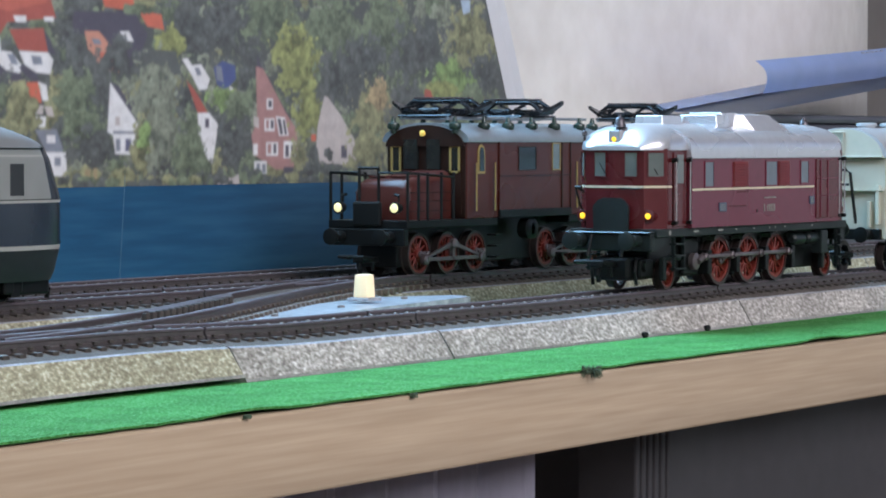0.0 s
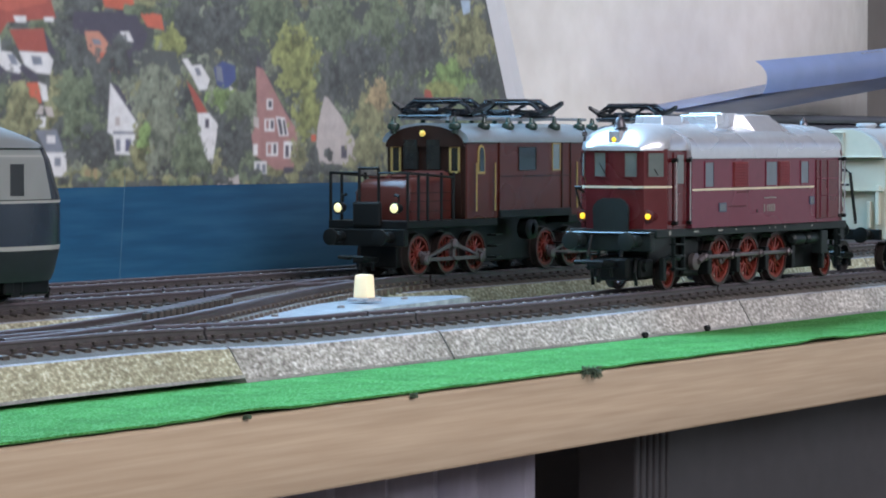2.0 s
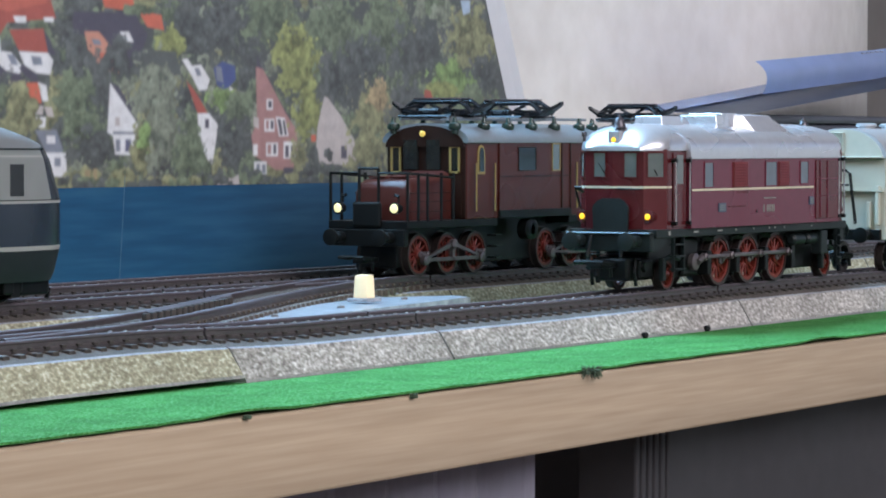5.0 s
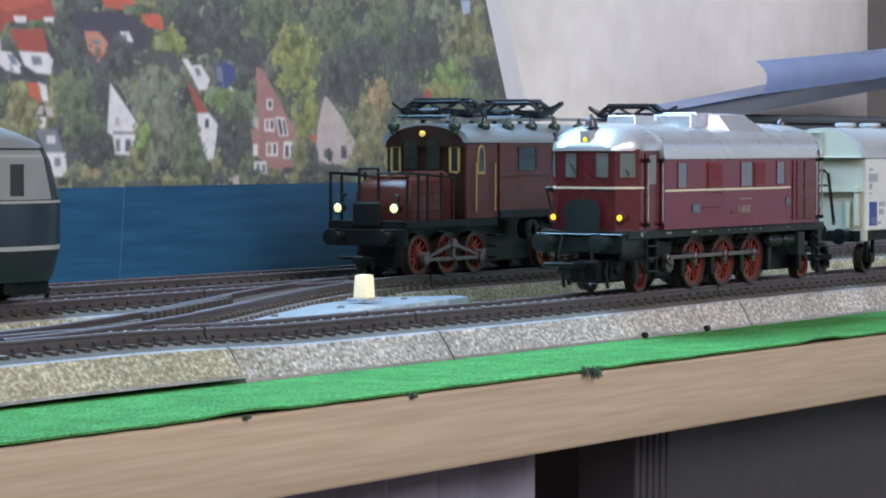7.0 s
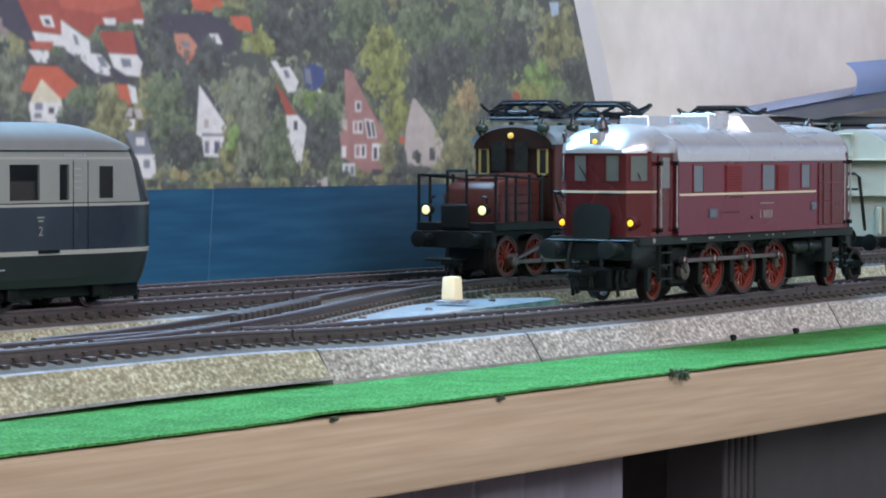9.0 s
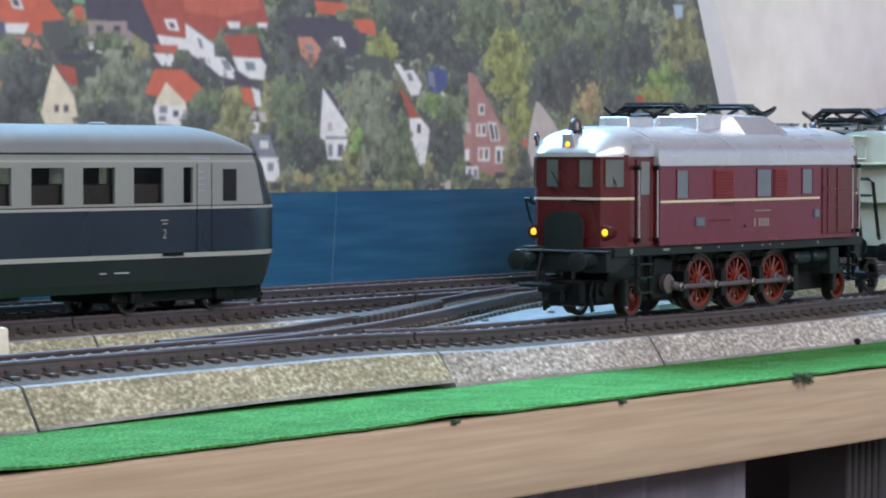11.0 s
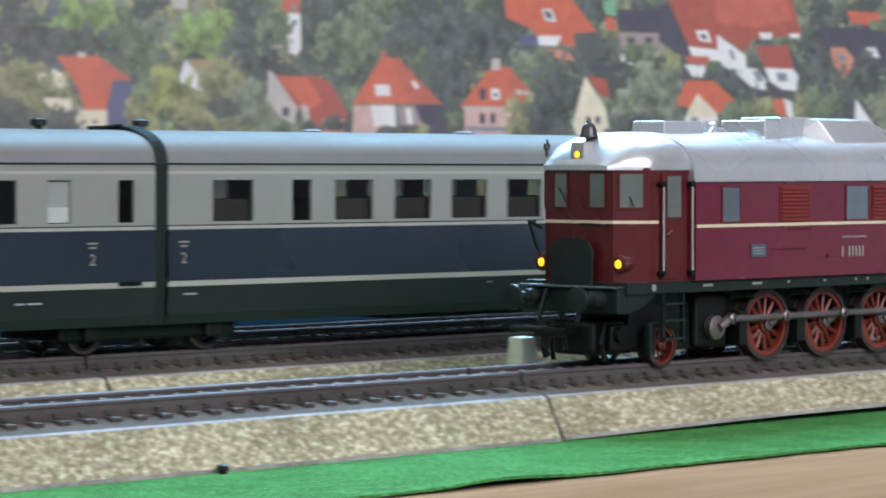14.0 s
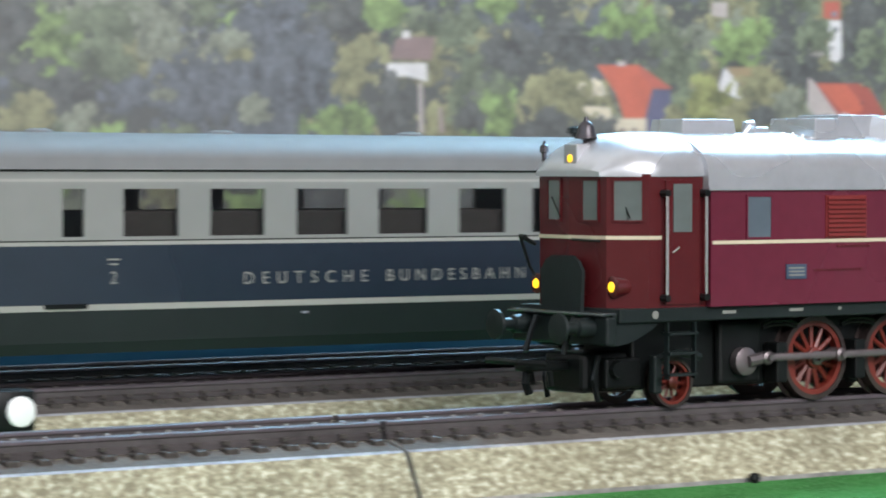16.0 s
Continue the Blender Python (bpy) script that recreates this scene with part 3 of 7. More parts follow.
def tree(px, name, x, z, w, h):
    """A crown in the printed photograph, of boughs and leaves lit from above; millimetres."""
    cx, cz = (x / 1000 - PRINT_X) / CELL_X, (z / 1000 - PRINT_Z) / CELL_Z
    rx, rz = w / 1000 / CELL_X, h / 1000 / CELL_Z
    i0, i1 = max(0, int(cx - 1.4 * rx)), min(NX, int(cx + 1.4 * rx) + 1)
    k0, k1 = max(0, int(cz - 1.4 * rz)), min(NZ, int(cz + 1.4 * rz) + 1)
    if i1 <= i0 or k1 <= k0:
        return
    u = ((np.arange(i0, i1) - cx) / rx)[None, :]
    v = ((np.arange(k0, k1) - cz) / rz)[:, None]
    s = INK_RNG.integers(0, NX), INK_RNG.integers(0, NZ)
    rows, cols = (np.arange(k0, k1) + s[1]) % NZ, (np.arange(i0, i1) + s[0]) % NX
    bough, twig, leaf = (n[np.ix_(rows, cols)] for n in (BOUGH, TWIG, LEAF))
    body = 1 - np.sqrt((u * (1.0 + 0.22 * v)) ** 2 + v ** 2) + 0.75 * (bough - 0.5) + 0.55 * (twig - 0.5) + 0.25 * (leaf - 0.5)
    cover = np.clip(body / 0.16, 0, 1)[..., None]
    lit = 0.80 + 0.16 * v - 0.10 * u + 0.85 * (bough - 0.5) + 0.60 * (twig - 0.5) + 0.30 * (leaf - 0.5)
    tone = ink(name) * np.clip(lit, 0.34, 1.6)[..., None]
    px[k0:k1, i0:i1] += cover * (tone - px[k0:k1, i0:i1])


def patch(px, name, *points):
    """A flat piece of a house in the printed photograph; corners in millimetres."""
    p = [((x / 1000 - PRINT_X) / CELL_X, (z / 1000 - PRINT_Z) / CELL_Z) for x, z in points]
    i0, i1 = max(0, int(min(q[0] for q in p)) - 1), min(NX, int(max(q[0] for q in p)) + 2)
    k0, k1 = max(0, int(min(q[1] for q in p)) - 1), min(NZ, int(max(q[1] for q in p)) + 2)
    if i1 <= i0 or k1 <= k0:
        return
    cover = np.zeros((k1 - k0, i1 - i0))
    for du in (-0.36, -0.12, 0.12, 0.36):
        for dv in (-0.36, -0.12, 0.12, 0.36):
            u, v = np.meshgrid(np.arange(i0, i1) + du, np.arange(k0, k1) + dv)
            inside = np.zeros(u.shape, bool)
            for (xa, za), (xb, zb) in zip(p, p[1:] + p[:1]):
                if za != zb:
                    inside ^= ((za > v) != (zb > v)) & (u < (xb - xa) * (v - za) / (zb - za) + xa)
            cover += inside / 16.0
    grain = 0.92 + 0.16 * TWIG[k0:k1, i0:i1] * 0.5 + 0.16 * (BOUGH[k0:k1, i0:i1] - 0.5)
    px[k0:k1, i0:i1] += cover[..., None] * (ink(name) * grain[..., None] - px[k0:k1, i0:i1])


def printed_photograph():
    """The inks of the wooded village above the shore, row by row from the far woods to the water's edge."""
    px = np.ones((NZ, NX, 3)) * ink("dark") * 0.75
    for i in range(620):
        x, z = INK_RNG.uniform(300, 1165), 112 - 82 * i / 620
        names = ("dark", "green", "spruce", "grey", "olive", "bright") if x < 560 else ("dark", "dark", "green", "grey", "green", "olive")
        tree(px, names[INK_RNG.integers(0, 6)], x, z, INK_RNG.uniform(4, 12), INK_RNG.uniform(4, 10))
    tree(px, "spruce", 510.1, 81.2, 13.6, 10.9)
    tree(px, "green", 525.8, 84.7, 12.0, 6.3)
    tree(px, "dark", 498.5, 80.8, 11.4, 7.7)
    tree(px, "green", 562.8, 82.6, 12.7, 7.3)
    tree(px, "dark", 556.4, 77.6, 10.5, 6.4)
    tree(px, "bright", 564.8, 85.1, 6.4, 4.1)
    tree(px, "dark", 577.6, 83.1, 8.6, 8.2)
    tree(px, "dark", 615.6, 79.1, 13.7, 11.8)
    tree(px, "green", 646.0, 74.6, 12.0, 6.9)
    tree(px, "dark", 601.9, 83.7, 9.0, 10.0)
    tree(px, "dark", 330.8, 80.7, 9.2, 9.7)
    tree(px, "spruce", 401.7, 83.9, 15.2, 8.7)
    tree(px, "dark", 425.7, 84.5, 10.5, 5.9)
    tree(px, "bright", 436.3, 87.8, 8.9, 4.5)
    tree(px, "green", 450.7, 82.2, 12.7, 6.0)
    tree(px, "green", 467.1, 68.9, 11.1, 10.6)
    tree(px, "dark", 476.4, 78.2, 9.4, 7.6)
    tree(px, "bright", 514.9, 85.3, 11.8, 7.8)
    tree(px, "green", 530.8, 77.8, 12.1, 7.9)
    tree(px, "dark", 514.9, 79.0, 11.8, 4.7)
    tree(px, "bright", 557.4, 81.5, 10.4, 6.4)
    tree(px, "dark", 576.4, 77.1, 12.8, 8.1)
    tree(px, "dark", 657.3, 83.2, 14.5, 10.4)
    tree(px, "green", 617.6, 82.0, 15.9, 8.4)
    tree(px, "dark", 672.0, 83.6, 14.8, 8.7)
    tree(px, "dark", 928.1, 91.5, 21.6, 14.7)
    tree(px, "green", 1000.0, 91.6, 23.9, 13.3)
    tree(px, "green", 1040.9, 90.6, 21.1, 13.7)
    tree(px, "dark", 1020.1, 78.8, 20.5, 11.2)
    tree(px, "dark", 1062.2, 84.3, 21.7, 13.9)
    tree(px, "olive", 1102.2, 92.4, 18.3, 14.2)
    tree(px, "dark", 1116.0, 76.1, 14.0, 9.6)
    tree(px, "green", 957.4, 94.6, 18.8, 10.7)
    tree(px, "dark", 903.2, 86.5, 17.3, 12.4)
    patch(px, "sky", (1095.2, 106.4), (1102.9, 106.7), (1102.9, 101.5), (1097.4, 100.3))
    patch(px, "orange", (680.6, 98.0), (710.1, 99.1), (723.3, 87.9), (714.0, 86.7), (712.7, 82.6), (695.8, 84.3), (693.2, 87.8), (681.8, 91.0))
    patch(px, "white", (697.6, 94.2), (702.2, 94.4), (704.8, 90.3), (699.6, 90.7))
    patch(px, "slate", (698.6, 93.7), (701.7, 93.6), (702.8, 91.3), (700.2, 91.4))
    patch(px, "white", (695.8, 85.7), (706.9, 86.1), (704.8, 82.6), (696.5, 82.9))
    patch(px, "slateblue", (687.3, 85.8), (696.0, 86.1), (696.0, 82.5), (688.1, 82.7))
    patch(px, "dark", (712.7, 87.0), (723.3, 87.7), (727.3, 79.8), (718.0, 77.7), (713.2, 82.1))
    patch(px, "salmon", (699.6, 81.7), (710.0, 81.5), (713.2, 78.0), (704.8, 78.8))
    patch(px, "mint", (726.0, 98.0), (732.8, 98.2), (732.8, 93.1), (727.4, 93.5))
    patch(px, "orange", (727.4, 92.5), (731.4, 92.7), (733.0, 88.2), (728.2, 88.6))
    patch(px, "slate", (732.8, 95.5), (754.1, 95.7), (755.2, 88.5), (733.6, 88.2))
    patch(px, "pinkgrey", (734.1, 87.6), (755.2, 88.3), (756.3, 82.0), (735.5, 80.9))
    patch(px, "slate", (738.2, 86.5), (741.8, 86.4), (741.8, 83.4), (738.5, 83.4))
    patch(px, "slate", (746.5, 86.7), (750.1, 86.7), (750.1, 84.1), (746.8, 84.0))
    patch(px, "white", (734.1, 80.8), (742.9, 81.1), (741.8, 77.4), (735.5, 78.1))
    patch(px, "slate", (752.9, 97.2), (760.6, 97.5), (769.1, 84.2), (769.1, 78.9), (753.5, 85.6))
    patch(px, "red", (756.9, 101.0), (821.3, 103.7), (827.5, 89.8), (801.4, 87.4), (797.5, 83.1), (783.3, 88.4), (785.7, 83.5), (768.2, 84.2))
    patch(px, "redlight", (782.2, 102.1), (818.8, 103.6), (822.8, 94.9), (803.0, 91.3), (782.2, 92.6))
    patch(px, "white", (771.7, 89.6), (777.8, 89.8), (779.8, 85.8), (774.0, 86.2))
    patch(px, "slate", (774.0, 88.5), (776.6, 88.6), (777.8, 86.7), (775.2, 86.8))
    patch(px, "white", (768.2, 84.2), (784.5, 83.3), (785.7, 79.5), (770.5, 80.3))
    patch(px, "slate", (786.6, 79.3), (795.4, 75.3), (809.0, 69.8), (806.0, 67.2), (792.5, 69.9), (785.1, 75.5))
    patch(px, "white", (782.7, 88.6), (797.5, 81.9), (798.1, 77.7), (803.6, 77.4), (809.6, 72.5), (807.8, 70.3), (801.1, 71.0), (793.4, 75.3), (785.7, 78.2), (783.3, 81.2))
    patch(px, "greyblue", (801.1, 76.8), (804.8, 76.7), (807.2, 73.2), (803.6, 73.2))
    patch(px, "greyblue", (788.6, 84.2), (791.0, 83.3), (792.2, 80.2), (790.1, 80.6))
    patch(px, "red", (802.4, 85.1), (820.7, 86.0), (823.2, 77.7), (807.5, 78.1))
    patch(px, "slate", (820.7, 86.0), (824.4, 82.2), (827.5, 76.8), (823.2, 77.7))
    patch(px, "white", (807.5, 77.9), (823.2, 77.7), (826.0, 75.2), (824.4, 70.2), (816.7, 70.7), (810.5, 73.1))
    patch(px, "greyblue", (813.9, 76.5), (819.4, 76.2), (820.1, 73.5), (815.1, 73.4))
    patch(px, "slate", (809.6, 73.7), (817.0, 70.3), (818.2, 67.4), (812.1, 68.7), (807.5, 72.1))
    patch(px, "white", (804.5, 89.8), (811.5, 90.0), (811.5, 87.7), (806.0, 87.6))
    patch(px, "white", (820.7, 89.9), (826.3, 90.1), (826.3, 88.5), (821.3, 88.4))
    patch(px, "redlight", (766.2, 81.1), (779.2, 81.1), (777.5, 78.2), (768.2, 78.3))
    patch(px, "white", (766.2, 78.1), (776.3, 78.0), (778.1, 74.0), (770.5, 74.1))
    patch(px, "slate", (794.0, 70.9), (812.1, 68.3), (810.5, 64.7), (796.9, 66.1))
    patch(px, "slate", (837.0, 92.4), (872.7, 93.6), (877.4, 84.0), (870.0, 80.9), (868.7, 72.0), (859.5, 77.5), (851.4, 85.7), (838.6, 87.3))
    patch(px, "slate", (836.5, 90.8), (872.6, 91.7), (879.8, 85.8), (874.1, 75.6), (865.9, 71.4), (859.4, 83.2), (837.1, 85.0))
    patch(px, "salmon", (843.3, 85.7), (851.4, 85.9), (858.2, 81.1), (864.8, 71.9), (861.2, 71.2), (846.5, 74.4), (844.9, 80.7))
    patch(px, "greyblue", (847.2, 83.2), (851.7, 83.1), (853.0, 81.3), (848.5, 81.2))
    patch(px, "orange", (851.4, 78.5), (855.6, 78.4), (857.6, 75.0), (853.0, 74.9))
    patch(px, "white", (863.4, 86.2), (868.7, 86.4), (871.4, 82.8), (866.7, 82.7))
    patch(px, "orange", (853.0, 98.9), (871.0, 98.6), (872.7, 93.6), (854.6, 94.6))
    patch(px, "orange", (874.3, 94.0), (887.8, 93.0), (889.5, 87.5), (879.4, 88.5))
    tree(px, "yellow", 892.7, 83.1, 8.9, 6.2)
    tree(px, "green", 876.0, 94.8, 10.0, 2.4)
    patch(px, "dark", (876.0, 80.5), (896.4, 79.9), (899.9, 71.7), (879.4, 69.3))
    tree(px, "dark", 706.2, 66.6, 13.6, 13.5)
    tree(px, "dark", 658.4, 69.4, 12.1, 9.5)
    tree(px, "dark", 638.2, 82.6, 9.4, 5.1)
    tree(px, "green", 742.4, 80.1, 11.0, 5.5)
    tree(px, "dark", 782.4, 69.7, 17.6, 7.6)
    tree(px, "dark", 840.2, 74.7, 8.9, 10.9)
    tree(px, "dark", 849.8, 64.9, 9.7, 12.0)
    tree(px, "dark", 846.6, 63.1, 12.7, 11.9)
    tree(px, "dark", 862.7, 76.3, 11.4, 8.0)
    patch(px, "white", (900.2, 77.2), (903.7, 77.7), (906.4, 75.0), (912.0, 75.6), (917.6, 70.2), (915.5, 66.4), (910.6, 66.0), (906.4, 71.1))
    patch(px, "greyblue", (907.8, 74.2), (910.6, 74.3), (912.4, 71.6), (909.6, 71.3))
    patch(px, "blue", (919.8, 74.5), (925.5, 77.1), (933.4, 75.6), (934.1, 70.5), (927.6, 66.2), (921.9, 68.2))
    patch(px, "greyblue", (921.2, 75.3), (924.8, 75.0), (926.2, 69.1), (921.9, 69.9))
    patch(px, "white", (929.8, 67.9), (932.0, 67.1), (932.7, 63.7), (930.5, 64.6))
    patch(px, "pale", (547.0, 93.4), (552.6, 93.6), (552.6, 89.1), (547.0, 89.6))
    patch(px, "redlight", (588.5, 94.9), (595.1, 95.2), (594.9, 89.7), (588.5, 90.0))
    patch(px, "white", (590.7, 89.4), (595.4, 89.5), (595.8, 78.9), (593.8, 77.2), (590.7, 78.1))
    patch(px, "greyblue", (591.8, 92.1), (593.8, 92.1), (593.8, 90.5), (591.8, 90.4))
    patch(px, "greyblue", (592.2, 87.6), (594.2, 87.7), (594.2, 86.0), (592.2, 86.0))
    patch(px, "pale", (582.8, 81.2), (588.0, 81.0), (588.5, 79.1), (583.7, 79.0))
    tree(px, "dark", 585.2, 84.6, 5.3, 4.9)
    tree(px, "olive", 447.0, 74.6, 10.8, 7.5)
    patch(px, "brown", (439.8, 80.4), (442.5, 81.4), (452.4, 81.3), (451.3, 75.2), (438.0, 75.2))
    patch(px, "white", (437.1, 74.1), (449.6, 74.4), (450.0, 69.4), (443.3, 70.8), (437.3, 70.3))
    patch(px, "white", (441.9, 82.7), (444.4, 82.8), (444.4, 80.9), (441.9, 80.8))
    patch(px, "white", (551.7, 75.1), (556.3, 71.2), (557.7, 66.0), (549.0, 68.6))
    patch(px, "tan", (552.1, 75.1), (568.6, 75.5), (570.7, 70.2), (558.8, 69.3), (555.2, 72.0))
    tree(px, "olive", 565.8, 69.7, 8.5, 6.5)
    tree(px, "yellow", 546.0, 65.4, 9.9, 6.7)
    tree(px, "olive", 560.6, 59.9, 12.6, 6.5)
    tree(px, "grey", 575.4, 61.7, 8.6, 8.2)
    tree(px, "dark", 564.7, 61.6, 6.4, 3.2)
    tree(px, "olive", 498.5, 65.5, 11.4, 7.7)
    tree(px, "dark", 492.7, 57.7, 7.6, 4.6)
    tree(px, "cream", 504.5, 67.9, 6.2, 2.8)
    patch(px, "orange", (506.1, 74.9), (520.7, 75.2), (532.7, 68.8), (525.7, 68.7), (523.0, 60.2), (515.7, 60.1), (512.8, 67.2))
    patch(px, "redlight", (520.7, 75.2), (532.7, 68.8), (525.7, 68.7), (522.1, 72.1))
    patch(px, "pale", (513.3, 76.1), (516.2, 76.2), (516.2, 74.8), (513.2, 74.7))
    patch(px, "slateblue", (525.7, 68.5), (532.1, 68.3), (532.6, 61.2), (529.2, 53.9), (523.6, 54.5), (523.2, 60.3))
    patch(px, "cream", (499.9, 63.6), (510.9, 63.3), (511.8, 57.6), (505.0, 60.1))
    patch(px, "cream", (511.4, 60.2), (523.6, 60.3), (523.6, 53.9), (513.0, 53.8))
    patch(px, "brown", (514.3, 57.4), (516.3, 57.5), (516.3, 56.4), (514.3, 56.3))
    patch(px, "brown", (518.3, 57.5), (520.3, 57.5), (520.2, 56.4), (518.3, 56.4))
    tree(px, "olive", 533.7, 59.7, 4.4, 6.3)
    tree(px, "dark", 507.0, 57.1, 7.7, 3.4)
    patch(px, "red", (584.1, 71.2), (602.9, 71.2), (613.6, 60.5), (603.1, 56.0), (596.2, 60.3), (589.6, 66.0))
    patch(px, "orange", (586.3, 70.8), (597.3, 71.0), (605.2, 63.8), (598.4, 61.2), (591.8, 66.1))
    patch(px, "pale", (582.8, 72.7), (585.0, 71.7), (594.2, 62.0), (593.1, 56.8), (587.3, 59.2), (582.8, 64.1))
    patch(px, "slate", (588.4, 61.9), (591.1, 61.9), (591.1, 59.3), (588.4, 59.2))
    patch(px, "slate", (603.1, 66.1), (606.3, 65.8), (605.4, 64.9), (603.1, 65.1))
    patch(px, "pale", (595.5, 62.8), (598.4, 62.3), (599.1, 58.7), (596.9, 57.8))
    patch(px, "red", (603.9, 70.4), (606.5, 70.1), (615.0, 59.4), (603.8, 58.9))
    patch(px, "salmon", (603.8, 58.9), (613.9, 58.5), (613.8, 53.2), (603.8, 53.1))
    patch(px, "slate", (641.5, 63.4), (653.9, 63.6), (656.5, 53.4), (645.0, 53.3))
    patch(px, "orange", (628.3, 77.6), (635.3, 77.1), (653.7, 63.6), (616.1, 63.2))
    patch(px, "redlight", (635.3, 77.1), (653.7, 63.6), (640.4, 63.6), (632.9, 74.8))
    patch(px, "redlight", (627.9, 79.3), (629.9, 79.3), (629.9, 76.5), (627.9, 76.4))
    patch(px, "white", (625.3, 69.1), (631.5, 69.2), (632.0, 65.8), (626.0, 65.7))
    patch(px, "white", (640.4, 70.4), (642.3, 70.4), (644.2, 68.4), (642.3, 68.0))
    patch(px, "pink", (616.8, 62.7), (626.4, 62.9), (627.5, 53.1), (615.9, 53.0))
    patch(px, "white", (623.6, 62.8), (633.8, 63.0), (634.2, 56.5), (625.2, 56.4))
    patch(px, "pinkgrey", (634.0, 62.6), (641.8, 63.1), (645.5, 57.0), (635.6, 56.9))
    patch(px, "white", (638.0, 62.2), (640.4, 62.2), (641.3, 57.4), (638.9, 57.4))
    tree(px, "dark", 631.0, 54.5, 5.6, 2.4)
    tree(px, "olive", 644.6, 55.1, 5.2, 2.1)
    patch(px, "orange", (675.5, 75.8), (683.0, 75.5), (694.9, 66.5), (685.5, 62.6), (661.2, 62.8))
    patch(px, "redlight", (683.0, 75.5), (694.9, 66.5), (685.5, 62.6), (681.7, 69.8))
    patch(px, "pale", (675.3, 78.1), (679.3, 78.2), (679.2, 74.5), (675.2, 74.4))
    patch(px, "white", (675.0, 68.8), (678.7, 68.5), (679.2, 65.3), (675.2, 65.3))
    patch(px, "slate", (676.2, 67.4), (678.0, 67.4), (678.0, 66.2), (676.2, 66.2))
    patch(px, "slate", (670.0, 68.7), (672.7, 68.7), (672.7, 65.1), (670.0, 65.0))
    patch(px, "pale", (685.5, 68.6), (692.9, 67.9), (693.9, 66.8), (686.8, 67.0))
    patch(px, "pink", (663.1, 62.5), (684.5, 62.8), (683.7, 53.2), (663.6, 53.1))
    patch(px, "pale", (662.4, 63.0), (684.7, 63.1), (684.5, 62.2), (662.9, 62.0))
    patch(px, "slate", (670.0, 60.8), (672.5, 60.9), (672.4, 57.7), (670.0, 57.7))
    patch(px, "slate", (674.7, 60.9), (676.9, 60.9), (676.9, 57.9), (674.7, 57.9))
    patch(px, "greyblue", (664.3, 56.9), (683.7, 56.7), (683.7, 55.3), (664.8, 55.2))
    tree(px, "olive", 689.3, 60.2, 7.6, 7.1)
    tree(px, "dark", 699.6, 59.4, 10.3, 8.1)
    patch(px, "slate", (720.1, 77.0), (735.5, 77.0), (734.7, 75.0), (721.1, 74.9))
    patch(px, "red", (718.5, 73.7), (728.1, 72.5), (729.7, 66.6), (724.9, 67.3))
    patch(px, "cream", (717.9, 73.4), (727.6, 63.3), (730.3, 53.1), (714.7, 53.0), (712.1, 57.7), (715.3, 66.8))
    patch(px, "slate", (718.4, 60.5), (720.6, 60.5), (720.6, 58.1), (718.4, 58.1))
    patch(px, "slate", (722.7, 60.5), (725.1, 60.5), (725.1, 58.2), (722.7, 58.1))
    tree(px, "grey", 750.9, 65.5, 16.8, 13.0)
    tree(px, "dark", 742.4, 57.0, 13.8, 5.6)
    patch(px, "orange", (767.1, 72.9), (781.3, 72.9), (792.8, 66.1), (791.3, 63.0), (782.1, 62.1), (761.9, 64.7))
    patch(px, "cream", (772.8, 68.6), (782.7, 62.1), (783.9, 57.3), (779.2, 53.3), (767.6, 55.9), (766.2, 59.1), (768.2, 62.9))
    patch(px, "white", (766.5, 60.8), (782.7, 61.0), (783.3, 54.1), (767.6, 54.4))
    patch(px, "greyblue", (769.4, 60.6), (773.4, 60.7), (773.4, 58.2), (769.4, 58.2))
    patch(px, "slate", (776.3, 59.2), (779.2, 59.2), (779.2, 57.1), (776.3, 57.1))
    patch(px, "greyblue", (769.1, 57.2), (772.8, 57.3), (772.8, 55.6), (769.1, 55.5))
    tree(px, "green", 798.6, 61.3, 13.2, 7.3)
    tree(px, "dark", 791.1, 55.5, 11.9, 3.8)
    patch(px, "orange", (811.5, 67.3), (818.2, 67.4), (819.5, 60.2), (812.1, 61.3))
    patch(px, "white", (817.6, 67.6), (822.2, 66.5), (823.2, 61.2), (820.1, 61.0))
    patch(px, "pale", (813.9, 59.7), (820.7, 59.4), (820.1, 56.3), (814.5, 56.6))
    patch(px, "white", (814.5, 55.8), (821.9, 55.5), (821.3, 51.9), (814.5, 52.3))
    patch(px, "pale", (820.7, 59.4), (825.0, 59.0), (826.3, 55.5), (822.6, 55.9))
    patch(px, "greyblue", (815.8, 51.1), (827.5, 51.2), (831.9, 42.9), (821.9, 43.5))
    patch(px, "white", (822.2, 49.2), (826.9, 49.2), (826.9, 46.5), (822.2, 46.5))
    patch(px, "white", (821.3, 43.3), (832.6, 43.3), (833.2, 34.8), (823.8, 35.2))
    patch(px, "greyblue", (826.3, 41.5), (829.7, 41.5), (829.7, 38.6), (826.3, 38.6))
    tree(px, "green", 838.6, 63.0, 12.6, 9.9)
    tree(px, "green", 841.7, 51.1, 12.0, 8.9)
    tree(px, "olive", 809.4, 58.7, 10.8, 8.5)
    tree(px, "dark", 849.7, 45.2, 14.4, 8.0)
    patch(px, "slate", (857.7, 68.6), (862.6, 66.9), (877.7, 51.3), (877.6, 49.2), (875.6, 49.2))
    patch(px, "white", (857.7, 68.0), (875.7, 51.7), (875.6, 42.1), (860.5, 42.6), (859.2, 49.2), (856.0, 50.4))
    patch(px, "greyblue", (860.8, 48.0), (863.4, 48.0), (863.4, 43.6), (860.8, 43.6))
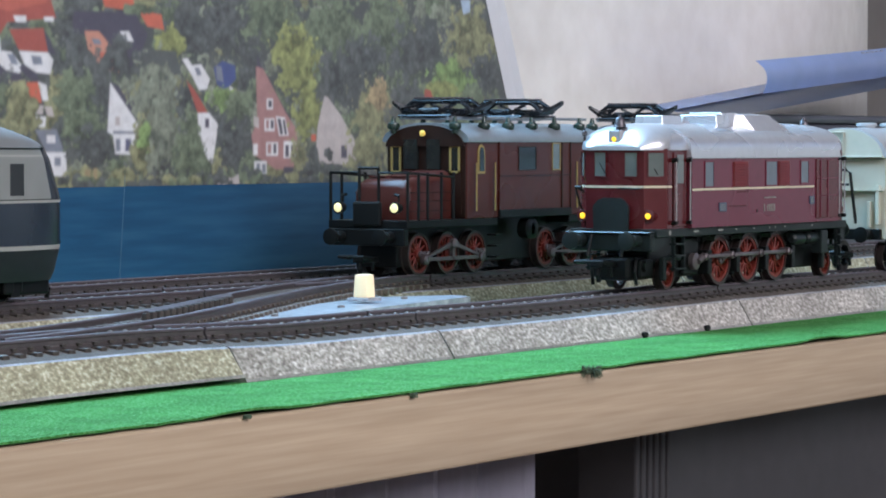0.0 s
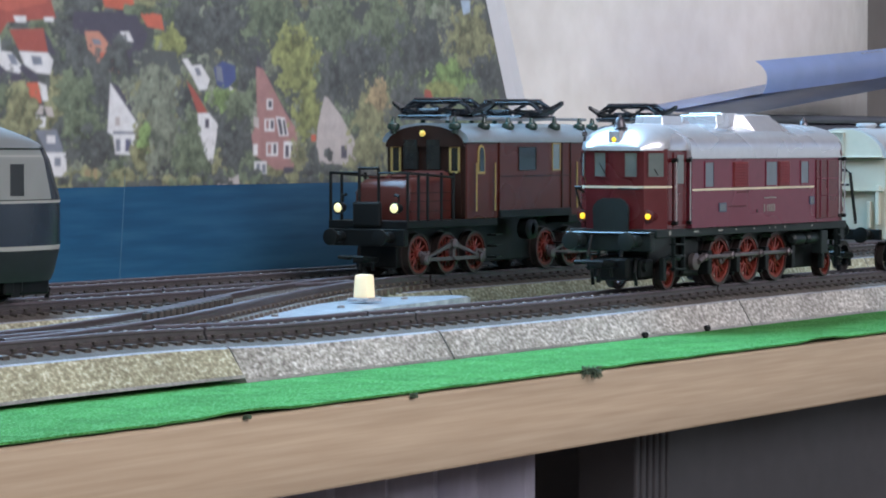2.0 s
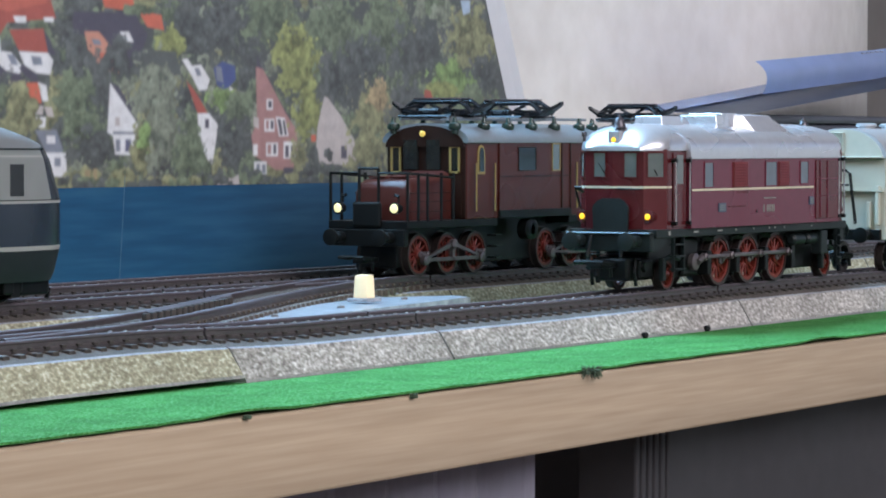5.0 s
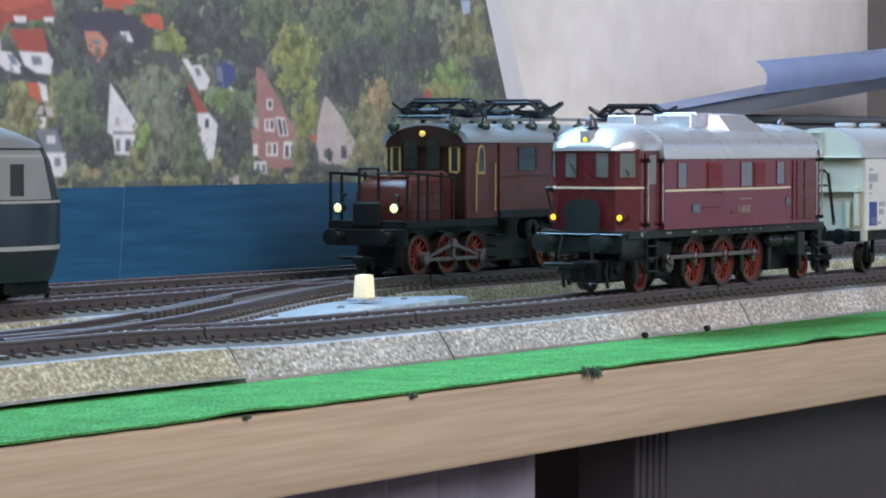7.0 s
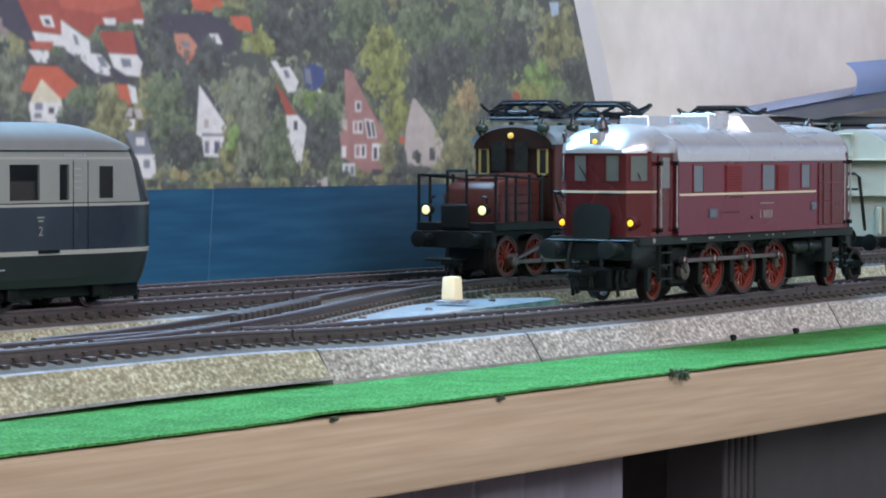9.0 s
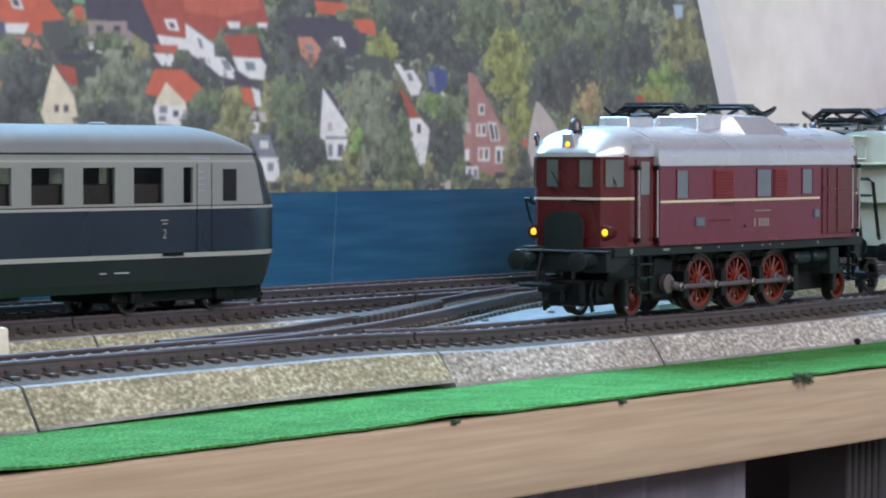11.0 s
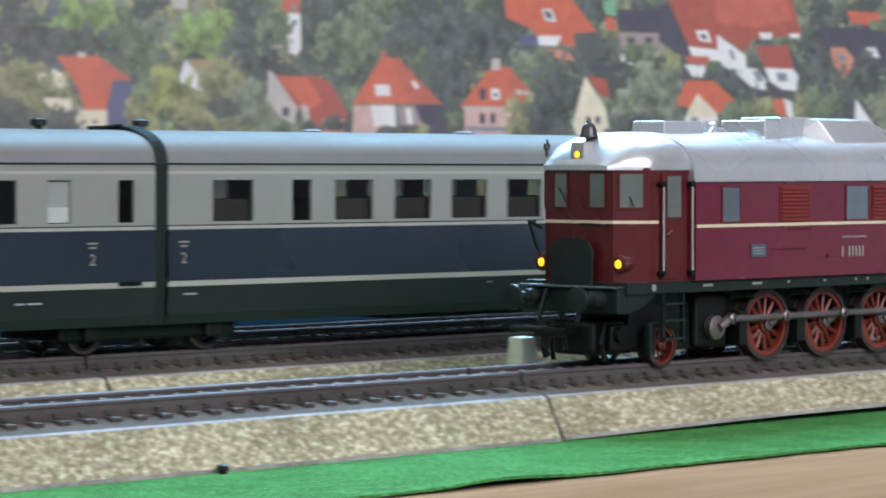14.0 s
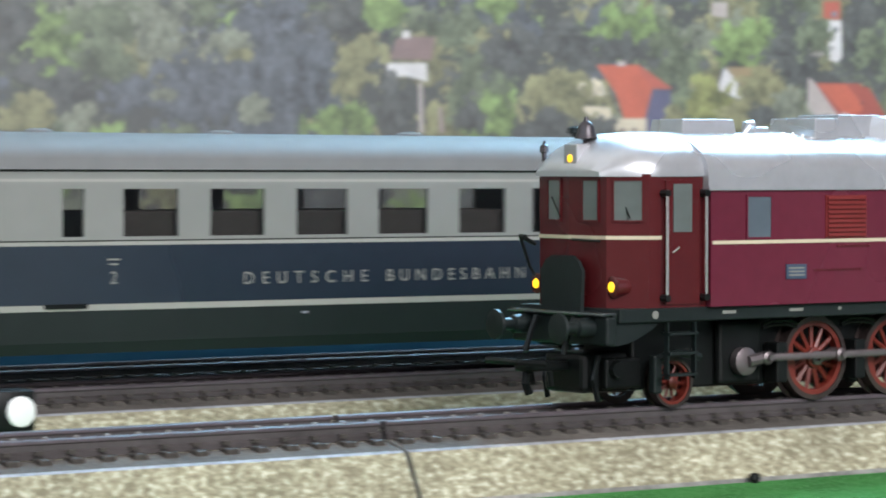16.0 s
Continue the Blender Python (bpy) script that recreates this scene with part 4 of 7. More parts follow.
    patch(px, "slateblue", (866.4, 48.0), (869.7, 48.0), (869.6, 43.6), (866.3, 43.6))
    patch(px, "greyblue", (859.2, 50.8), (875.6, 50.7), (875.6, 49.8), (859.2, 49.8))
    patch(px, "pale", (860.5, 55.8), (863.1, 55.8), (863.1, 52.8), (860.5, 52.8))
    tree(px, "dark", 889.3, 37.0, 20.4, 5.3)
    tree(px, "grey", 884.2, 65.6, 12.8, 15.3)
    tree(px, "grey", 887.6, 49.3, 14.2, 16.4)
    tree(px, "olive", 875.6, 45.2, 6.0, 10.1)
    tree(px, "bright", 878.3, 49.2, 4.0, 4.9)
    patch(px, "red", (902.9, 69.6), (908.1, 65.9), (916.2, 57.7), (909.8, 57.6))
    patch(px, "white", (909.8, 57.6), (916.9, 57.7), (922.6, 53.5), (921.1, 47.2), (918.9, 38.8), (916.1, 40.5), (910.5, 47.2))
    patch(px, "slate", (914.4, 55.6), (916.9, 55.6), (916.9, 52.2), (914.4, 52.2))
    tree(px, "green", 904.6, 43.1, 10.4, 10.4)
    tree(px, "dark", 931.2, 47.2, 10.1, 12.7)
    tree(px, "bright", 925.9, 63.0, 10.8, 4.2)
    tree(px, "green", 934.9, 59.9, 8.0, 6.4)
    patch(px, "slate", (947.7, 80.4), (949.6, 76.8), (968.3, 57.0), (964.5, 55.9), (947.7, 72.9))
    patch(px, "brick", (947.0, 75.5), (951.8, 74.7), (966.8, 58.1), (974.5, 51.2), (974.4, 36.3), (959.9, 36.4), (945.8, 41.9), (943.9, 49.4), (947.7, 54.7))
    patch(px, "pale", (945.4, 56.8), (948.8, 56.2), (948.8, 51.9), (945.4, 53.2))
    patch(px, "white", (954.0, 63.4), (958.1, 63.4), (958.1, 59.3), (954.0, 59.3))
    patch(px, "slate", (955.1, 62.7), (957.4, 62.7), (957.4, 60.2), (955.1, 60.1))
    patch(px, "white", (952.5, 55.8), (959.2, 55.9), (959.2, 51.1), (952.5, 51.1))
    patch(px, "brick", (953.6, 55.2), (955.5, 55.2), (955.5, 52.0), (953.6, 52.0))
    patch(px, "slate", (956.6, 55.2), (958.5, 55.2), (958.5, 52.0), (956.6, 52.0))
    patch(px, "white", (960.0, 56.7), (966.1, 56.3), (968.7, 49.4), (962.2, 49.2))
    patch(px, "slate", (961.1, 55.9), (963.4, 55.7), (964.9, 49.8), (963.0, 49.8))
    patch(px, "slate", (964.5, 55.5), (966.0, 55.5), (967.6, 49.8), (966.0, 49.8))
    patch(px, "white", (953.6, 46.8), (961.5, 46.8), (961.5, 41.6), (953.6, 41.6))
    patch(px, "brick", (954.7, 46.2), (957.0, 46.2), (956.9, 42.5), (954.7, 42.5))
    patch(px, "slate", (958.5, 46.2), (960.3, 46.2), (960.3, 42.5), (958.4, 42.5))
    patch(px, "white", (965.3, 47.2), (973.7, 47.2), (973.7, 40.7), (965.2, 40.7))
    patch(px, "slate", (966.4, 45.7), (968.7, 45.7), (968.7, 41.2), (966.4, 41.2))
    patch(px, "slate", (970.2, 45.7), (972.5, 45.7), (972.5, 41.1), (970.2, 41.1))
    patch(px, "white", (945.0, 46.2), (948.0, 46.2), (948.0, 41.9), (945.0, 41.9))
    patch(px, "white", (945.8, 39.7), (953.9, 39.7), (953.9, 34.8), (945.7, 34.8))
    patch(px, "greyblue", (947.2, 38.7), (949.5, 38.7), (949.4, 35.2), (947.2, 35.2))
    patch(px, "greyblue", (950.9, 38.6), (953.2, 38.6), (953.2, 35.2), (950.9, 35.2))
    patch(px, "slate", (965.2, 37.3), (973.6, 37.2), (973.6, 34.6), (965.2, 34.7))
    tree(px, "yellow", 972.4, 82.1, 14.6, 11.3)
    tree(px, "yellow", 980.1, 73.5, 17.4, 10.9)
    tree(px, "green", 993.7, 69.3, 11.1, 11.0)
    tree(px, "yellow", 981.9, 59.3, 10.9, 11.0)
    tree(px, "dark", 999.7, 71.7, 12.0, 11.1)
    tree(px, "olive", 976.0, 40.7, 5.4, 8.7)
    patch(px, "pale", (993.2, 64.9), (995.6, 64.5), (1005.1, 57.3), (1014.8, 47.3), (1013.6, 44.6), (1010.8, 46.1), (987.6, 44.6), (988.4, 52.8))
    patch(px, "pale", (987.7, 47.7), (1014.8, 47.7), (1016.4, 38.3), (1011.6, 37.0), (1001.9, 38.4), (990.0, 38.4))
    tree(px, "dark", 997.1, 41.7, 3.6, 4.4)
    patch(px, "slate", (1005.1, 45.5), (1009.1, 45.5), (1009.1, 40.5), (1005.1, 40.6))
    patch(px, "orange", (984.1, 49.9), (987.3, 49.9), (987.3, 47.2), (984.1, 47.2))
    tree(px, "olive", 1028.1, 58.6, 14.1, 13.6)
    tree(px, "olive", 1024.0, 42.7, 14.0, 9.0)
    tree(px, "tan", 1032.2, 65.4, 7.5, 6.4)
    tree(px, "bright", 1088.6, 74.4, 17.1, 8.0)
    tree(px, "yellow", 1079.6, 68.4, 13.3, 4.7)
    patch(px, "red", (1067.1, 68.7), (1071.5, 68.3), (1074.2, 63.6), (1066.3, 64.7))
    tree(px, "green", 1106.8, 61.6, 18.4, 9.5)
    tree(px, "dark", 1053.4, 63.4, 12.9, 9.2)
    tree(px, "dark", 1135.1, 44.9, 23.9, 12.1)
    tree(px, "dark", 945.8, 34.4, 5.9, 2.6)
    tree(px, "dark", 987.8, 35.1, 15.7, 3.5)
    tree(px, "olive", 841.6, 35.3, 9.5, 2.8)
    patch(px, "tan", (843.1, 37.3), (846.3, 37.3), (846.2, 32.1), (843.1, 32.1))
    patch(px, "tan", (847.9, 37.7), (850.1, 37.6), (850.1, 32.1), (847.8, 32.1))
    tree(px, "olive", 864.1, 34.7, 9.8, 2.8)
    patch(px, "pale", (918.6, 33.0), (925.7, 34.2), (931.1, 33.3), (935.5, 34.9), (936.2, 31.1), (916.8, 30.9))
    tree(px, "dark", 1019.9, 33.7, 16.4, 3.2)
    tree(px, "dark", 509.9, 55.5, 2.7, 1.9)
    tree(px, "dark", 609.7, 57.1, 5.5, 2.7)
    tree(px, "dark", 343.2, 67.1, 10.9, 7.0)
    tree(px, "olive", 332.3, 60.0, 7.7, 5.5)
    tree(px, "bright", 340.1, 79.5, 7.7, 8.3)
    tree(px, "green", 354.2, 82.7, 11.1, 5.6)
    tree(px, "green", 352.6, 72.8, 9.5, 5.6)
    tree(px, "grey", 366.9, 80.2, 5.5, 5.7)
    tree(px, "spruce", 376.7, 66.1, 11.4, 11.4)
    tree(px, "spruce", 396.7, 70.8, 18.5, 15.9)
    tree(px, "spruce", 411.9, 68.1, 13.7, 14.6)
    tree(px, "grey", 388.2, 77.8, 8.3, 3.5)
    tree(px, "olive", 392.3, 75.7, 3.7, 2.0)
    tree(px, "grey", 396.5, 62.1, 5.0, 3.5)
    tree(px, "grey", 370.1, 65.3, 4.2, 2.0)
    tree(px, "bright", 424.0, 59.4, 11.2, 5.0)
    tree(px, "olive", 425.7, 69.8, 7.0, 5.9)
    tree(px, "dark", 439.8, 62.6, 7.1, 7.5)
    patch(px, "pale", (447.1, 69.2), (448.2, 69.2), (448.7, 55.7), (447.3, 55.7))
    patch(px, "pinkgrey", (453.5, 62.7), (454.5, 62.7), (455.3, 55.8), (453.8, 55.8))
    tree(px, "bright", 472.6, 61.4, 6.7, 7.6)
    tree(px, "dark", 463.4, 59.8, 5.5, 6.1)
    tree(px, "olive", 493.5, 66.2, 11.5, 7.7)
    tree(px, "dark", 489.7, 58.5, 9.5, 4.6)
    tree(px, "green", 584.9, 85.4, 6.5, 6.5)
    # scrub along the water
    for i in range(240):
        x = INK_RNG.uniform(560, 1165)
        tree(px, ("dark", "dark", "olive", "green")[INK_RNG.integers(0, 4)], x, INK_RNG.uniform(30.5, 33.5), INK_RNG.uniform(2, 6), INK_RNG.uniform(1.2, 2.6))
    # the lens of the old photograph leaves the inks a little soft
    for _ in range(2):
        px[1:-1] = (px[:-2] + 2 * px[1:-1] + px[2:]) / 4
        px[:, 1:-1] = (px[:, :-2] + 2 * px[:, 1:-1] + px[:, 2:]) / 4
    # hazy sheen on the paper put into the inks, stronger towards its west end
    haze = np.clip((0.72 - (PRINT_X + CELL_X * np.arange(NX))) / 0.36, 0, 1)[None, :, None]
    return (px * (0.92 - 0.16 * haze) + 0.026 + 0.055 * haze) * (0.97 + 0.06 * LEAF[..., None])


def print_material():
    """Semi-gloss paper that takes its inks from the mesh."""
    m = bpy.data.materials.new("printed_paper")
    m.use_nodes = True
    nt = m.node_tree
    b = nt.nodes["Principled BSDF"]
    b.inputs["Roughness"].default_value, b.inputs["Specular IOR Level"].default_value = 0.42, 0.4
    at = nt.nodes.new("ShaderNodeVertexColor")
    at.layer_name = "inks"
    nt.links.new(at.outputs[0], b.inputs["Base Color"])
    return m


def backdrop():
    t = thing("backdrop", "printed picture backdrop of a wooded village above a lake", "backdrop", kind="structure")

    def edge(z):
        return 1.116 + max(0.0, 0.135 - z) * 0.42
    zs = PRINT_Z + CELL_Z * np.arange(NZ)
    xx = np.minimum(PRINT_X + CELL_X * np.arange(NX)[None, :], np.array([edge(z) - 0.012 for z in zs])[:, None])
    co = np.stack([xx, np.full(xx.shape, BACK_Y), np.repeat(zs[:, None], NX, 1)], -1)
    idx = np.arange(NZ * NX).reshape(NZ, NX)
    quads = np.stack([idx[:-1, :-1], idx[:-1, 1:], idx[1:, 1:], idx[1:, :-1]], -1)
    quads = quads[xx[:-1, :-1] < xx[:-1, 1:] - 1e-6]
    me = bpy.data.meshes.new("picture")
    me.vertices.add(NZ * NX)
    me.vertices.foreach_set("co", co.ravel().astype(np.float32))
    me.loops.add(quads.size)
    me.loops.foreach_set("vertex_index", quads.ravel().astype(np.int32))
    me.polygons.add(len(quads))
    me.polygons.foreach_set("loop_start", np.arange(0, quads.size, 4, dtype=np.int32))
    inks = me.color_attributes.new("inks", "FLOAT_COLOR", "POINT")
    inks.data.foreach_set("color", np.concatenate([printed_photograph(), np.ones((NZ, NX, 1))], -1).ravel().astype(np.float32))
    me.materials.append(print_material())
    me.update()
    me.validate()
    picture = new("picture", me)
    picture.parent = t
    # the lake, and the rest of the sheet out of sight
    b = BM()
    face_of = ((0.10, MAT_Z, edge(MAT_Z) - 0.012, edge(SHORE) - 0.012, SHORE), (0.10, SHORE, PRINT_X, PRINT_X, PRINT_Z + CELL_Z * (NZ - 1)))
    for x0, z0, x1, x2, z1 in face_of:
        b.faces.new([b.verts.new(p) for p in ((x0, BACK_Y, z0), (x1, BACK_Y, z0), (x2, BACK_Y, z1), (x0, BACK_Y, z1))]).material_index = 0 if z0 == MAT_Z else 1
    part("lake", b, [P_WATER, P_WOODS], t)
    z9 = PRINT_Z + CELL_Z * (NZ - 1)
    b = BM()
    b.faces.new([b.verts.new(p) for p in ((0.10, BACK_Y, z9), (edge(z9) - 0.012, BACK_Y, z9), (edge(0.17) - 0.012, BACK_Y, 0.17), (0.10, BACK_Y, 0.17))])
    part("upper_print", b, P_WOODS, t)
    # white border, slightly curled forward
    b = BM()
    secs = []
    for z in [MAT_Z + (0.17 - MAT_Z) * i / 20 for i in range(21)]:
        e = edge(z)
        secs.append([(e - 0.012, BACK_Y, z), (e - 0.004, BACK_Y - 0.0005, z), (e, BACK_Y - 0.002, z), (e, BACK_Y - 0.0012, z), (e - 0.004, BACK_Y + 0.0006, z), (e - 0.012, BACK_Y + 0.0008, z)])
    loft(b, secs, closed=True)
    part("paper_border", b, material("border_paper", (0.62, 0.62, 0.64), 0.5, 0, 0.05, 80), t, "plain white paper border")
    b = box(BM(), 0.10, 1.13, BACK_Y + 0.0010, BACK_Y + 0.0040, MAT_Z, 0.09)
    part("backing_board", b, M_ROOM, t)
    # a crease in the print
    b = tube(BM(), ((0.862, BACK_Y - 0.0001, MAT_Z + 0.006), (0.866, BACK_Y - 0.0001, SHORE + 0.004)), 0.00009, 5)
    part("crease", b, material("crease_paper", (0.11, 0.21, 0.30), 0.5), t)


backdrop()


# ---- behind and below ----
def surroundings():
    # curled pale blue sheets on a grey folder
    t = thing("curled_sheet", "glossy pale blue paper sheets, curled and folded", "paper")
    secs = []
    for i in range(26):
        x = 1.396 + 0.45 * i / 25
        zt, zb = 0.0876 + 0.070 * (x - 1.396), 0.0712 + 0.060 * (x - 1.396)
        line = []
        for j in range(12):
            v = j / 11
            line.append((x + 0.004 * (1 - v), 0.212 - 0.005 * math.sin(math.pi * v * 0.9) - 0.004 * (1 - v) + 0.02 * i / 25, zb + (zt - zb) * v + 0.0012 * math.sin(9 * x + 3 * v)))
        secs.append(line)
    b = loft(BM(), secs, caps=False)
    bmesh.ops.solidify(b, geom=b.faces[:], thickness=0.0006)
    part("upper_sheet", b, M_PAPER, t, smooth=True)
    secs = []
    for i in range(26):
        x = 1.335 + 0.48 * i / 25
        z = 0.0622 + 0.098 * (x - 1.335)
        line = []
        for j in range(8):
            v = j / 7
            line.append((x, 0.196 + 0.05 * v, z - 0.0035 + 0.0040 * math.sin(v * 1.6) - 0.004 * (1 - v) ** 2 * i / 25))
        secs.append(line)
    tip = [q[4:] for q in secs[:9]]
    # same paper below the tip, its shade put into a grey colour
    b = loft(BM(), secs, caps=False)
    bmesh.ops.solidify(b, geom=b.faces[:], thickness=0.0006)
    part("fold", b, M_FOLD_SHADE, t, "fold of the pale sheet, its shade put into a grey colour", smooth=True)
    b = loft(BM(), [[(p[0], p[1] - 0.0012, p[2] + 0.0010) for p in q] for q in tip], caps=False)
    bmesh.ops.solidify(b, geom=b.faces[:], thickness=0.0006)
    part("lower_sheet", b, M_PAPER, t, smooth=True)
    for k in range(5):
        x = 1.505 + k * 0.006
        z = 0.0868 + 0.066 * (x - 1.396)
        part("print_line", box(BM(), x, x + 0.0035, 0.2010, 0.2016, z, z + 0.0006), M_LABEL_GREY, t)
    t = thing("grey_folder", "dark grey folder lying behind the tracks", "folder")
    b = box(BM(), 1.385, 1.80, 0.206, 0.262, MAT_Z, 0.0560, 0.003)
    part("cover", b, M_PAPER_DARK, t)
    b = box(BM(), 1.375, 1.78, 0.208, 0.262, 0.0565, 0.0610, 0.002)
    part("upper_cover", b, M_PAPER_DARK, t)
    # under the board
    n, secs = 120, []
    for i in range(n + 1):
        x = 0.1 + 0.632 * i / n
        y = -0.048 + 0.004 * math.sin(x * 260) + 0.002 * math.sin(x * 110 + 1)
        secs.append([(x, y, -0.70), (x, y, -0.036)])
    b = loft(BM(), secs, caps=False)
    bmesh.ops.solidify(b, geom=b.faces[:], thickness=0.0012)
    tagged(part("curtain", b, M_CURTAIN, smooth=True), "pale lilac-grey curtain hanging in folds under the board", "curtain")
    t = thing("under_cabinet", "dark cabinet under the layout board with a ribbed post", "cabinet")
    part("side_panel", box(BM(), 0.806, 2.1, -0.050, 0.19, -0.70, -0.036, 0.001), M_DARKBOARD, t)
    # near-black sheet added for the shade in the gap beside the curtain
    part("gap_shade_panel", box(BM(), 0.70, 0.79, 0.05, 0.06, -0.70, -0.036), M_GAP, t)
    for i in range(5):
        x = 0.786 + i * 0.0040
        part("rib", box(BM(), x, x + 0.0028, -0.050, -0.03, -0.70, -0.036, 0.0008), M_DARKBOARD, t)


surroundings()


# ---- rolling stock ----
SPIN, CRANKS = [], []


def ring(b, cx, cz, r0, r1, y0, y1, seg=28, mat=0):
    loops = []
    for r, y in ((r0, y0), (r1, y0), (r1, y1), (r0, y1)):
        loops.append([b.verts.new((cx + r * math.cos(2 * math.pi * k / seg), y, cz + r * math.sin(2 * math.pi * k / seg))) for k in range(seg)])
    for a, c in zip(loops, loops[1:] + loops[:1]):
        for k in range(seg):
            b.faces.new((a[k], a[(k + 1) % seg], c[(k + 1) % seg], c[k])).material_index = mat
    return b


def wheel(parent, u, y, z, r, spokes, name, mat, side, crank=False, roll=True, weight=True):
    """A spoked wheel about an axle along y; side -1 faces -y."""
    b = BM()
    lathe(b, (0, 0.0010 * side * -1, 0), (0, side, 0), [(0, r * 0.26), (0.0022, r * 0.24), (0.0026, r * 0.13)], 16)
    ring(b, 0, 0, r * 0.76, r * 0.90, -0.0009, 0.0009)
    if weight and crank:
        pts = [(r * 0.78 * math.cos(a), r * 0.78 * math.sin(a)) for a in [math.pi * (0.78 + 0.44 * i / 8) for i in range(9)]]
        prism(b, pts, -0.0006, 0.0006)
    w = part(name, b, mat, parent, smooth=True)
    first = part("spoke", tube(BM(), ((r * 0.15, 0, 0), (r * 0.8, 0, 0)), r * 0.070, 6, 0, r * 0.050), mat, w, smooth=True)
    for k in range(1, spokes):
        o = new("spoke", first.data)
        o.parent = w
        o.matrix_basis = pose(0, 0, 0, 0, 360 * k / spokes, 0)
    t = BM()
    ring(t, 0, 0, r * 0.88, r, -0.0012, 0.0012, 36)
    ring(t, 0, 0, r * 0.80, r * 1.09, -0.0012 * side + 0.0002, -0.0012 * side + 0.0007 * -side, 36)
    part("tyre", t, M_TYRE, w, "dark steel tyre")
    if crank:
        c = BM()
        tube(c, ((0, side * 0.0016, 0), (r * 0.52, side * 0.0016, 0)), r * 0.13, 8)
        lathe(c, (r * 0.52, side * 0.0010, 0), (0, side, 0), [(0, r * 0.15), (0.0016, r * 0.15), (0.0019, r * 0.08)], 14)
        lathe(c, (0, side * 0.0010, 0), (0, side, 0), [(0, r * 0.17), (0.0010, r * 0.17), (0.0012, r * 0.1)], 14)
        part("crank", c, M_ROD, w, "bright steel crank")
    w.location = (u, y, z)
    if roll:
        SPIN.append((w, u, y, z, 0.0082 if crank else r, crank))
    return w


def buffer(parent, u, y, z, out, mat=M_FRAME):
    """A sprung buffer pointing along x; out is -1 or 1."""
    b = lathe(BM(), (u, y, z), (out, 0, 0), [(0, 0.0020), (0.0035, 0.0018), (0.0038, 0.0012), (0.0072, 0.0012), (0.0074, 0.0030), (0.0080, 0.0029), (0.0083, 0.0015)], 18)
    return part("buffer", b, mat, parent, smooth=True)


def bogie_coupling(parent, u, out, z=0.0062):
    b = BM()
    box(b, min(u, u + out * 0.010), max(u, u + out * 0.010), -0.0022, 0.0022, z - 0.0012, z + 0.0006, 0.0003)
    tube(b, ((u + out * 0.008, -0.0048, z + 0.0004), (u + out * 0.0145, -0.0048, z + 0.0010), (u + out * 0.0150, 0, z + 0.0011), (u + out * 0.0145, 0.0048, z + 0.0010), (u + out * 0.008, 0.0048, z + 0.0004)), 0.0007, 6)
    tube(b, ((u + out * 0.0085, 0, z), (u + out * 0.0090, 0, z - 0.0035), (u + out * 0.0080, 0, z - 0.0055)), 0.0009, 6)
    tube(b, ((u + out * 0.0055, -0.003, z - 0.001), (u + out * 0.005, -0.003, z - 0.004)), 0.0006, 6)
    tube(b, ((u + out * 0.0055, 0.003, z - 0.001), (u + out * 0.005, 0.003, z - 0.004)), 0.0006, 6)
    return part("coupling", b, M_BLACK, parent, smooth=True)


def pane(parent, u0, u1, z0, z1, y, glass=M_PANE, frame_mat=M_BLACK, name="window", rim=0.0004):
    """A framed window lying on a side wall at y, facing -y (or +y for a wall on that side)."""
    s = -1 if y < 0 else 1
    b = BM()
    for a0, a1, c0, c1 in ((u0 - rim, u1 + rim, z0 - rim, z0), (u0 - rim, u1 + rim, z1, z1 + rim), (u0 - rim, u0, z0, z1), (u1, u1 + rim, z0, z1)):
        box(b, a0, a1, min(y, y + s * 0.0003), max(y, y + s * 0.0003), c0, c1)
    w = part(name, b, frame_mat, parent)
    g = box(BM(), u0, u1, min(y, y + s * 0.00012), max(y, y + s * 0.00012), z0, z1)
    part("pane", g, glass, w)
    return w


def quad_window(parent, p, q, z0, z1, k0, k1, out, glass=M_PANE, mat=M_RED_CAB, name="window"):
    """A window in an upright wall that runs from p to q in plan, between the shares k0 and k1 of its length."""
    p, q = Vector(p), Vector(q)
    n = Vector((out[0], out[1])).normalized()
    a, c = p.lerp(q, k0), p.lerp(q, k1)

    def plate(b, a, c, z0, z1, d0, d1):
        lo = [a + n * d0, c + n * d0, c + n * d1, a + n * d1]
        slab(b, [(v.x, v.y) for v in lo], z0, z1)
    d = (q - p).normalized() * 0.00035
    b = BM()
    plate(b, a - d, c + d, z0 - 0.0004, z0, 0, 0.00035)
    plate(b, a - d, c + d, z1, z1 + 0.0004, 0, 0.00035)
    plate(b, a - d, a, z0, z1, 0, 0.00035)
    plate(b, c, c + d, z0, z1, 0, 0.00035)
    w = part(name, b, mat, parent)
    g = BM()
    plate(g, a, c, z0, z1, 0, 0.00012)
    part("pane", g, glass, w)
    return w


def arch(half, edge, crown, n=12, power=2.3):
    """Points of a roof's cross-section from one eave to the other."""
    out = []
    for i in range(n + 1):
        a = math.pi * i / n
        c, s = math.cos(a), math.sin(a)
        out.append((-half * math.copysign(abs(c) ** (2 / power), c), edge + (crown - edge) * abs(s) ** (2 / power)))
    return out


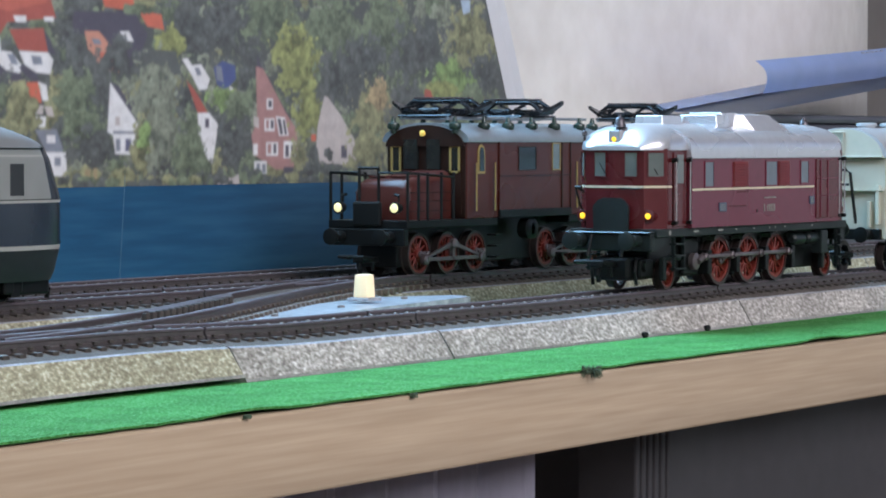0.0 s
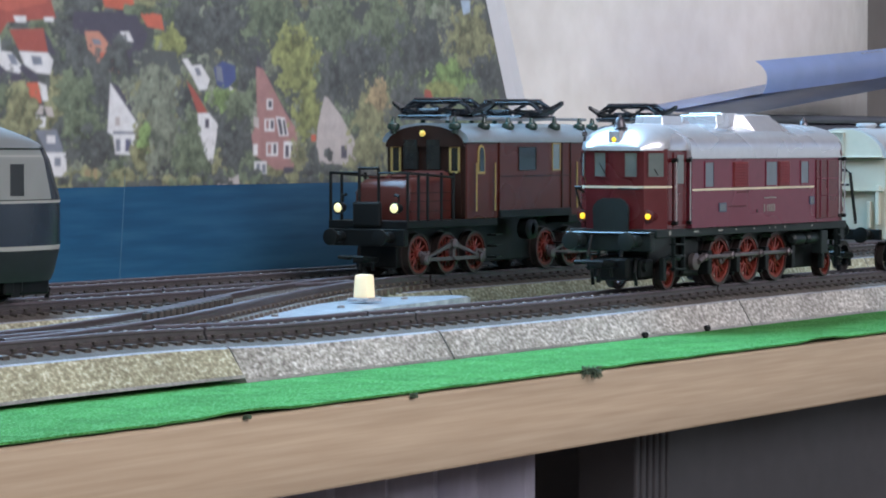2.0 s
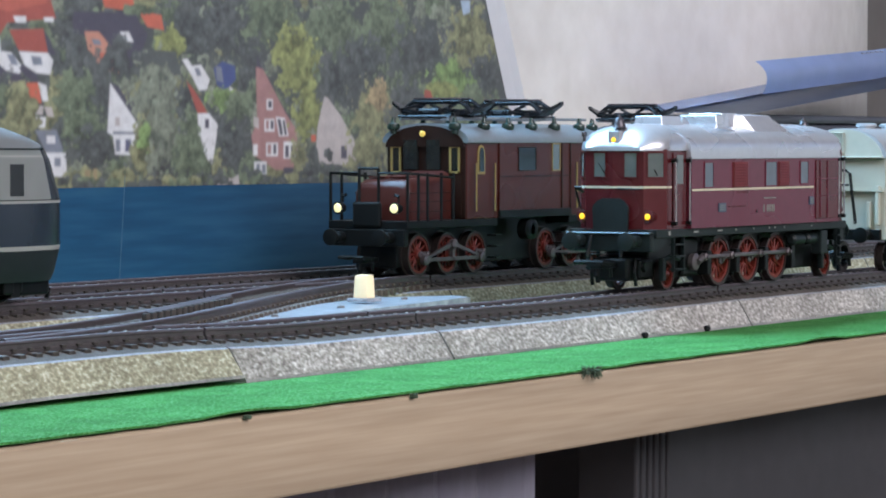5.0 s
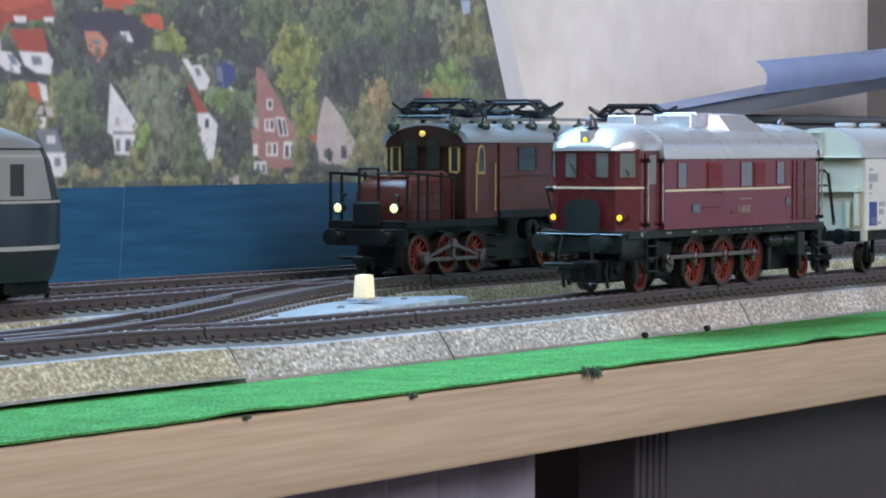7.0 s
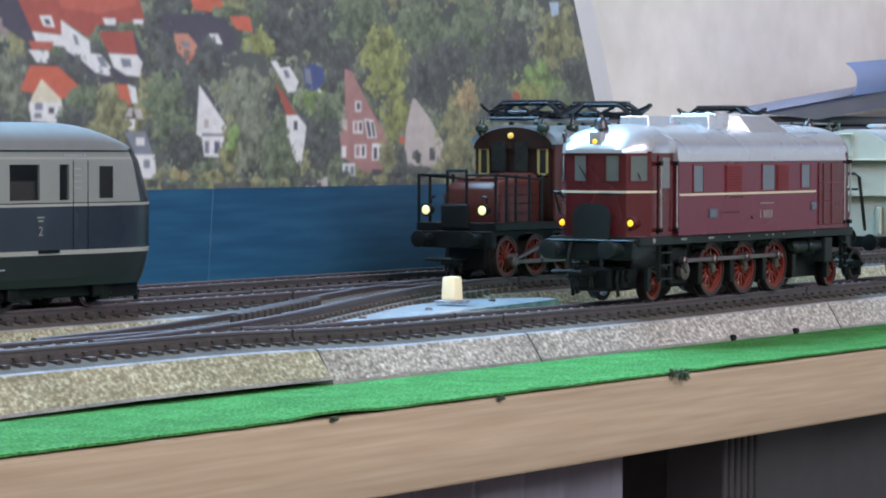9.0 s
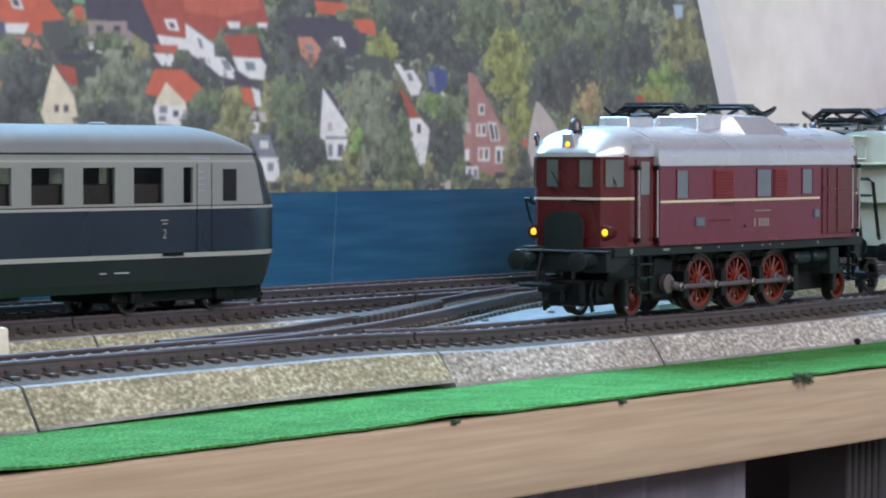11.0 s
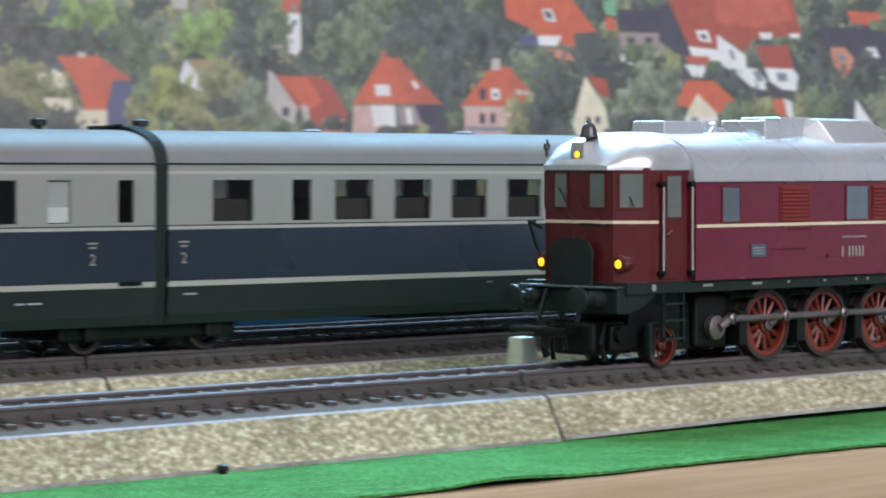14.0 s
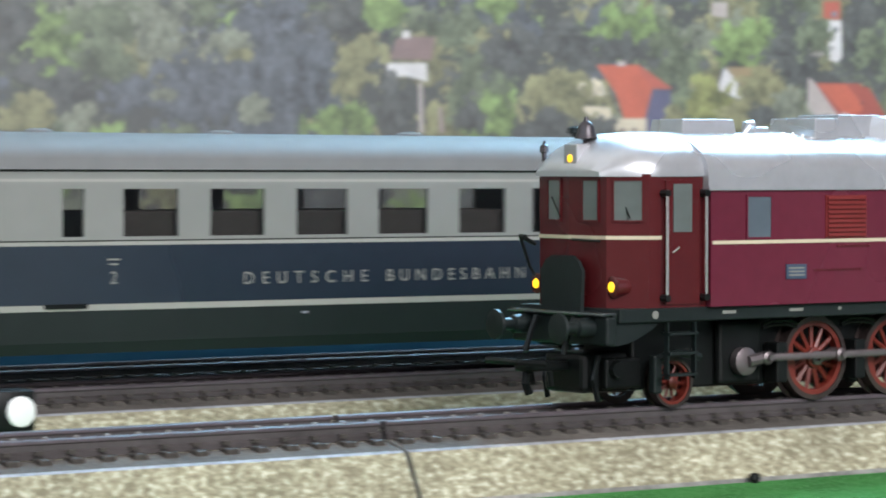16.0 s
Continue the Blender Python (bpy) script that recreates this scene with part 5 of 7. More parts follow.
def diesel():
    t = thing("diesel_locomotive", "wine-red model diesel locomotive with silver roof and red spoked wheels", "locomotive")
    L = 0.1137
    H, C = 0.0173, 0.0158
    # main body
    secs = [[(u, -H, 0.0199), (u, -H, 0.0428), (u, H, 0.0428), (u, H, 0.0199)] for u in (0.0, L)]
    part("body", loft(BM(), secs, closed=True), M_RED, t)
    # roof over the body: upright silver band, then the arch
    def prof(u, half, z0, z1, crown):
        return [(u, -half, z0)] + [(u, y, z) for y, z in arch(half, z1, crown, 18, 2.05)] + [(u, half, z0)]
    b = loft(BM(), [prof(u, H + 0.0002, 0.0427, 0.0458, 0.0540) for u in [-0.0008 + (L + 0.0016) * i / 12 for i in range(13)]], closed=True)
    roof = part("roof", b, M_SILVER, t, smooth=True)
    for i in range(5):
        u = 0.012 + i * 0.0205
        for k in range(5, 15):
            y, z = arch(H, 0.0458, 0.0540, 18, 2.05)[k]
            for d in (-0.0012, 0.0012):
                rv = lathe(BM(), (u + d, y, z - 0.0001), (0, y * 0.3, 1), [(0, 0.00026), (0.00025, 0.0002), (0.0003, 0.0001)], 6)
                part("rivet", rv, M_SILVER, roof)
    b = BM()
    for s in (-1, 1):
        box(b, -0.0008, L + 0.0008, min(s * H, s * (H + 0.0006)), max(s * H, s * (H + 0.0006)), 0.0425, 0.0431)
    part("gutter", b, M_SILVER, roof)

    # both cabs
    for end in (0, 1):
        def U(u):
            return u if end == 0 else L - u * 0.45
        cab = part("cab", slab(BM(), [(U(0.0), -C), (U(-0.0143), -C), (U(-0.0205), -0.0106), (U(-0.0214), 0.0), (U(-0.0205), 0.0106), (U(-0.0143), C), (U(0.0), C)], 0.0199, 0.0457), M_RED_CAB, t)
        secs = []
        for u, half, edge, crown in ((0.0004, C + 0.0004, 0.0456, 0.0540), (-0.006, C + 0.0004, 0.0456, 0.0540), (-0.0115, C + 0.0004, 0.0457, 0.0537), (-0.0138, 0.0158, 0.0458, 0.0533), (-0.0163, 0.0144, 0.0460, 0.0525), (-0.0186, 0.0127, 0.0461, 0.0509), (-0.0206, 0.0110, 0.0461, 0.0487), (-0.0219, 0.0100, 0.0460, 0.0466)):
            secs.append([(U(u), -half, 0.0452)] + [(U(u), y, z) for y, z in arch(half, edge, crown, 18, 2.15)] + [(U(u), half, 0.0452)])
        part("cab_roof", loft(BM(), secs, closed=True), M_SILVER, cab, smooth=True)
        # front windows
        for (p, q, k0, k1, o) in (((U(-0.0205), -0.0106), (U(-0.0214), 0.0), 0.22, 0.62, (-1, -0.08)), ((U(-0.0214), 0.0), (U(-0.0205), 0.0106), 0.28, 0.68, (-1, 0.08)),
                                  ((U(-0.0143), -C), (U(-0.0205), -0.0106), 0.16, 0.82, (-0.64, -0.77)), ((U(-0.0205), 0.0106), (U(-0.0143), C), 0.18, 0.84, (-0.64, 0.77))):
            out = (o[0] if end == 0 else -o[0], o[1])
            quad_window(cab, p, q, 0.0368, 0.0444, k0, k1, out)
            # cream line below
            a, c = Vector(p), Vector(q)
            n = Vector(out).normalized()
            b = slab(BM(), [tuple(a), tuple(c), tuple(c + n * 0.0002), tuple(a + n * 0.0002)], 0.0331, 0.0338)
            part("cream_line", b, M_CREAM, cab)
        for s in (-1, 1):
            y = s * C
            # door with window, handle and rails
            u0, u1 = sorted((U(-0.0104), U(-0.0018)))
            d = part("door", box(BM(), u0, u1, min(y, y + s * 0.0004), max(y, y + s * 0.0004), 0.0205, 0.0445, 0.0001), M_RED_CAB, cab)
            g0, g1 = sorted((U(-0.0086), U(-0.0040)))
            part("pane", box(BM(), g0, g1, min(y, y + s * 0.0006), max(y, y + s * 0.0006), 0.0345, 0.0438), M_PANE, d)
            hb = tube(BM(), ((U(-0.0092), y + s * 0.0009, 0.0305), (U(-0.0074), y + s * 0.0009, 0.0315)), 0.0002, 6)
            part("door_handle", hb, M_CHROME, d, "bright metal handle")
            for uu in (-0.0110, -0.0012):
                hb = tube(BM(), ((U(uu), y + s * 0.0016, 0.0218), (U(uu), y + s * 0.0016, 0.0424)), 0.00032, 8)
                for zz in (0.0218, 0.0420):
                    tube(hb, ((U(uu), y, zz), (U(uu), y + s * 0.0020, zz)), 0.0007, 8, 1)
                part("handrail", hb, [M_CHROME, M_BLACK], cab, "bright handrail with black sockets")
            c0, c1 = sorted((U(-0.0143), U(-0.0112)))
            part("cream_line", box(BM(), c0, c1, min(y, y + s * 0.0002), max(y, y + s * 0.0002), 0.0331, 0.0338), M_CREAM, cab)
        # wipers
        for y0, y1 in ((-0.0138, -0.0118), (0.0030, 0.0052)):
            u = -0.0176 if y0 < -0.01 else -0.0215
            b = tube(BM(), ((U(u), y0 - 0.0004, 0.0372), (U(u - 0.0002), y1, 0.0412)), 0.00016, 5)
            part("wiper", b, M_BLACK, cab)
        # headlights
        for s in (-1, 1):
            b = lathe(BM(), (U(-0.0166), s * 0.0120, 0.0240), (-1 if end == 0 else 1, 0, 0), [(0, 0.0017), (0.0028, 0.0020), (0.0036, 0.0021), (0.0038, 0.0017)], 18)
            hl = part("headlight", b, M_RED_CAB, t, smooth=True)
            b = lathe(BM(), (U(-0.0203), s * 0.0120, 0.0240), (-1 if end == 0 else 1, 0, 0), [(0, 0.00105), (0.0003, 0.0009), (0.0005, 0.0004)], 16)
            part("lens", b, M_LAMP_Y if end == 0 else M_PANE, hl, "glowing yellow lens" if end == 0 else "", smooth=True)
        # top lamp box
        u0, u1 = sorted((U(-0.0212), U(-0.0150)))
        tl = part("top_lamp", box(BM(), u0, u1, -0.0021, 0.0021, 0.0468, 0.0516, 0.0003), M_LAMP_BOX, t)
        b = lathe(BM(), (U(-0.0212), 0.0, 0.0487), (-1 if end == 0 else 1, 0, 0), [(0, 0.0008), (0.0003, 0.0006)], 14)
        part("lens", b, M_LAMP_Y if end == 0 else M_PANE, tl)
        # bell on the roof and a small whistle
        b = lathe(BM(), (U(-0.0172), 0, 0.0515), (0, 0, 1), [(0, 0.0006), (0.0009, 0.0006), (0.0011, 0.0023), (0.0015, 0.0021), (0.0024, 0.0018), (0.0034, 0.0016), (0.0041, 0.0012), (0.0045, 0.0006), (0.0053, 0.0004)], 18)
        part("bell", b, material("bell_metal", (0.075, 0.068, 0.075), 0.3, 0.7), t, "polished dark metal bell", smooth=True)
        b = lathe(BM(), (U(-0.0180), 0.0125, 0.0482), (0, 0, 1), [(0, 0.0005), (0.0016, 0.0005), (0.0018, 0.0009), (0.0030, 0.0008), (0.0034, 0.0003), (0.0040, 0.0003)], 12)
        part("whistle", b, material("whistle_metal", (0.12, 0.11, 0.12), 0.25, 1.0), t, smooth=True)
        # gangway plate, tread and buffer beam
        b = BM()
        outline = [(-0.0062, 0.0190), (0.0062, 0.0190), (0.0066, 0.0270), (0.0050, 0.0290), (0.0030, 0.0299), (-0.0034, 0.0299), (-0.0052, 0.0289), (-0.0066, 0.0270)]
        a = [b.verts.new((U(-0.0234), y, z)) for y, z in outline]
        c = [b.verts.new((U(-0.0226), y, z)) for y, z in outline]
        b.faces.new(a), b.faces.new(c[::-1])
        for i in range(len(a)):
            b.faces.new((a[i], c[i], c[(i + 1) % len(a)], a[(i + 1) % len(a)]))
        part("gangway_plate", b, M_FRAME, t, "dark folded gangway plate")
        u0, u1 = sorted((U(-0.0248), U(-0.0205)))
        part("tread", box(BM(), u0, u1, -0.0150, 0.0150, 0.0186, 0.0192, 0.0002), M_TREAD, t)
        b = tube(BM(), ((U(-0.0249), -0.0152, 0.0188), (U(-0.0249), 0.0152, 0.0188)), 0.0003, 6)
        part("tread_edge", b, M_TREAD, t)
        u0, u1 = sorted((U(-0.0240), U(-0.0215)))
        part("buffer_beam", box(BM(), u0, u1, -0.0152, 0.0152, 0.0128, 0.0184, 0.0005), M_FRAME, t)
        u0, u1 = sorted((U(-0.0230), U(-0.0080)))
        part("bogie_block", box(BM(), u0, u1, -0.0064, 0.0064, 0.0032, 0.0110, 0.0012), M_BLACK, t)
        for s in (-1, 1):
            buffer(t, U(-0.0240), s * 0.0101, 0.0163, -1 if end == 0 else 1)
            b = tube(BM(), ((U(-0.0248), s * 0.0060, 0.0180), (U(-0.0262), s * 0.0060, 0.0150), (U(-0.0275), s * 0.0060, 0.0110)), 0.0006, 6)
            part("brake_hose", b, M_BLACK, t)
            # curved step-plate behind the buffer
            u0, u1 = sorted((U(-0.0225), U(-0.0110)))
            secs = []
            for i in range(8):
                k = i / 7
                uu = U(-0.0225) + (U(-0.0110) - U(-0.0225)) * k
                zz = 0.0128 + 0.0042 * k ** 2
                secs.append([(uu, s * 0.0150, zz), (uu, s * 0.0150, 0.0188), (uu, s * 0.0140, 0.0188), (uu, s * 0.0140, zz)])
            part("side_plate", loft(BM(), secs, closed=True), M_FRAME, t)
            # ladder steps under the door
            st = BM()
            for uu in (-0.0098, -0.0030):
                box(st, min(U(uu), U(uu + 0.0004)), max(U(uu), U(uu + 0.0004)), min(s * 0.0150, s * 0.0162), max(s * 0.0150, s * 0.0162), 0.0060, 0.0170)
            for zz in (0.0066, 0.0108, 0.0146):
                box(st, min(U(-0.0098), U(-0.0026)), max(U(-0.0098), U(-0.0026)), min(s * 0.0142, s * 0.0168), max(s * 0.0142, s * 0.0168), zz, zz + 0.0005)
            part("steps", st, M_FRAME, t)
            # bent arm with signal bracket
            if s < 0 and end == 0:
                continue
            b = tube(BM(), ((U(-0.0212), s * 0.0110, 0.0318), (U(-0.0240), s * 0.0125, 0.0335), (U(-0.0246), s * 0.0100, 0.0334)), 0.00045, 6)
            tube(b, ((U(-0.0240), s * 0.0125, 0.0335), (U(-0.0218), s * 0.0122, 0.0275), (U(-0.0212), s * 0.0112, 0.0255)), 0.00035, 6)
            part("lamp_bracket", b, M_BLACK, t)
        bl = BM()
        for s in (-1, 1):
            y0, y1 = sorted((s * 0.0060, s * 0.0085))
            u0, u1 = sorted((U(-0.0190), U(-0.0100)))
            box(bl, u0, u1, y0, y1, 0.0040, 0.0100, 0.0006)
            tube(bl, ((U(-0.0200), s * 0.0075, 0.0105), (U(-0.0215), s * 0.0078, 0.0060), (U(-0.0205), s * 0.0080, 0.0018)), 0.0006, 6)
            lathe(bl, (U(-0.0165), s * 0.0085, 0.0078), (0, s, 0), [(0, 0.0018), (0.0012, 0.0016)], 10)
        part("pony_truck", bl, M_BLACK, t)
        b = tube(BM(), ((U(-0.0218), -0.0100, 0.0328), (U(-0.0222), -0.0020, 0.0330)), 0.0003, 6)
        part("front_rail", b, M_BLACK, t)
        bogie_coupling(t, U(-0.0230), -1 if end == 0 else 1, 0.0088)

    # frame and running gear
    b = box(BM(), -0.0215, L + 0.0097, -0.0160, 0.0160, 0.0172, 0.0199, 0.0002)
    fr = part("frame_sill", b, M_FRAME, t)
    part("chassis", box(BM(), -0.0120, L + 0.0080, -0.0078, 0.0078, 0.0035, 0.0175, 0.0006), M_BLACK, t)
    for u in (0.004, 0.0215, 0.0345, 0.0480, 0.0600, 0.0645, 0.0720, 0.0940):
        w = 0.0008 if u not in (0.004, 0.0215) else 0.0035
        part("frame_mark", box(BM(), u, u + w, -0.01612, -0.0160, 0.0184, 0.0190), M_LETTER, fr)
    b = lathe(BM(), (-0.0128, -0.0160, 0.0186), (0, -1, 0), [(0, 0.0008), (0.0001, 0.0008)], 16)
    part("frame_mark", b, M_LETTER, fr)
    for s in (-1, 1):
        for u, nm in ((0.0885, "air_tank"), (0.1000, "air_tank")):
            b = lathe(BM(), (u - 0.004, s * 0.0125, 0.0140), (1, 0, 0), [(0, 0.0012), (0.0008, 0.0021), (0.0085, 0.0021), (0.0092, 0.0012)], 14)
            part(nm, b, M_FRAME, t, smooth=True)
        part("tool_box", box(BM(), 0.1035, 0.1090, min(s * 0.0115, s * 0.0155), max(s * 0.0115, s * 0.0155), 0.0085, 0.0168, 0.0004), M_FRAME, t)
        for u in (0.0228, 0.0440, 0.0660, 0.0870):
            b = BM()
            for zz in (0.0150, 0.0158):
                tube(b, ((u - 0.0045, s * 0.0115, zz), (u - 0.002, s * 0.0115, zz + 0.0006), (u + 0.002, s * 0.0115, zz + 0.0006), (u + 0.0045, s * 0.0115, zz)), 0.0004, 6)
            box(b, u - 0.0014, u + 0.0014, min(s * 0.0085, s * 0.0125), max(s * 0.0085, s * 0.0125), 0.0040, 0.0120, 0.0003)
            part("leaf_spring", b, M_BLACK, t)
        for u in (0.0440, 0.0660):
            b = box(BM(), u - 0.0010, u + 0.0010, min(s * 0.0088, s * 0.0105), max(s * 0.0088, s * 0.0105), 0.0030, 0.0105, 0.0004)
            part("brake_shoe", b, M_BLACK, t)
        # jackshaft bearing and driving gear
        b = box(BM(), 0.0085, 0.0195, min(s * 0.0080, s * 0.0098), max(s * 0.0080, s * 0.0098), 0.0040, 0.0165, 0.0008)
        part("gear_case", b, M_BLACK, t)
        for u in (0.0333, 0.0551, 0.0768):
            wheel(t, u, s * 0.0094, 0.0085, 0.0085, 13, "driving_wheel", M_WHEEL, s, True)
        jc = BM()
        lathe(jc, (0, 0, 0), (0, s, 0), [(0, 0.0028), (0.0018, 0.0028), (0.0022, 0.0018)], 16)
        tube(jc, ((0, s * 0.0022, 0), (0.0040, s * 0.0022, 0)), 0.0012, 8)
        j = part("jackshaft_crank", jc, M_ROD, t, smooth=True)
        SPIN.append((j, 0.0138, s * 0.0102, 0.0085, 0.0082, True))
        for u in (-0.0036, 0.1173):
            wheel(t, u, s * 0.0092, 0.0049, 0.0049, 10, "carrying_wheel", M_WHEEL, s)
            b = BM()
            box(b, u - 0.0065, u - 0.0045, min(s * 0.0105, s * 0.0125), max(s * 0.0105, s * 0.0125), 0.003, 0.0105, 0.0004)
            tube(b, ((u - 0.0055, s * 0.0118, 0.0098), (u, s * 0.0118, 0.0108), (u + 0.0055, s * 0.0118, 0.0098)), 0.0008, 6)
            part("axle_guard", b, M_FRAME, t)
        # the coupling rod with its bearings
        rb = BM()
        y0, y1 = sorted((s * 0.0005, s * -0.0005))
        box(rb, 0.0138, 0.0768, y0, y1, -0.00065, 0.00065, 0.0002)
        for u in (0.0138, 0.0333, 0.0551, 0.0768):
            lathe(rb, (u, -s * 0.0007, 0), (0, s, 0), [(0, 0.0013), (0.0016, 0.0013), (0.0020, 0.0007), (0.0026, 0.0006)], 14)
        rod = part("coupling_rod", rb, M_ROD, t, "bright steel coupling rod", smooth=True)
        CRANKS.append((rod, 0.0, s * 0.0128, 0.0085, 0.0044))

    # sides: windows, louvres, plates and lines
    for s in (-1, 1):
        y = s * H
        for u0, u1, z0, z1 in ((0.0093, 0.0153, 0.0333, 0.0412), (0.0549, 0.0632, 0.0333, 0.0412), (0.0823, 0.0883, 0.0338, 0.0412)):
            pane(t, u0, u1, z0, z1, y, M_PANE_BLUE, M_RED)
        for u0, u1 in ((0.0298, 0.0408), (0.0645, 0.0730)):
            lv = part("louvre", box(BM(), u0, u1, min(y, y + s * 0.0002), max(y, y + s * 0.0002), 0.0328, 0.0414), M_LOUVRE, t)
            for i in range(9):
                z = 0.0332 + i * 0.00092
                sl = BM()
                a = [(u0 + 0.0004, y + s * 0.0002, z), (u1 - 0.0004, y + s * 0.0002, z), (u1 - 0.0004, y + s * 0.0007, z), (u0 + 0.0004, y + s * 0.0007, z)]
                c = [(u0 + 0.0004, y + s * 0.0002, z + 0.0006), (u1 - 0.0004, y + s * 0.0002, z + 0.0006), (u1 - 0.0004, y + s * 0.0004, z + 0.0006), (u0 + 0.0004, y + s * 0.0004, z + 0.0006)]
                loft(sl, [a, c], closed=True)
                part("slat", sl, M_LOUVRE, lv)
        part("cream_line", box(BM(), 0.0004, 0.0930, min(y, y + s * 0.0002), max(y, y + s * 0.0002), 0.0320, 0.0327), M_CREAM, t)
        for u0, u1, z0, z1 in ((0.0193, 0.0246, 0.0249, 0.0278), (0.0893, 0.0932, 0.0262, 0.0290)):
            p = part("maker_plate", box(BM(), u0, u1, min(y, y + s * 0.0003), max(y, y + s * 0.0003), z0, z1), M_PLATE_BLUE, t)
            for i in range(3):
                z = z0 + 0.0006 + i * 0.0007
                part("plate_line", box(BM(), u0 + 0.0006, u1 - 0.0006, min(y, y + s * 0.00036), max(y, y + s * 0.00036), z, z + 0.0003), M_LETTER, p)
        # double doors at the rear of the body
        p = part("side_panel", box(BM(), 0.0945, 0.1125, min(y, y + s * 0.0004), max(y, y + s * 0.0004), 0.0212, 0.0418, 0.0002), M_RED_CAB, t)
        for u in (0.0975, 0.1035):
            part("panel_bar", box(BM(), u, u + 0.0004, min(y, y + s * 0.0007), max(y, y + s * 0.0007), 0.0215, 0.0415), M_RED, p)
        for z in (0.0290, 0.0350):
            part("panel_bar", box(BM(), 0.0948, 0.1122, min(y, y + s * 0.0006), max(y, y + s * 0.0006), z, z + 0.0003), M_RED, p)
        # small works inscriptions and the running number, as bars
        for u0, u1, z in ((0.0268, 0.0395, 0.0263), (0.0330, 0.0415, 0.0310), (0.0535, 0.0625, 0.0288)):
            k = u0
            while k < u1:
                part("inscription", box(BM(), k, k + 0.0008, min(y, y + s * 0.00015), max(y, y + s * 0.00015), z, z + 0.00045), M_LETTER if z > 0.028 and u0 > 0.05 else M_RED_CAB, t)
                k += 0.0012
        for k in range(7):
            u = 0.0532 + k * 0.0013
            if k == 1:
                continue
            part("number_bar", box(BM(), u, u + 0.0006, min(y, y + s * 0.00015), max(y, y + s * 0.00015), 0.0243, 0.0268), M_LETTER, t)
        b = lathe(BM(), (0.0478, y, 0.0246), (0, s, 0), [(0, 0.0004), (0.0003, 0.0004)], 8)
        part("socket", b, M_BLACK, t)

    # roof fittings
    def hatch(u0, u1, y0, y1, z0, z1, name, taper=0.0010):
        b = BM()
        lo = [(u0, y0, z0), (u1, y0, z0), (u1, y1, z0), (u0, y1, z0)]
        hi = [(u0 + taper, y0 + taper, z1), (u1 - taper, y0 + taper, z1), (u1 - taper, y1 - taper, z1), (u0 + taper, y1 - taper, z1)]
        loft(b, [lo, hi], closed=True)
        bmesh.ops.bevel(b, geom=b.edges[:], offset=0.0002, segments=1, affect="EDGES")
        part(name, b, M_SILVER, t)
    hatch(0.0030, 0.0175, -0.0050, 0.0060, 0.0520, 0.0566, "roof_vent", 0.0006)
    hatch(0.0245, 0.0300, -0.0020, 0.0030, 0.0525, 0.0552, "roof_vent")
    hatch(0.0345, 0.0420, -0.0090, 0.0060, 0.0500, 0.0570, "roof_vent", 0.0006)
    hatch(0.0425, 0.0560, -0.0070, 0.0070, 0.0505, 0.0578, "roof_vent", 0.0008)
    for s in (-1, 1):
        b = BM()
        lo = [(0.0580, s * 0.0156, 0.0470), (0.0915, s * 0.0140, 0.0480), (0.0915, s * 0.0030, 0.0520), (0.0480, s * 0.0030, 0.0520)]
        hi = [(0.0545, s * 0.0088, 0.0572), (0.0745, s * 0.0088, 0.0572), (0.0745, s * 0.0010, 0.0577), (0.0490, s * 0.0010, 0.0577)]
        loft(b, [lo, hi], closed=True)
        bmesh.ops.bevel(b, geom=b.edges[:], offset=0.0002, segments=1, affect="EDGES")
        part("exhaust_cowl", b, M_SILVER, t)
    b = tube(BM(), ((0.0215, -0.002, 0.0528), (0.0225, -0.002, 0.0556), (0.0240, -0.002, 0.0556)), 0.0009, 8)
    tube(b, ((0.0248, 0.0015, 0.0528), (0.0252, 0.0015, 0.0562)), 0.0008, 8)
    part("exhaust_pipe", b, M_SILVER, t, smooth=True)
    b = lathe(BM(), (0.1130, 0, 0.0525), (0, 0, 1), [(0, 0.0012), (0.0010, 0.0010), (0.0018, 0.0004)], 12)
    part("roof_knob", b, M_SILVER, t, smooth=True)
    b = BM()
    ar = arch(H, 0.0458, 0.0540, 18)
    for d in (0.0930, 0.1010):
        tube(b, [(d, ar[k][0] * 1.01, ar[k][1] + 0.0003) for k in range(4, 9)], 0.00022, 5)
    for k in (4, 8):
        tube(b, [(0.0930, ar[k][0] * 1.01, ar[k][1] + 0.0003), (0.1010, ar[k][0] * 1.01, ar[k][1] + 0.0003)], 0.00022, 5)
    part("roof_walkway", b, M_SILVER, t)
    return t


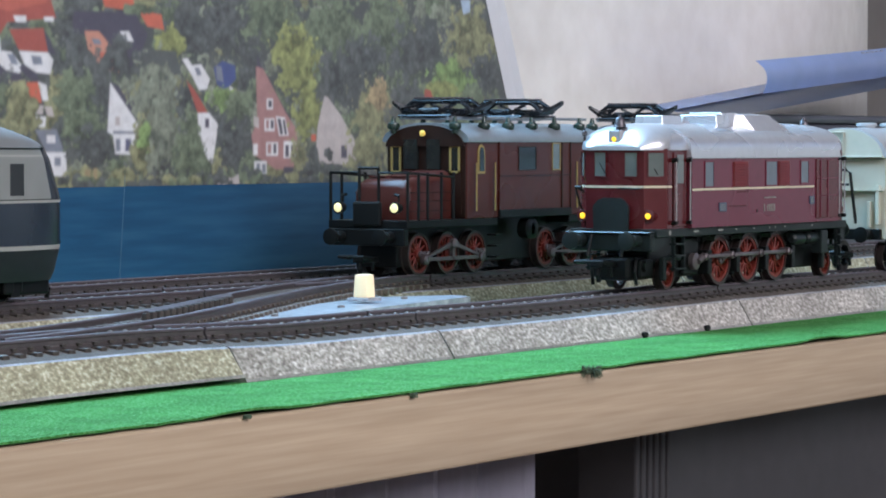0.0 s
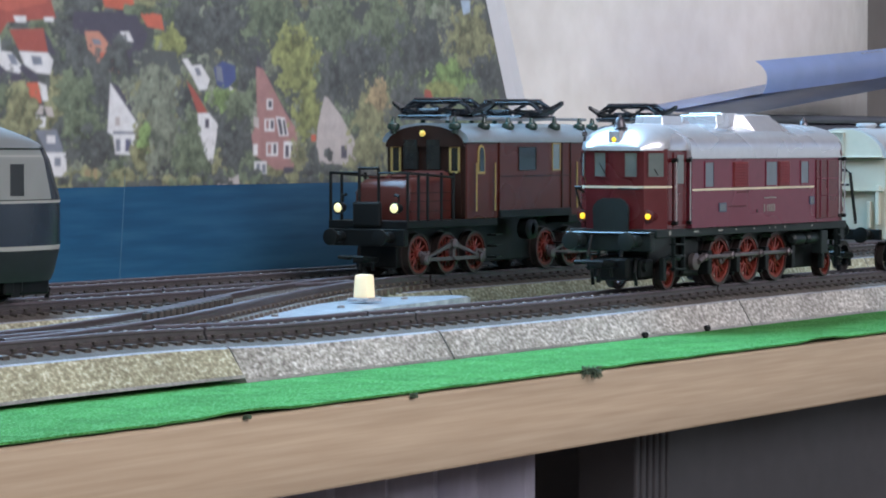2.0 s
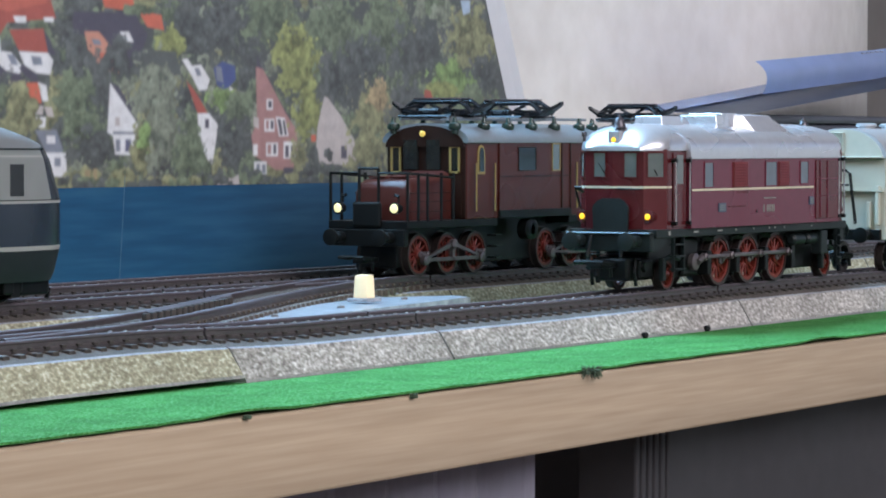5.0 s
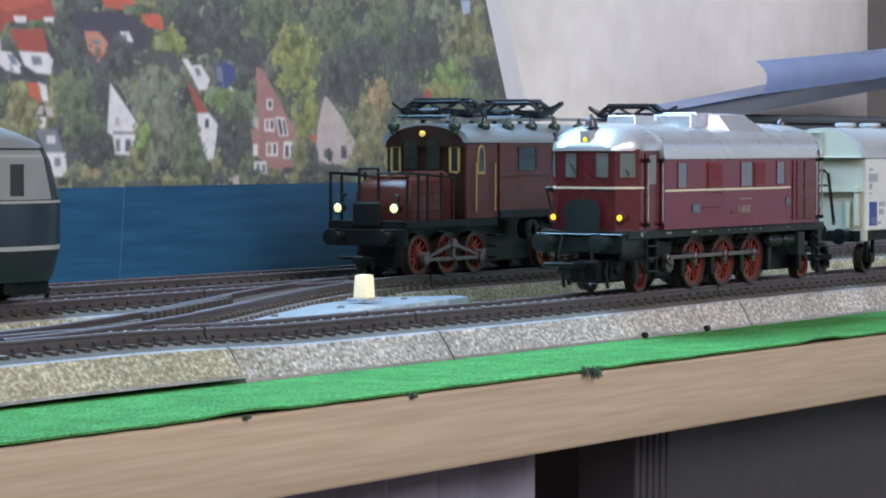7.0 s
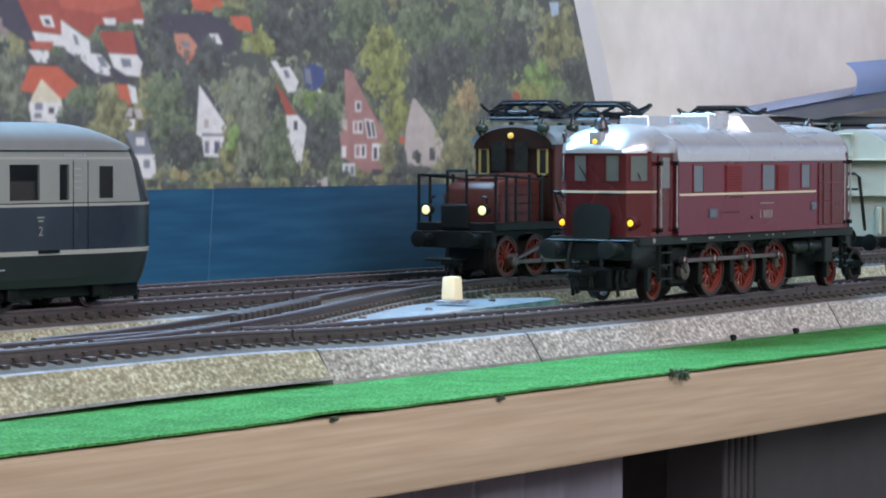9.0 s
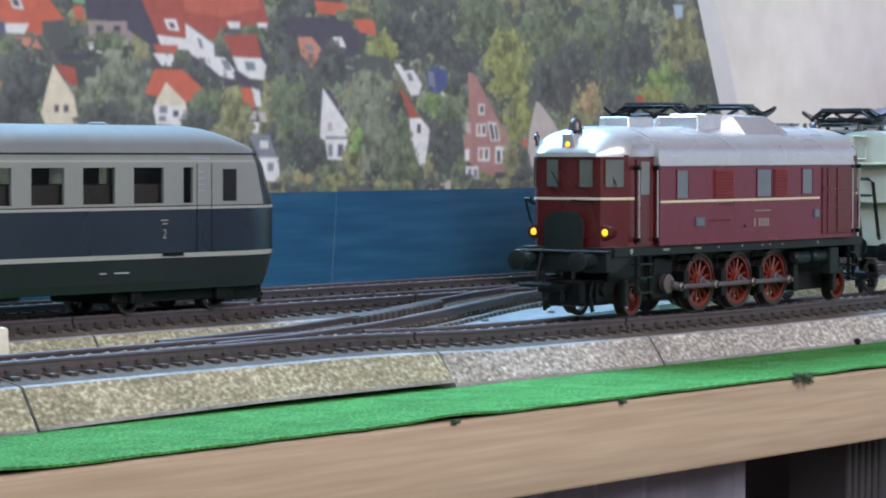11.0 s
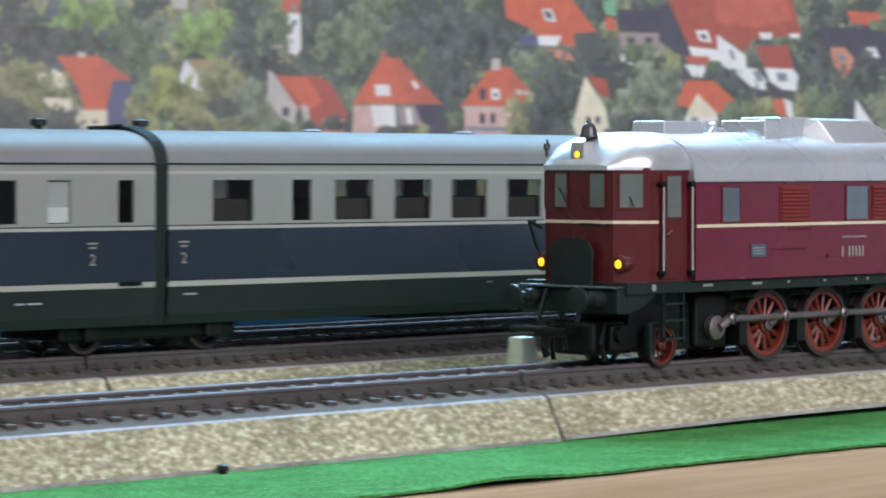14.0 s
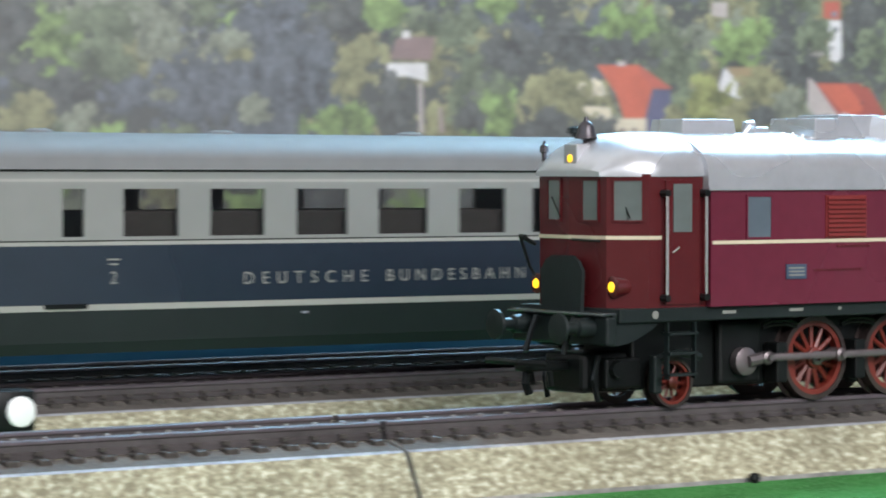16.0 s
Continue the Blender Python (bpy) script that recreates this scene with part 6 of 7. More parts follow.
def wagon():
    t = thing("refrigerator_wagon", "cream and white model refrigerator wagon with silver roof", "wagon")
    L, H = 0.122, 0.0165
    secs = [[(u, -H, 0.0158), (u, -H, 0.0425), (u, H, 0.0425), (u, H, 0.0158)] for u in (0, L)]
    part("body", loft(BM(), secs, closed=True), M_WAGON, t)
    for s in (-1, 1):
        sd = part("side_wall", box(BM(), 0.0006, L - 0.0006, min(s * H, s * (H + 0.0004)), max(s * H, s * (H + 0.0004)), 0.0162, 0.0420), M_WAGON_SIDE, t)
        y = s * (H + 0.0004)
        for u0, u1, z0, z1, m in ((0.0040, 0.0105, 0.0175, 0.0262, M_LABEL_BLUE), (0.0055, 0.0098, 0.0178, 0.0205, M_LABEL_GREY), (0.0035, 0.0110, 0.0335, 0.0365, M_LABEL_GREY), (0.0040, 0.0070, 0.0375, 0.0385, M_LABEL_GREY),
                                 (0.0040, 0.0062, 0.0308, 0.0330, M_LABEL_GREY), (0.0040, 0.0062, 0.0290, 0.0296, M_LABEL_GREY), (0.0130, 0.0175, 0.0245, 0.0262, M_LABEL_GREY), (0.0130, 0.0165, 0.0215, 0.0235, M_LABEL_GREY), (0.0115, 0.0145, 0.0180, 0.0190, M_LABEL_GREY)):
            part("inscription", box(BM(), u0, u1, min(y, y + s * 0.0002), max(y, y + s * 0.0002), z0, z1), m, sd)
        for u in (0.030, 0.052, 0.070, 0.092):
            part("door_post", box(BM(), u, u + 0.0012, min(y, y + s * 0.0007), max(y, y + s * 0.0007), 0.0162, 0.0420), M_WAGON_SIDE, sd)
    secs = [[(u, y, z) for y, z in arch(H + 0.0010, 0.0422, 0.0532, 18, 2.0)] for u in (-0.0012, L + 0.0012)]
    roof = part("roof", loft(BM(), secs, closed=True), M_WAGON_ROOF, t, smooth=True)
    secs = [[(u, y * 0.97, z - 0.0005) for y, z in arch(H, 0.0425, 0.0532, 18, 2.0)] for u in (-0.0016, -0.0010)]
    part("gable", loft(BM(), secs, closed=True), M_WAGON, roof)
    part("end_ledge", box(BM(), -0.0026, -0.0002, -0.0165, 0.0165, 0.0421, 0.0428, 0.0002), M_WAGON, t)
    for u in (0.020, 0.042, 0.078, 0.100):
        b = lathe(BM(), (u, 0, 0.0525), (0, 0, 1), [(0, 0.0032), (0.0012, 0.0032), (0.0014, 0.0040), (0.0022, 0.0040), (0.0026, 0.0030)], 18)
        part("ventilator", b, M_WAGON_ROOF, roof, smooth=True)
    # end hatch frame and posts
    b = BM()
    tube(b, ((-0.0022, 0.0040, 0.0440), (-0.0022, 0.0040, 0.0515), (-0.0022, -0.0005, 0.0515), (-0.0022, -0.0005, 0.0440), (-0.0022, 0.0040, 0.0440)), 0.0004, 6)
    part("end_hatch", b, M_WAGON, t)
    for y, z0, z1 in ((-0.0105, 0.0165, 0.0260), (-0.0140, 0.0175, 0.0320), (0.0130, 0.0165, 0.0400)):
        part("end_post", box(BM(), -0.0016, 0.0002, y - 0.0008, y + 0.0008, z0, z1, 0.0003), M_WAGON, t)
    part("end_beam", box(BM(), -0.0018, 0.0002, -0.0160, 0.0160, 0.0298, 0.0303), M_WAGON, t)
    for y0 in (0.0020, -0.0045):
        b = tube(BM(), ((-0.0010, y0 + 0.006, 0.0375), (-0.0040, y0 + 0.002, 0.0376), (-0.0046, y0, 0.0365), (-0.0046, y0 - 0.0008, 0.0300), (-0.0046, y0 - 0.0022, 0.0190), (-0.0020, y0 - 0.001, 0.0182)), 0.0006, 6)
        part("hand_rail", b, M_BLACK, t, "bent black hand rail")
    b = tube(BM(), ((-0.0046, 0.0070, 0.0322), (-0.0046, -0.0040, 0.0322)), 0.0005, 6)
    part("hand_rail", b, M_BLACK, t)
    part("underframe", box(BM(), 0.000, L, -0.0135, 0.0135, 0.0120, 0.0158, 0.0004), M_BLACK, t)
    part("end_sill", box(BM(), -0.0010, 0.0015, -0.0150, 0.0150, 0.0118, 0.0158, 0.0003), M_BLACK, t)
    part("step", box(BM(), 0.0000, 0.0022, -0.0172, -0.0150, 0.0120, 0.0162, 0.0003), M_WAGON, t)
    for s in (-1, 1):
        for u in (0.0165, L - 0.0165):
            wheel(t, u, s * 0.0092, 0.0052, 0.0052, 8, "wagon_wheel", M_BLACK, s, weight=False)
            b = BM()
            for d in (-0.0035, 0.0025):
                box(b, u + d, u + d + 0.001, min(s * 0.0108, s * 0.0120), max(s * 0.0108, s * 0.0120), 0.004, 0.0125)
            box(b, u - 0.0018, u + 0.0018, min(s * 0.0108, s * 0.0128), max(s * 0.0108, s * 0.0128), 0.0038, 0.0070, 0.0004)
            part("axle_box", b, M_BLACK, t)
        buffer(t, 0.0, s * 0.0101, 0.0138, -1, M_BLACK)
        buffer(t, L, s * 0.0101, 0.0138, 1, M_BLACK)
    bogie_coupling(t, 0.004, -1)
    return t


def pantograph(parent, u, z):
    """A folded pantograph: square base, crossed arms, two pans whose ends droop, and long upturned horns."""
    b = BM()
    for s in (-1, 1):
        tube(b, ((u - 0.0125, s * 0.0098, z), (u + 0.0125, s * 0.0098, z)), 0.0006, 6)
        tube(b, ((u + s * 0.0125, -0.0110, z), (u + s * 0.0125, 0.0110, z)), 0.0006, 6)
    base = part("pantograph", b, M_PANTO, parent, "folded dark pantograph", smooth=True)
    for s in (-1, 1):
        for d in (-1, 1):
            a = tube(BM(), ((u - d * 0.009, s * 0.0098, z + 0.0008), (u + d * 0.0135, s * 0.0088, z + 0.0026), (u + d * 0.003, s * 0.0070, z + 0.0044)), 0.0006, 6)
            part("arm", a, M_PANTO, base)
    for d in (-1, 1):
        c = u + d * 0.0042
        b = tube(BM(), ((c, -0.0148, z + 0.0012), (c, -0.0128, z + 0.0034), (c, -0.0098, z + 0.0054), (c, 0.0098, z + 0.0054), (c, 0.0128, z + 0.0034), (c, 0.0148, z + 0.0012)), 0.0009, 8)
        part("collector", b, M_PANTO, base)
        part("contact_strip", box(BM(), c - 0.0010, c + 0.0010, -0.0095, 0.0095, z + 0.0063, z + 0.0068), M_ROD, base)
    for s in (-1, 1):
        b = BM()
        secs = []
        for y, zz, w in ((0.0095, 0.0010, 0.0046), (0.0130, 0.0012, 0.0044), (0.0165, 0.0026, 0.0030), (0.0200, 0.0044, 0.0016), (0.0212, 0.0052, 0.0012)):
            secs.append([(u - w, s * y, z + zz - 0.0006), (u + w, s * y, z + zz - 0.0006), (u + w, s * y, z + zz + 0.0006), (u - w, s * y, z + zz + 0.0006)])
        part("horn", loft(b, secs, closed=True), M_PANTO, base, "flat upturned horn")
    b = BM()
    for k in range(-2, 3):
        tube(b, ((u - 0.0042, k * 0.0044, z + 0.0054), (u + 0.0042, k * 0.0044, z + 0.0054)), 0.0004, 5)
    for d in (-0.009, 0.009):
        lathe(b, (u + d, -0.004, z + 0.0014), (0, 1, 0), [(0, 0.0015), (0.008, 0.0015)], 10)
    for k in (-0.003, 0.003):
        tube(b, ((u - 0.012, k, z + 0.0016), (u + 0.012, k, z + 0.0024)), 0.0007, 6)
    part("spring_gear", b, M_PANTO, base)
    return base


def electric(m, label, group="", second=True, lit=True):
    t = thing("electric_locomotive", label, "locomotive", m, group)
    H, C = 0.0174, 0.0168
    part("body", loft(BM(), [[(u, -H, 0.0222), (u, -H, 0.0470), (u, H, 0.0470), (u, H, 0.0222)] for u in (-0.0262, 0.0262)], closed=True), M_BROWN, t)
    part("body_sill", box(BM(), -0.0262, 0.0262, -H - 0.0003, H + 0.0003, 0.0195, 0.0224, 0.0002), M_BLACK, t)
    roof_secs = []
    for u in [-0.0492 + 0.0984 * i / 10 for i in range(11)]:
        roof_secs.append([(u, -0.0180, 0.0468)] + [(u, y, z) for y, z in arch(0.0182, 0.0474, 0.0538, 16, 2.0)] + [(u, 0.0180, 0.0468)])
    roof = part("roof", loft(BM(), roof_secs, closed=True), M_GREY_ROOF, t, smooth=True)
    for s in (-1, 1):
        y = s * H
        pane(t, -0.0128, -0.0005, 0.0368, 0.0450, y, M_PANE_DARK, M_BROWN_TRIM_SHADE)
        pane(t, 0.0120, 0.0172, 0.0368, 0.0462, y, M_PANE, M_BRASS)
        part("waist_line", box(BM(), -0.0260, 0.0260, min(y, y + s * 0.0003), max(y, y + s * 0.0003), 0.0344, 0.0348), M_BROWN_TRIM_SHADE, t)
        for u in (0.0186, 0.0250):
            part("panel_strip", box(BM(), u, u + 0.0006, min(y, y + s * 0.0004), max(y, y + s * 0.0004), 0.0225, 0.0468), M_BROWN_TRIM_SHADE, t)
    for e in (-1, 1):
        def U(u):
            return -e * u
        lo, hi = sorted((U(-0.0482), U(-0.0262)))
        cab = part("cab", box(BM(), lo, hi, -C, C, 0.0195, 0.0472, 0.0004), M_BROWN, t)
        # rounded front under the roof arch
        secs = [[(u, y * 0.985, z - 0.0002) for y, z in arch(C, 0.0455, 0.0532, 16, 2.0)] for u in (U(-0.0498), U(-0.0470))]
        part("front_gable", loft(BM(), secs, closed=True), M_BROWN_TRIM_SHADE, cab)
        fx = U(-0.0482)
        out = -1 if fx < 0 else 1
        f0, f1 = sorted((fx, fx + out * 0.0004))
        # shade of the cab front put into a darker brown, gable and doors too
        part("front_panel", box(BM(), f0, f1, -C + 0.0004, C - 0.0004, 0.0200, 0.0470), M_BROWN_TRIM_SHADE, cab)
        for y0, y1 in ((-0.0064, -0.0010), (0.0030, 0.0088)):
            w0, w1 = sorted((fx + out * 0.0004, fx + out * 0.0018))
            part("front_window", box(BM(), w0, w1, y0, y1, 0.0372, 0.0478), M_PANE_DARK, cab)
        for s in (-1, 1):
            y0, y1 = sorted((s * 0.0098, s * 0.0150))
            w0, w1 = sorted((fx + out * 0.0004, fx + out * 0.0009))
            dr = part("front_door", box(BM(), w0, w1, y0, y1, 0.0212, 0.0466), M_BROWN_TRIM_SHADE, cab)
            w0, w1 = sorted((fx + out * 0.0009, fx + out * 0.0013))
            b = BM()
            for a0, a1, z0, z1 in ((y0 + 0.0004, y0 + 0.0012, 0.0358, 0.0458), (y1 - 0.0012, y1 - 0.0004, 0.0358, 0.0458), (y0 + 0.0004, y1 - 0.0004, 0.0358, 0.0366), (y0 + 0.0004, y1 - 0.0004, 0.0450, 0.0458)):
                box(b, w0, w1, a0, a1, z0, z1)
            part("window_frame", b, M_BRASS, dr, "yellow window frame")
            p0, p1 = sorted((fx + out * 0.0009, fx + out * 0.0010))
            part("pane", box(BM(), p0, p1, y0 + 0.0012, y1 - 0.0012, 0.0366, 0.0450), M_PANE_DARK, dr)
            # side door with arched yellow frame and handrails
            ys = s * C
            b = BM()
            uc = U(-0.0385)
            pts_o = [(uc - 0.0024, 0.0355), (uc + 0.0024, 0.0355), (uc + 0.0024, 0.0435), (uc + 0.0014, 0.0455), (uc, 0.0461), (uc - 0.0014, 0.0455), (uc - 0.0024, 0.0435)]
            prism(b, pts_o, min(ys, ys + s * 0.0004), max(ys, ys + s * 0.0004))
            fr = part("door_window_frame", b, M_BRASS, cab, "arched yellow window frame")
            b = BM()
            prism(b, [(uc + (x - uc) * 0.66, 0.0405 + (z - 0.0405) * 0.82) for x, z in pts_o], min(ys + s * 0.0004, ys + s * 0.0006), max(ys + s * 0.0004, ys + s * 0.0006))
            part("pane", b, M_PANE_DARK, fr)
            for uu in (-0.0430, -0.0300):
                b = tube(BM(), ((U(uu), ys + s * 0.0010, 0.0222), (U(uu), ys + s * 0.0010, 0.0395)), 0.0003, 6)
                part("handrail", b, M_BRASS, cab, "thin brass handrail")
        # bonnet
        secs = []
        for u, h, top in ((-0.0780, 0.0106, 0.0306), (-0.0772, 0.0112, 0.0322), (-0.0752, 0.0114, 0.0337), (-0.0715, 0.0115, 0.0345), (-0.0640, 0.0115, 0.0346), (-0.0635, 0.0115, 0.0348), (-0.0505, 0.0115, 0.0368)):
            secs.append([(U(u), -h, 0.0196), (U(u), -h, top - 0.0030), (U(u), -h + 0.0010, top - 0.0010), (U(u), -h + 0.0030, top), (U(u), h - 0.0030, top), (U(u), h - 0.0010, top - 0.0010), (U(u), h, top - 0.0030), (U(u), h, 0.0196)])
        bon = part("bonnet", loft(BM(), secs, closed=True), M_BROWN, t, smooth=True)
        for y0, y1 in ((-0.0080, -0.0010), (0.0010, 0.0080)):
            lo, hi = sorted((U(-0.0740), U(-0.0650)))
            part("bonnet_hatch", box(BM(), lo, hi, y0, y1, 0.0343, 0.0350, 0.0002), M_BROWN, bon)
        for z in (0.0225, 0.0260, 0.0290):
            lo, hi = sorted((U(-0.0770), U(-0.0510)))
            part("bonnet_seam", box(BM(), lo, hi, -0.01175, 0.01175, z, z + 0.0003), M_BROWN_TRIM_SHADE, bon)
        # platform, railing
        lo, hi = sorted((U(-0.0868), U(-0.0262)))
        part("platform", box(BM(), lo, hi, -0.0165, 0.0165, 0.0168, 0.0196, 0.0003), M_BLACK, t)
        posts = [(-0.0860, -0.0160), (-0.0860, -0.0040), (-0.0860, 0.0040), (-0.0860, 0.0160), (-0.0790, -0.0160), (-0.0730, -0.0160), (-0.0640, -0.0160), (-0.0560, -0.0160), (-0.0790, 0.0160), (-0.0640, 0.0160)]
        for u, y in posts:
            tall = 0.0378 if abs(y) < 0.01 else 0.0362
            b = tube(BM(), ((U(u), y, 0.0190), (U(u), y, tall)), 0.00055, 6)
            part("railing_post", b, M_BLACK, t)
        b = tube(BM(), ((U(-0.0860), -0.0040, 0.0378), (U(-0.0860), 0.0040, 0.0378)), 0.0006, 6)
        for s in (-1, 1):
            tube(b, ((U(-0.0860), s * 0.0040, 0.0362), (U(-0.0860), s * 0.0160, 0.0362), (U(-0.0560), s * 0.0160, 0.0345)), 0.0005, 6)
        part("railing", b, M_BLACK, t)
        lo, hi = sorted((U(-0.0880), U(-0.0862)))
        part("gangway_plate", box(BM(), lo, hi, -0.0058, 0.0058, 0.0175, 0.0262, 0.0008), M_BLACK, t)
        lo, hi = sorted((U(-0.0880), U(-0.0850)))
        part("buffer_beam", box(BM(), lo, hi, -0.0158, 0.0158, 0.0108, 0.0168, 0.0004), M_BLACK, t)
        for s in (-1, 1):
            buffer(t, U(-0.0875), s * 0.0101, 0.0140, out, M_BLACK)
            b = lathe(BM(), (U(-0.0845), s * 0.0117, 0.0240), (out, 0, 0), [(0, 0.0014), (0.0022, 0.0021), (0.0034, 0.0022), (0.0036, 0.0018)], 18)
            hl = part("headlight", b, M_BLACK, t, smooth=True)
            b = lathe(BM(), (U(-0.0845) + out * 0.0035, s * 0.0117, 0.0240), (out, 0, 0), [(0, 0.0017), (0.0004, 0.0014), (0.0006, 0.0005)], 16)
            part("lens", b, M_LAMP_W if e == -1 and lit else M_PANE_DARK, hl, "glowing warm white lens" if e == -1 else "", smooth=True)
            b = tube(BM(), ((U(-0.0850), s * 0.0117, 0.0262), (U(-0.0850), s * 0.0117, 0.0282), (U(-0.0850), s * 0.0100, 0.0286)), 0.0006, 6)
            part("lamp_bracket", b, M_BLACK, t)
            part("air_tank", lathe(BM(), (U(-0.0010), s * 0.0120, 0.0150), (0, s, 0), [(0, 0.0038), (0.0036, 0.0038), (0.0042, 0.0026)], 20), M_BLACK, t, smooth=True)
        b = lathe(BM(), (fx + out * 0.0014, 0.0005, 0.0500), (out, 0, 0), [(0, 0.0010), (0.0010, 0.0011), (0.0012, 0.0007)], 14)
        part("top_lamp", b, M_LAMP_DIM if e == -1 and lit else M_PANE_DARK, t, "small glowing yellow lamp" if e == -1 else "", smooth=True)
        bogie_coupling(t, U(-0.0830), out)
        # bogie with three driven wheels and a triangular rod
        lo, hi = sorted((U(-0.0800), U(-0.0230)))
        part("bogie_frame", box(BM(), lo, hi, -0.0078, 0.0078, 0.0030, 0.0168, 0.0006), M_BLACK, t)
        for s in (-1, 1):
            us = (-0.0700, -0.0510, -0.0320) if e == -1 else (-0.0570, -0.0380, -0.0190)
            for k, u in enumerate(us):
                wheel(t, U(u), s * 0.0094, 0.0075, 0.0075, 12, "driving_wheel", M_WHEEL, s, k != 1, False)
            p0, p1 = sorted((s * 0.0122, s * 0.0132))
            uu = sorted((U(us[0]), U(us[2])))
            mid = (uu[0] + uu[1]) / 2
            b = BM()
            lowz, top = 0.0050, 0.0118
            prism(b, [(uu[0], lowz), (uu[1], lowz), (uu[1], lowz + 0.0013), (uu[0], lowz + 0.0013)], p0, p1)
            prism(b, [(uu[0], lowz + 0.0006), (uu[0] + 0.0010, lowz + 0.0016), (mid, top), (mid, top - 0.0016)], p0, p1)
            prism(b, [(uu[1], lowz + 0.0006), (uu[1] - 0.0010, lowz + 0.0016), (mid, top), (mid, top - 0.0016)], p0, p1)
            prism(b, [(mid - 0.0008, lowz), (mid + 0.0008, lowz), (mid + 0.0008, top), (mid - 0.0008, top)], p0, p1)
            for cx, cz in ((uu[0], lowz + 0.0006), (uu[1], lowz + 0.0006), (mid, top - 0.0010)):
                lathe(b, (cx, min(p0, p1) if s > 0 else max(p0, p1), cz), (0, s, 0), [(0, 0.0018), (0.0016, 0.0018), (0.0020, 0.0010)], 14)
            part("triangular_rod", b, M_ROD, t, "grey steel triangular coupling rod")
            st = BM()
            for z in (0.0050, 0.0090, 0.0130):
                lo, hi = sorted((U(-0.0262), U(-0.0215)))
                box(st, lo, hi, min(s * 0.0120, s * 0.0160), max(s * 0.0120, s * 0.0160), z, z + 0.0006)
            part("steps", st, M_BLACK, t)
    # roof conductors, insulators and pantographs
    for s in (-1, 1):
        b = tube(BM(), ((-0.0500, s * 0.0100, 0.0555), (0.0500, s * 0.0100, 0.0555)), 0.0006, 6)
        part("roof_bar", b, M_GREY_ROOF, roof)
        for u in (-0.0500, -0.0300, -0.0130, 0.0040, 0.0210, 0.0400, 0.0500):
            b = lathe(BM(), (u, s * 0.0130, 0.0500), (0, 0, 1), [(0, 0.0012), (0.0012, 0.0012), (0.0016, 0.0021), (0.0026, 0.0024), (0.0036, 0.0021), (0.0041, 0.0010), (0.0060, 0.0006)], 14)
            part("insulator", b, M_INSUL, roof, "dark green glossy insulator", smooth=True)
    part("mid_chassis", box(BM(), -0.0240, 0.0240, -0.0078, 0.0078, 0.0035, 0.0196, 0.0005), M_BLACK, t)
    pantograph(t, -0.0370, 0.0562)
    if second:
        pantograph(t, 0.0125, 0.0562)
    return t


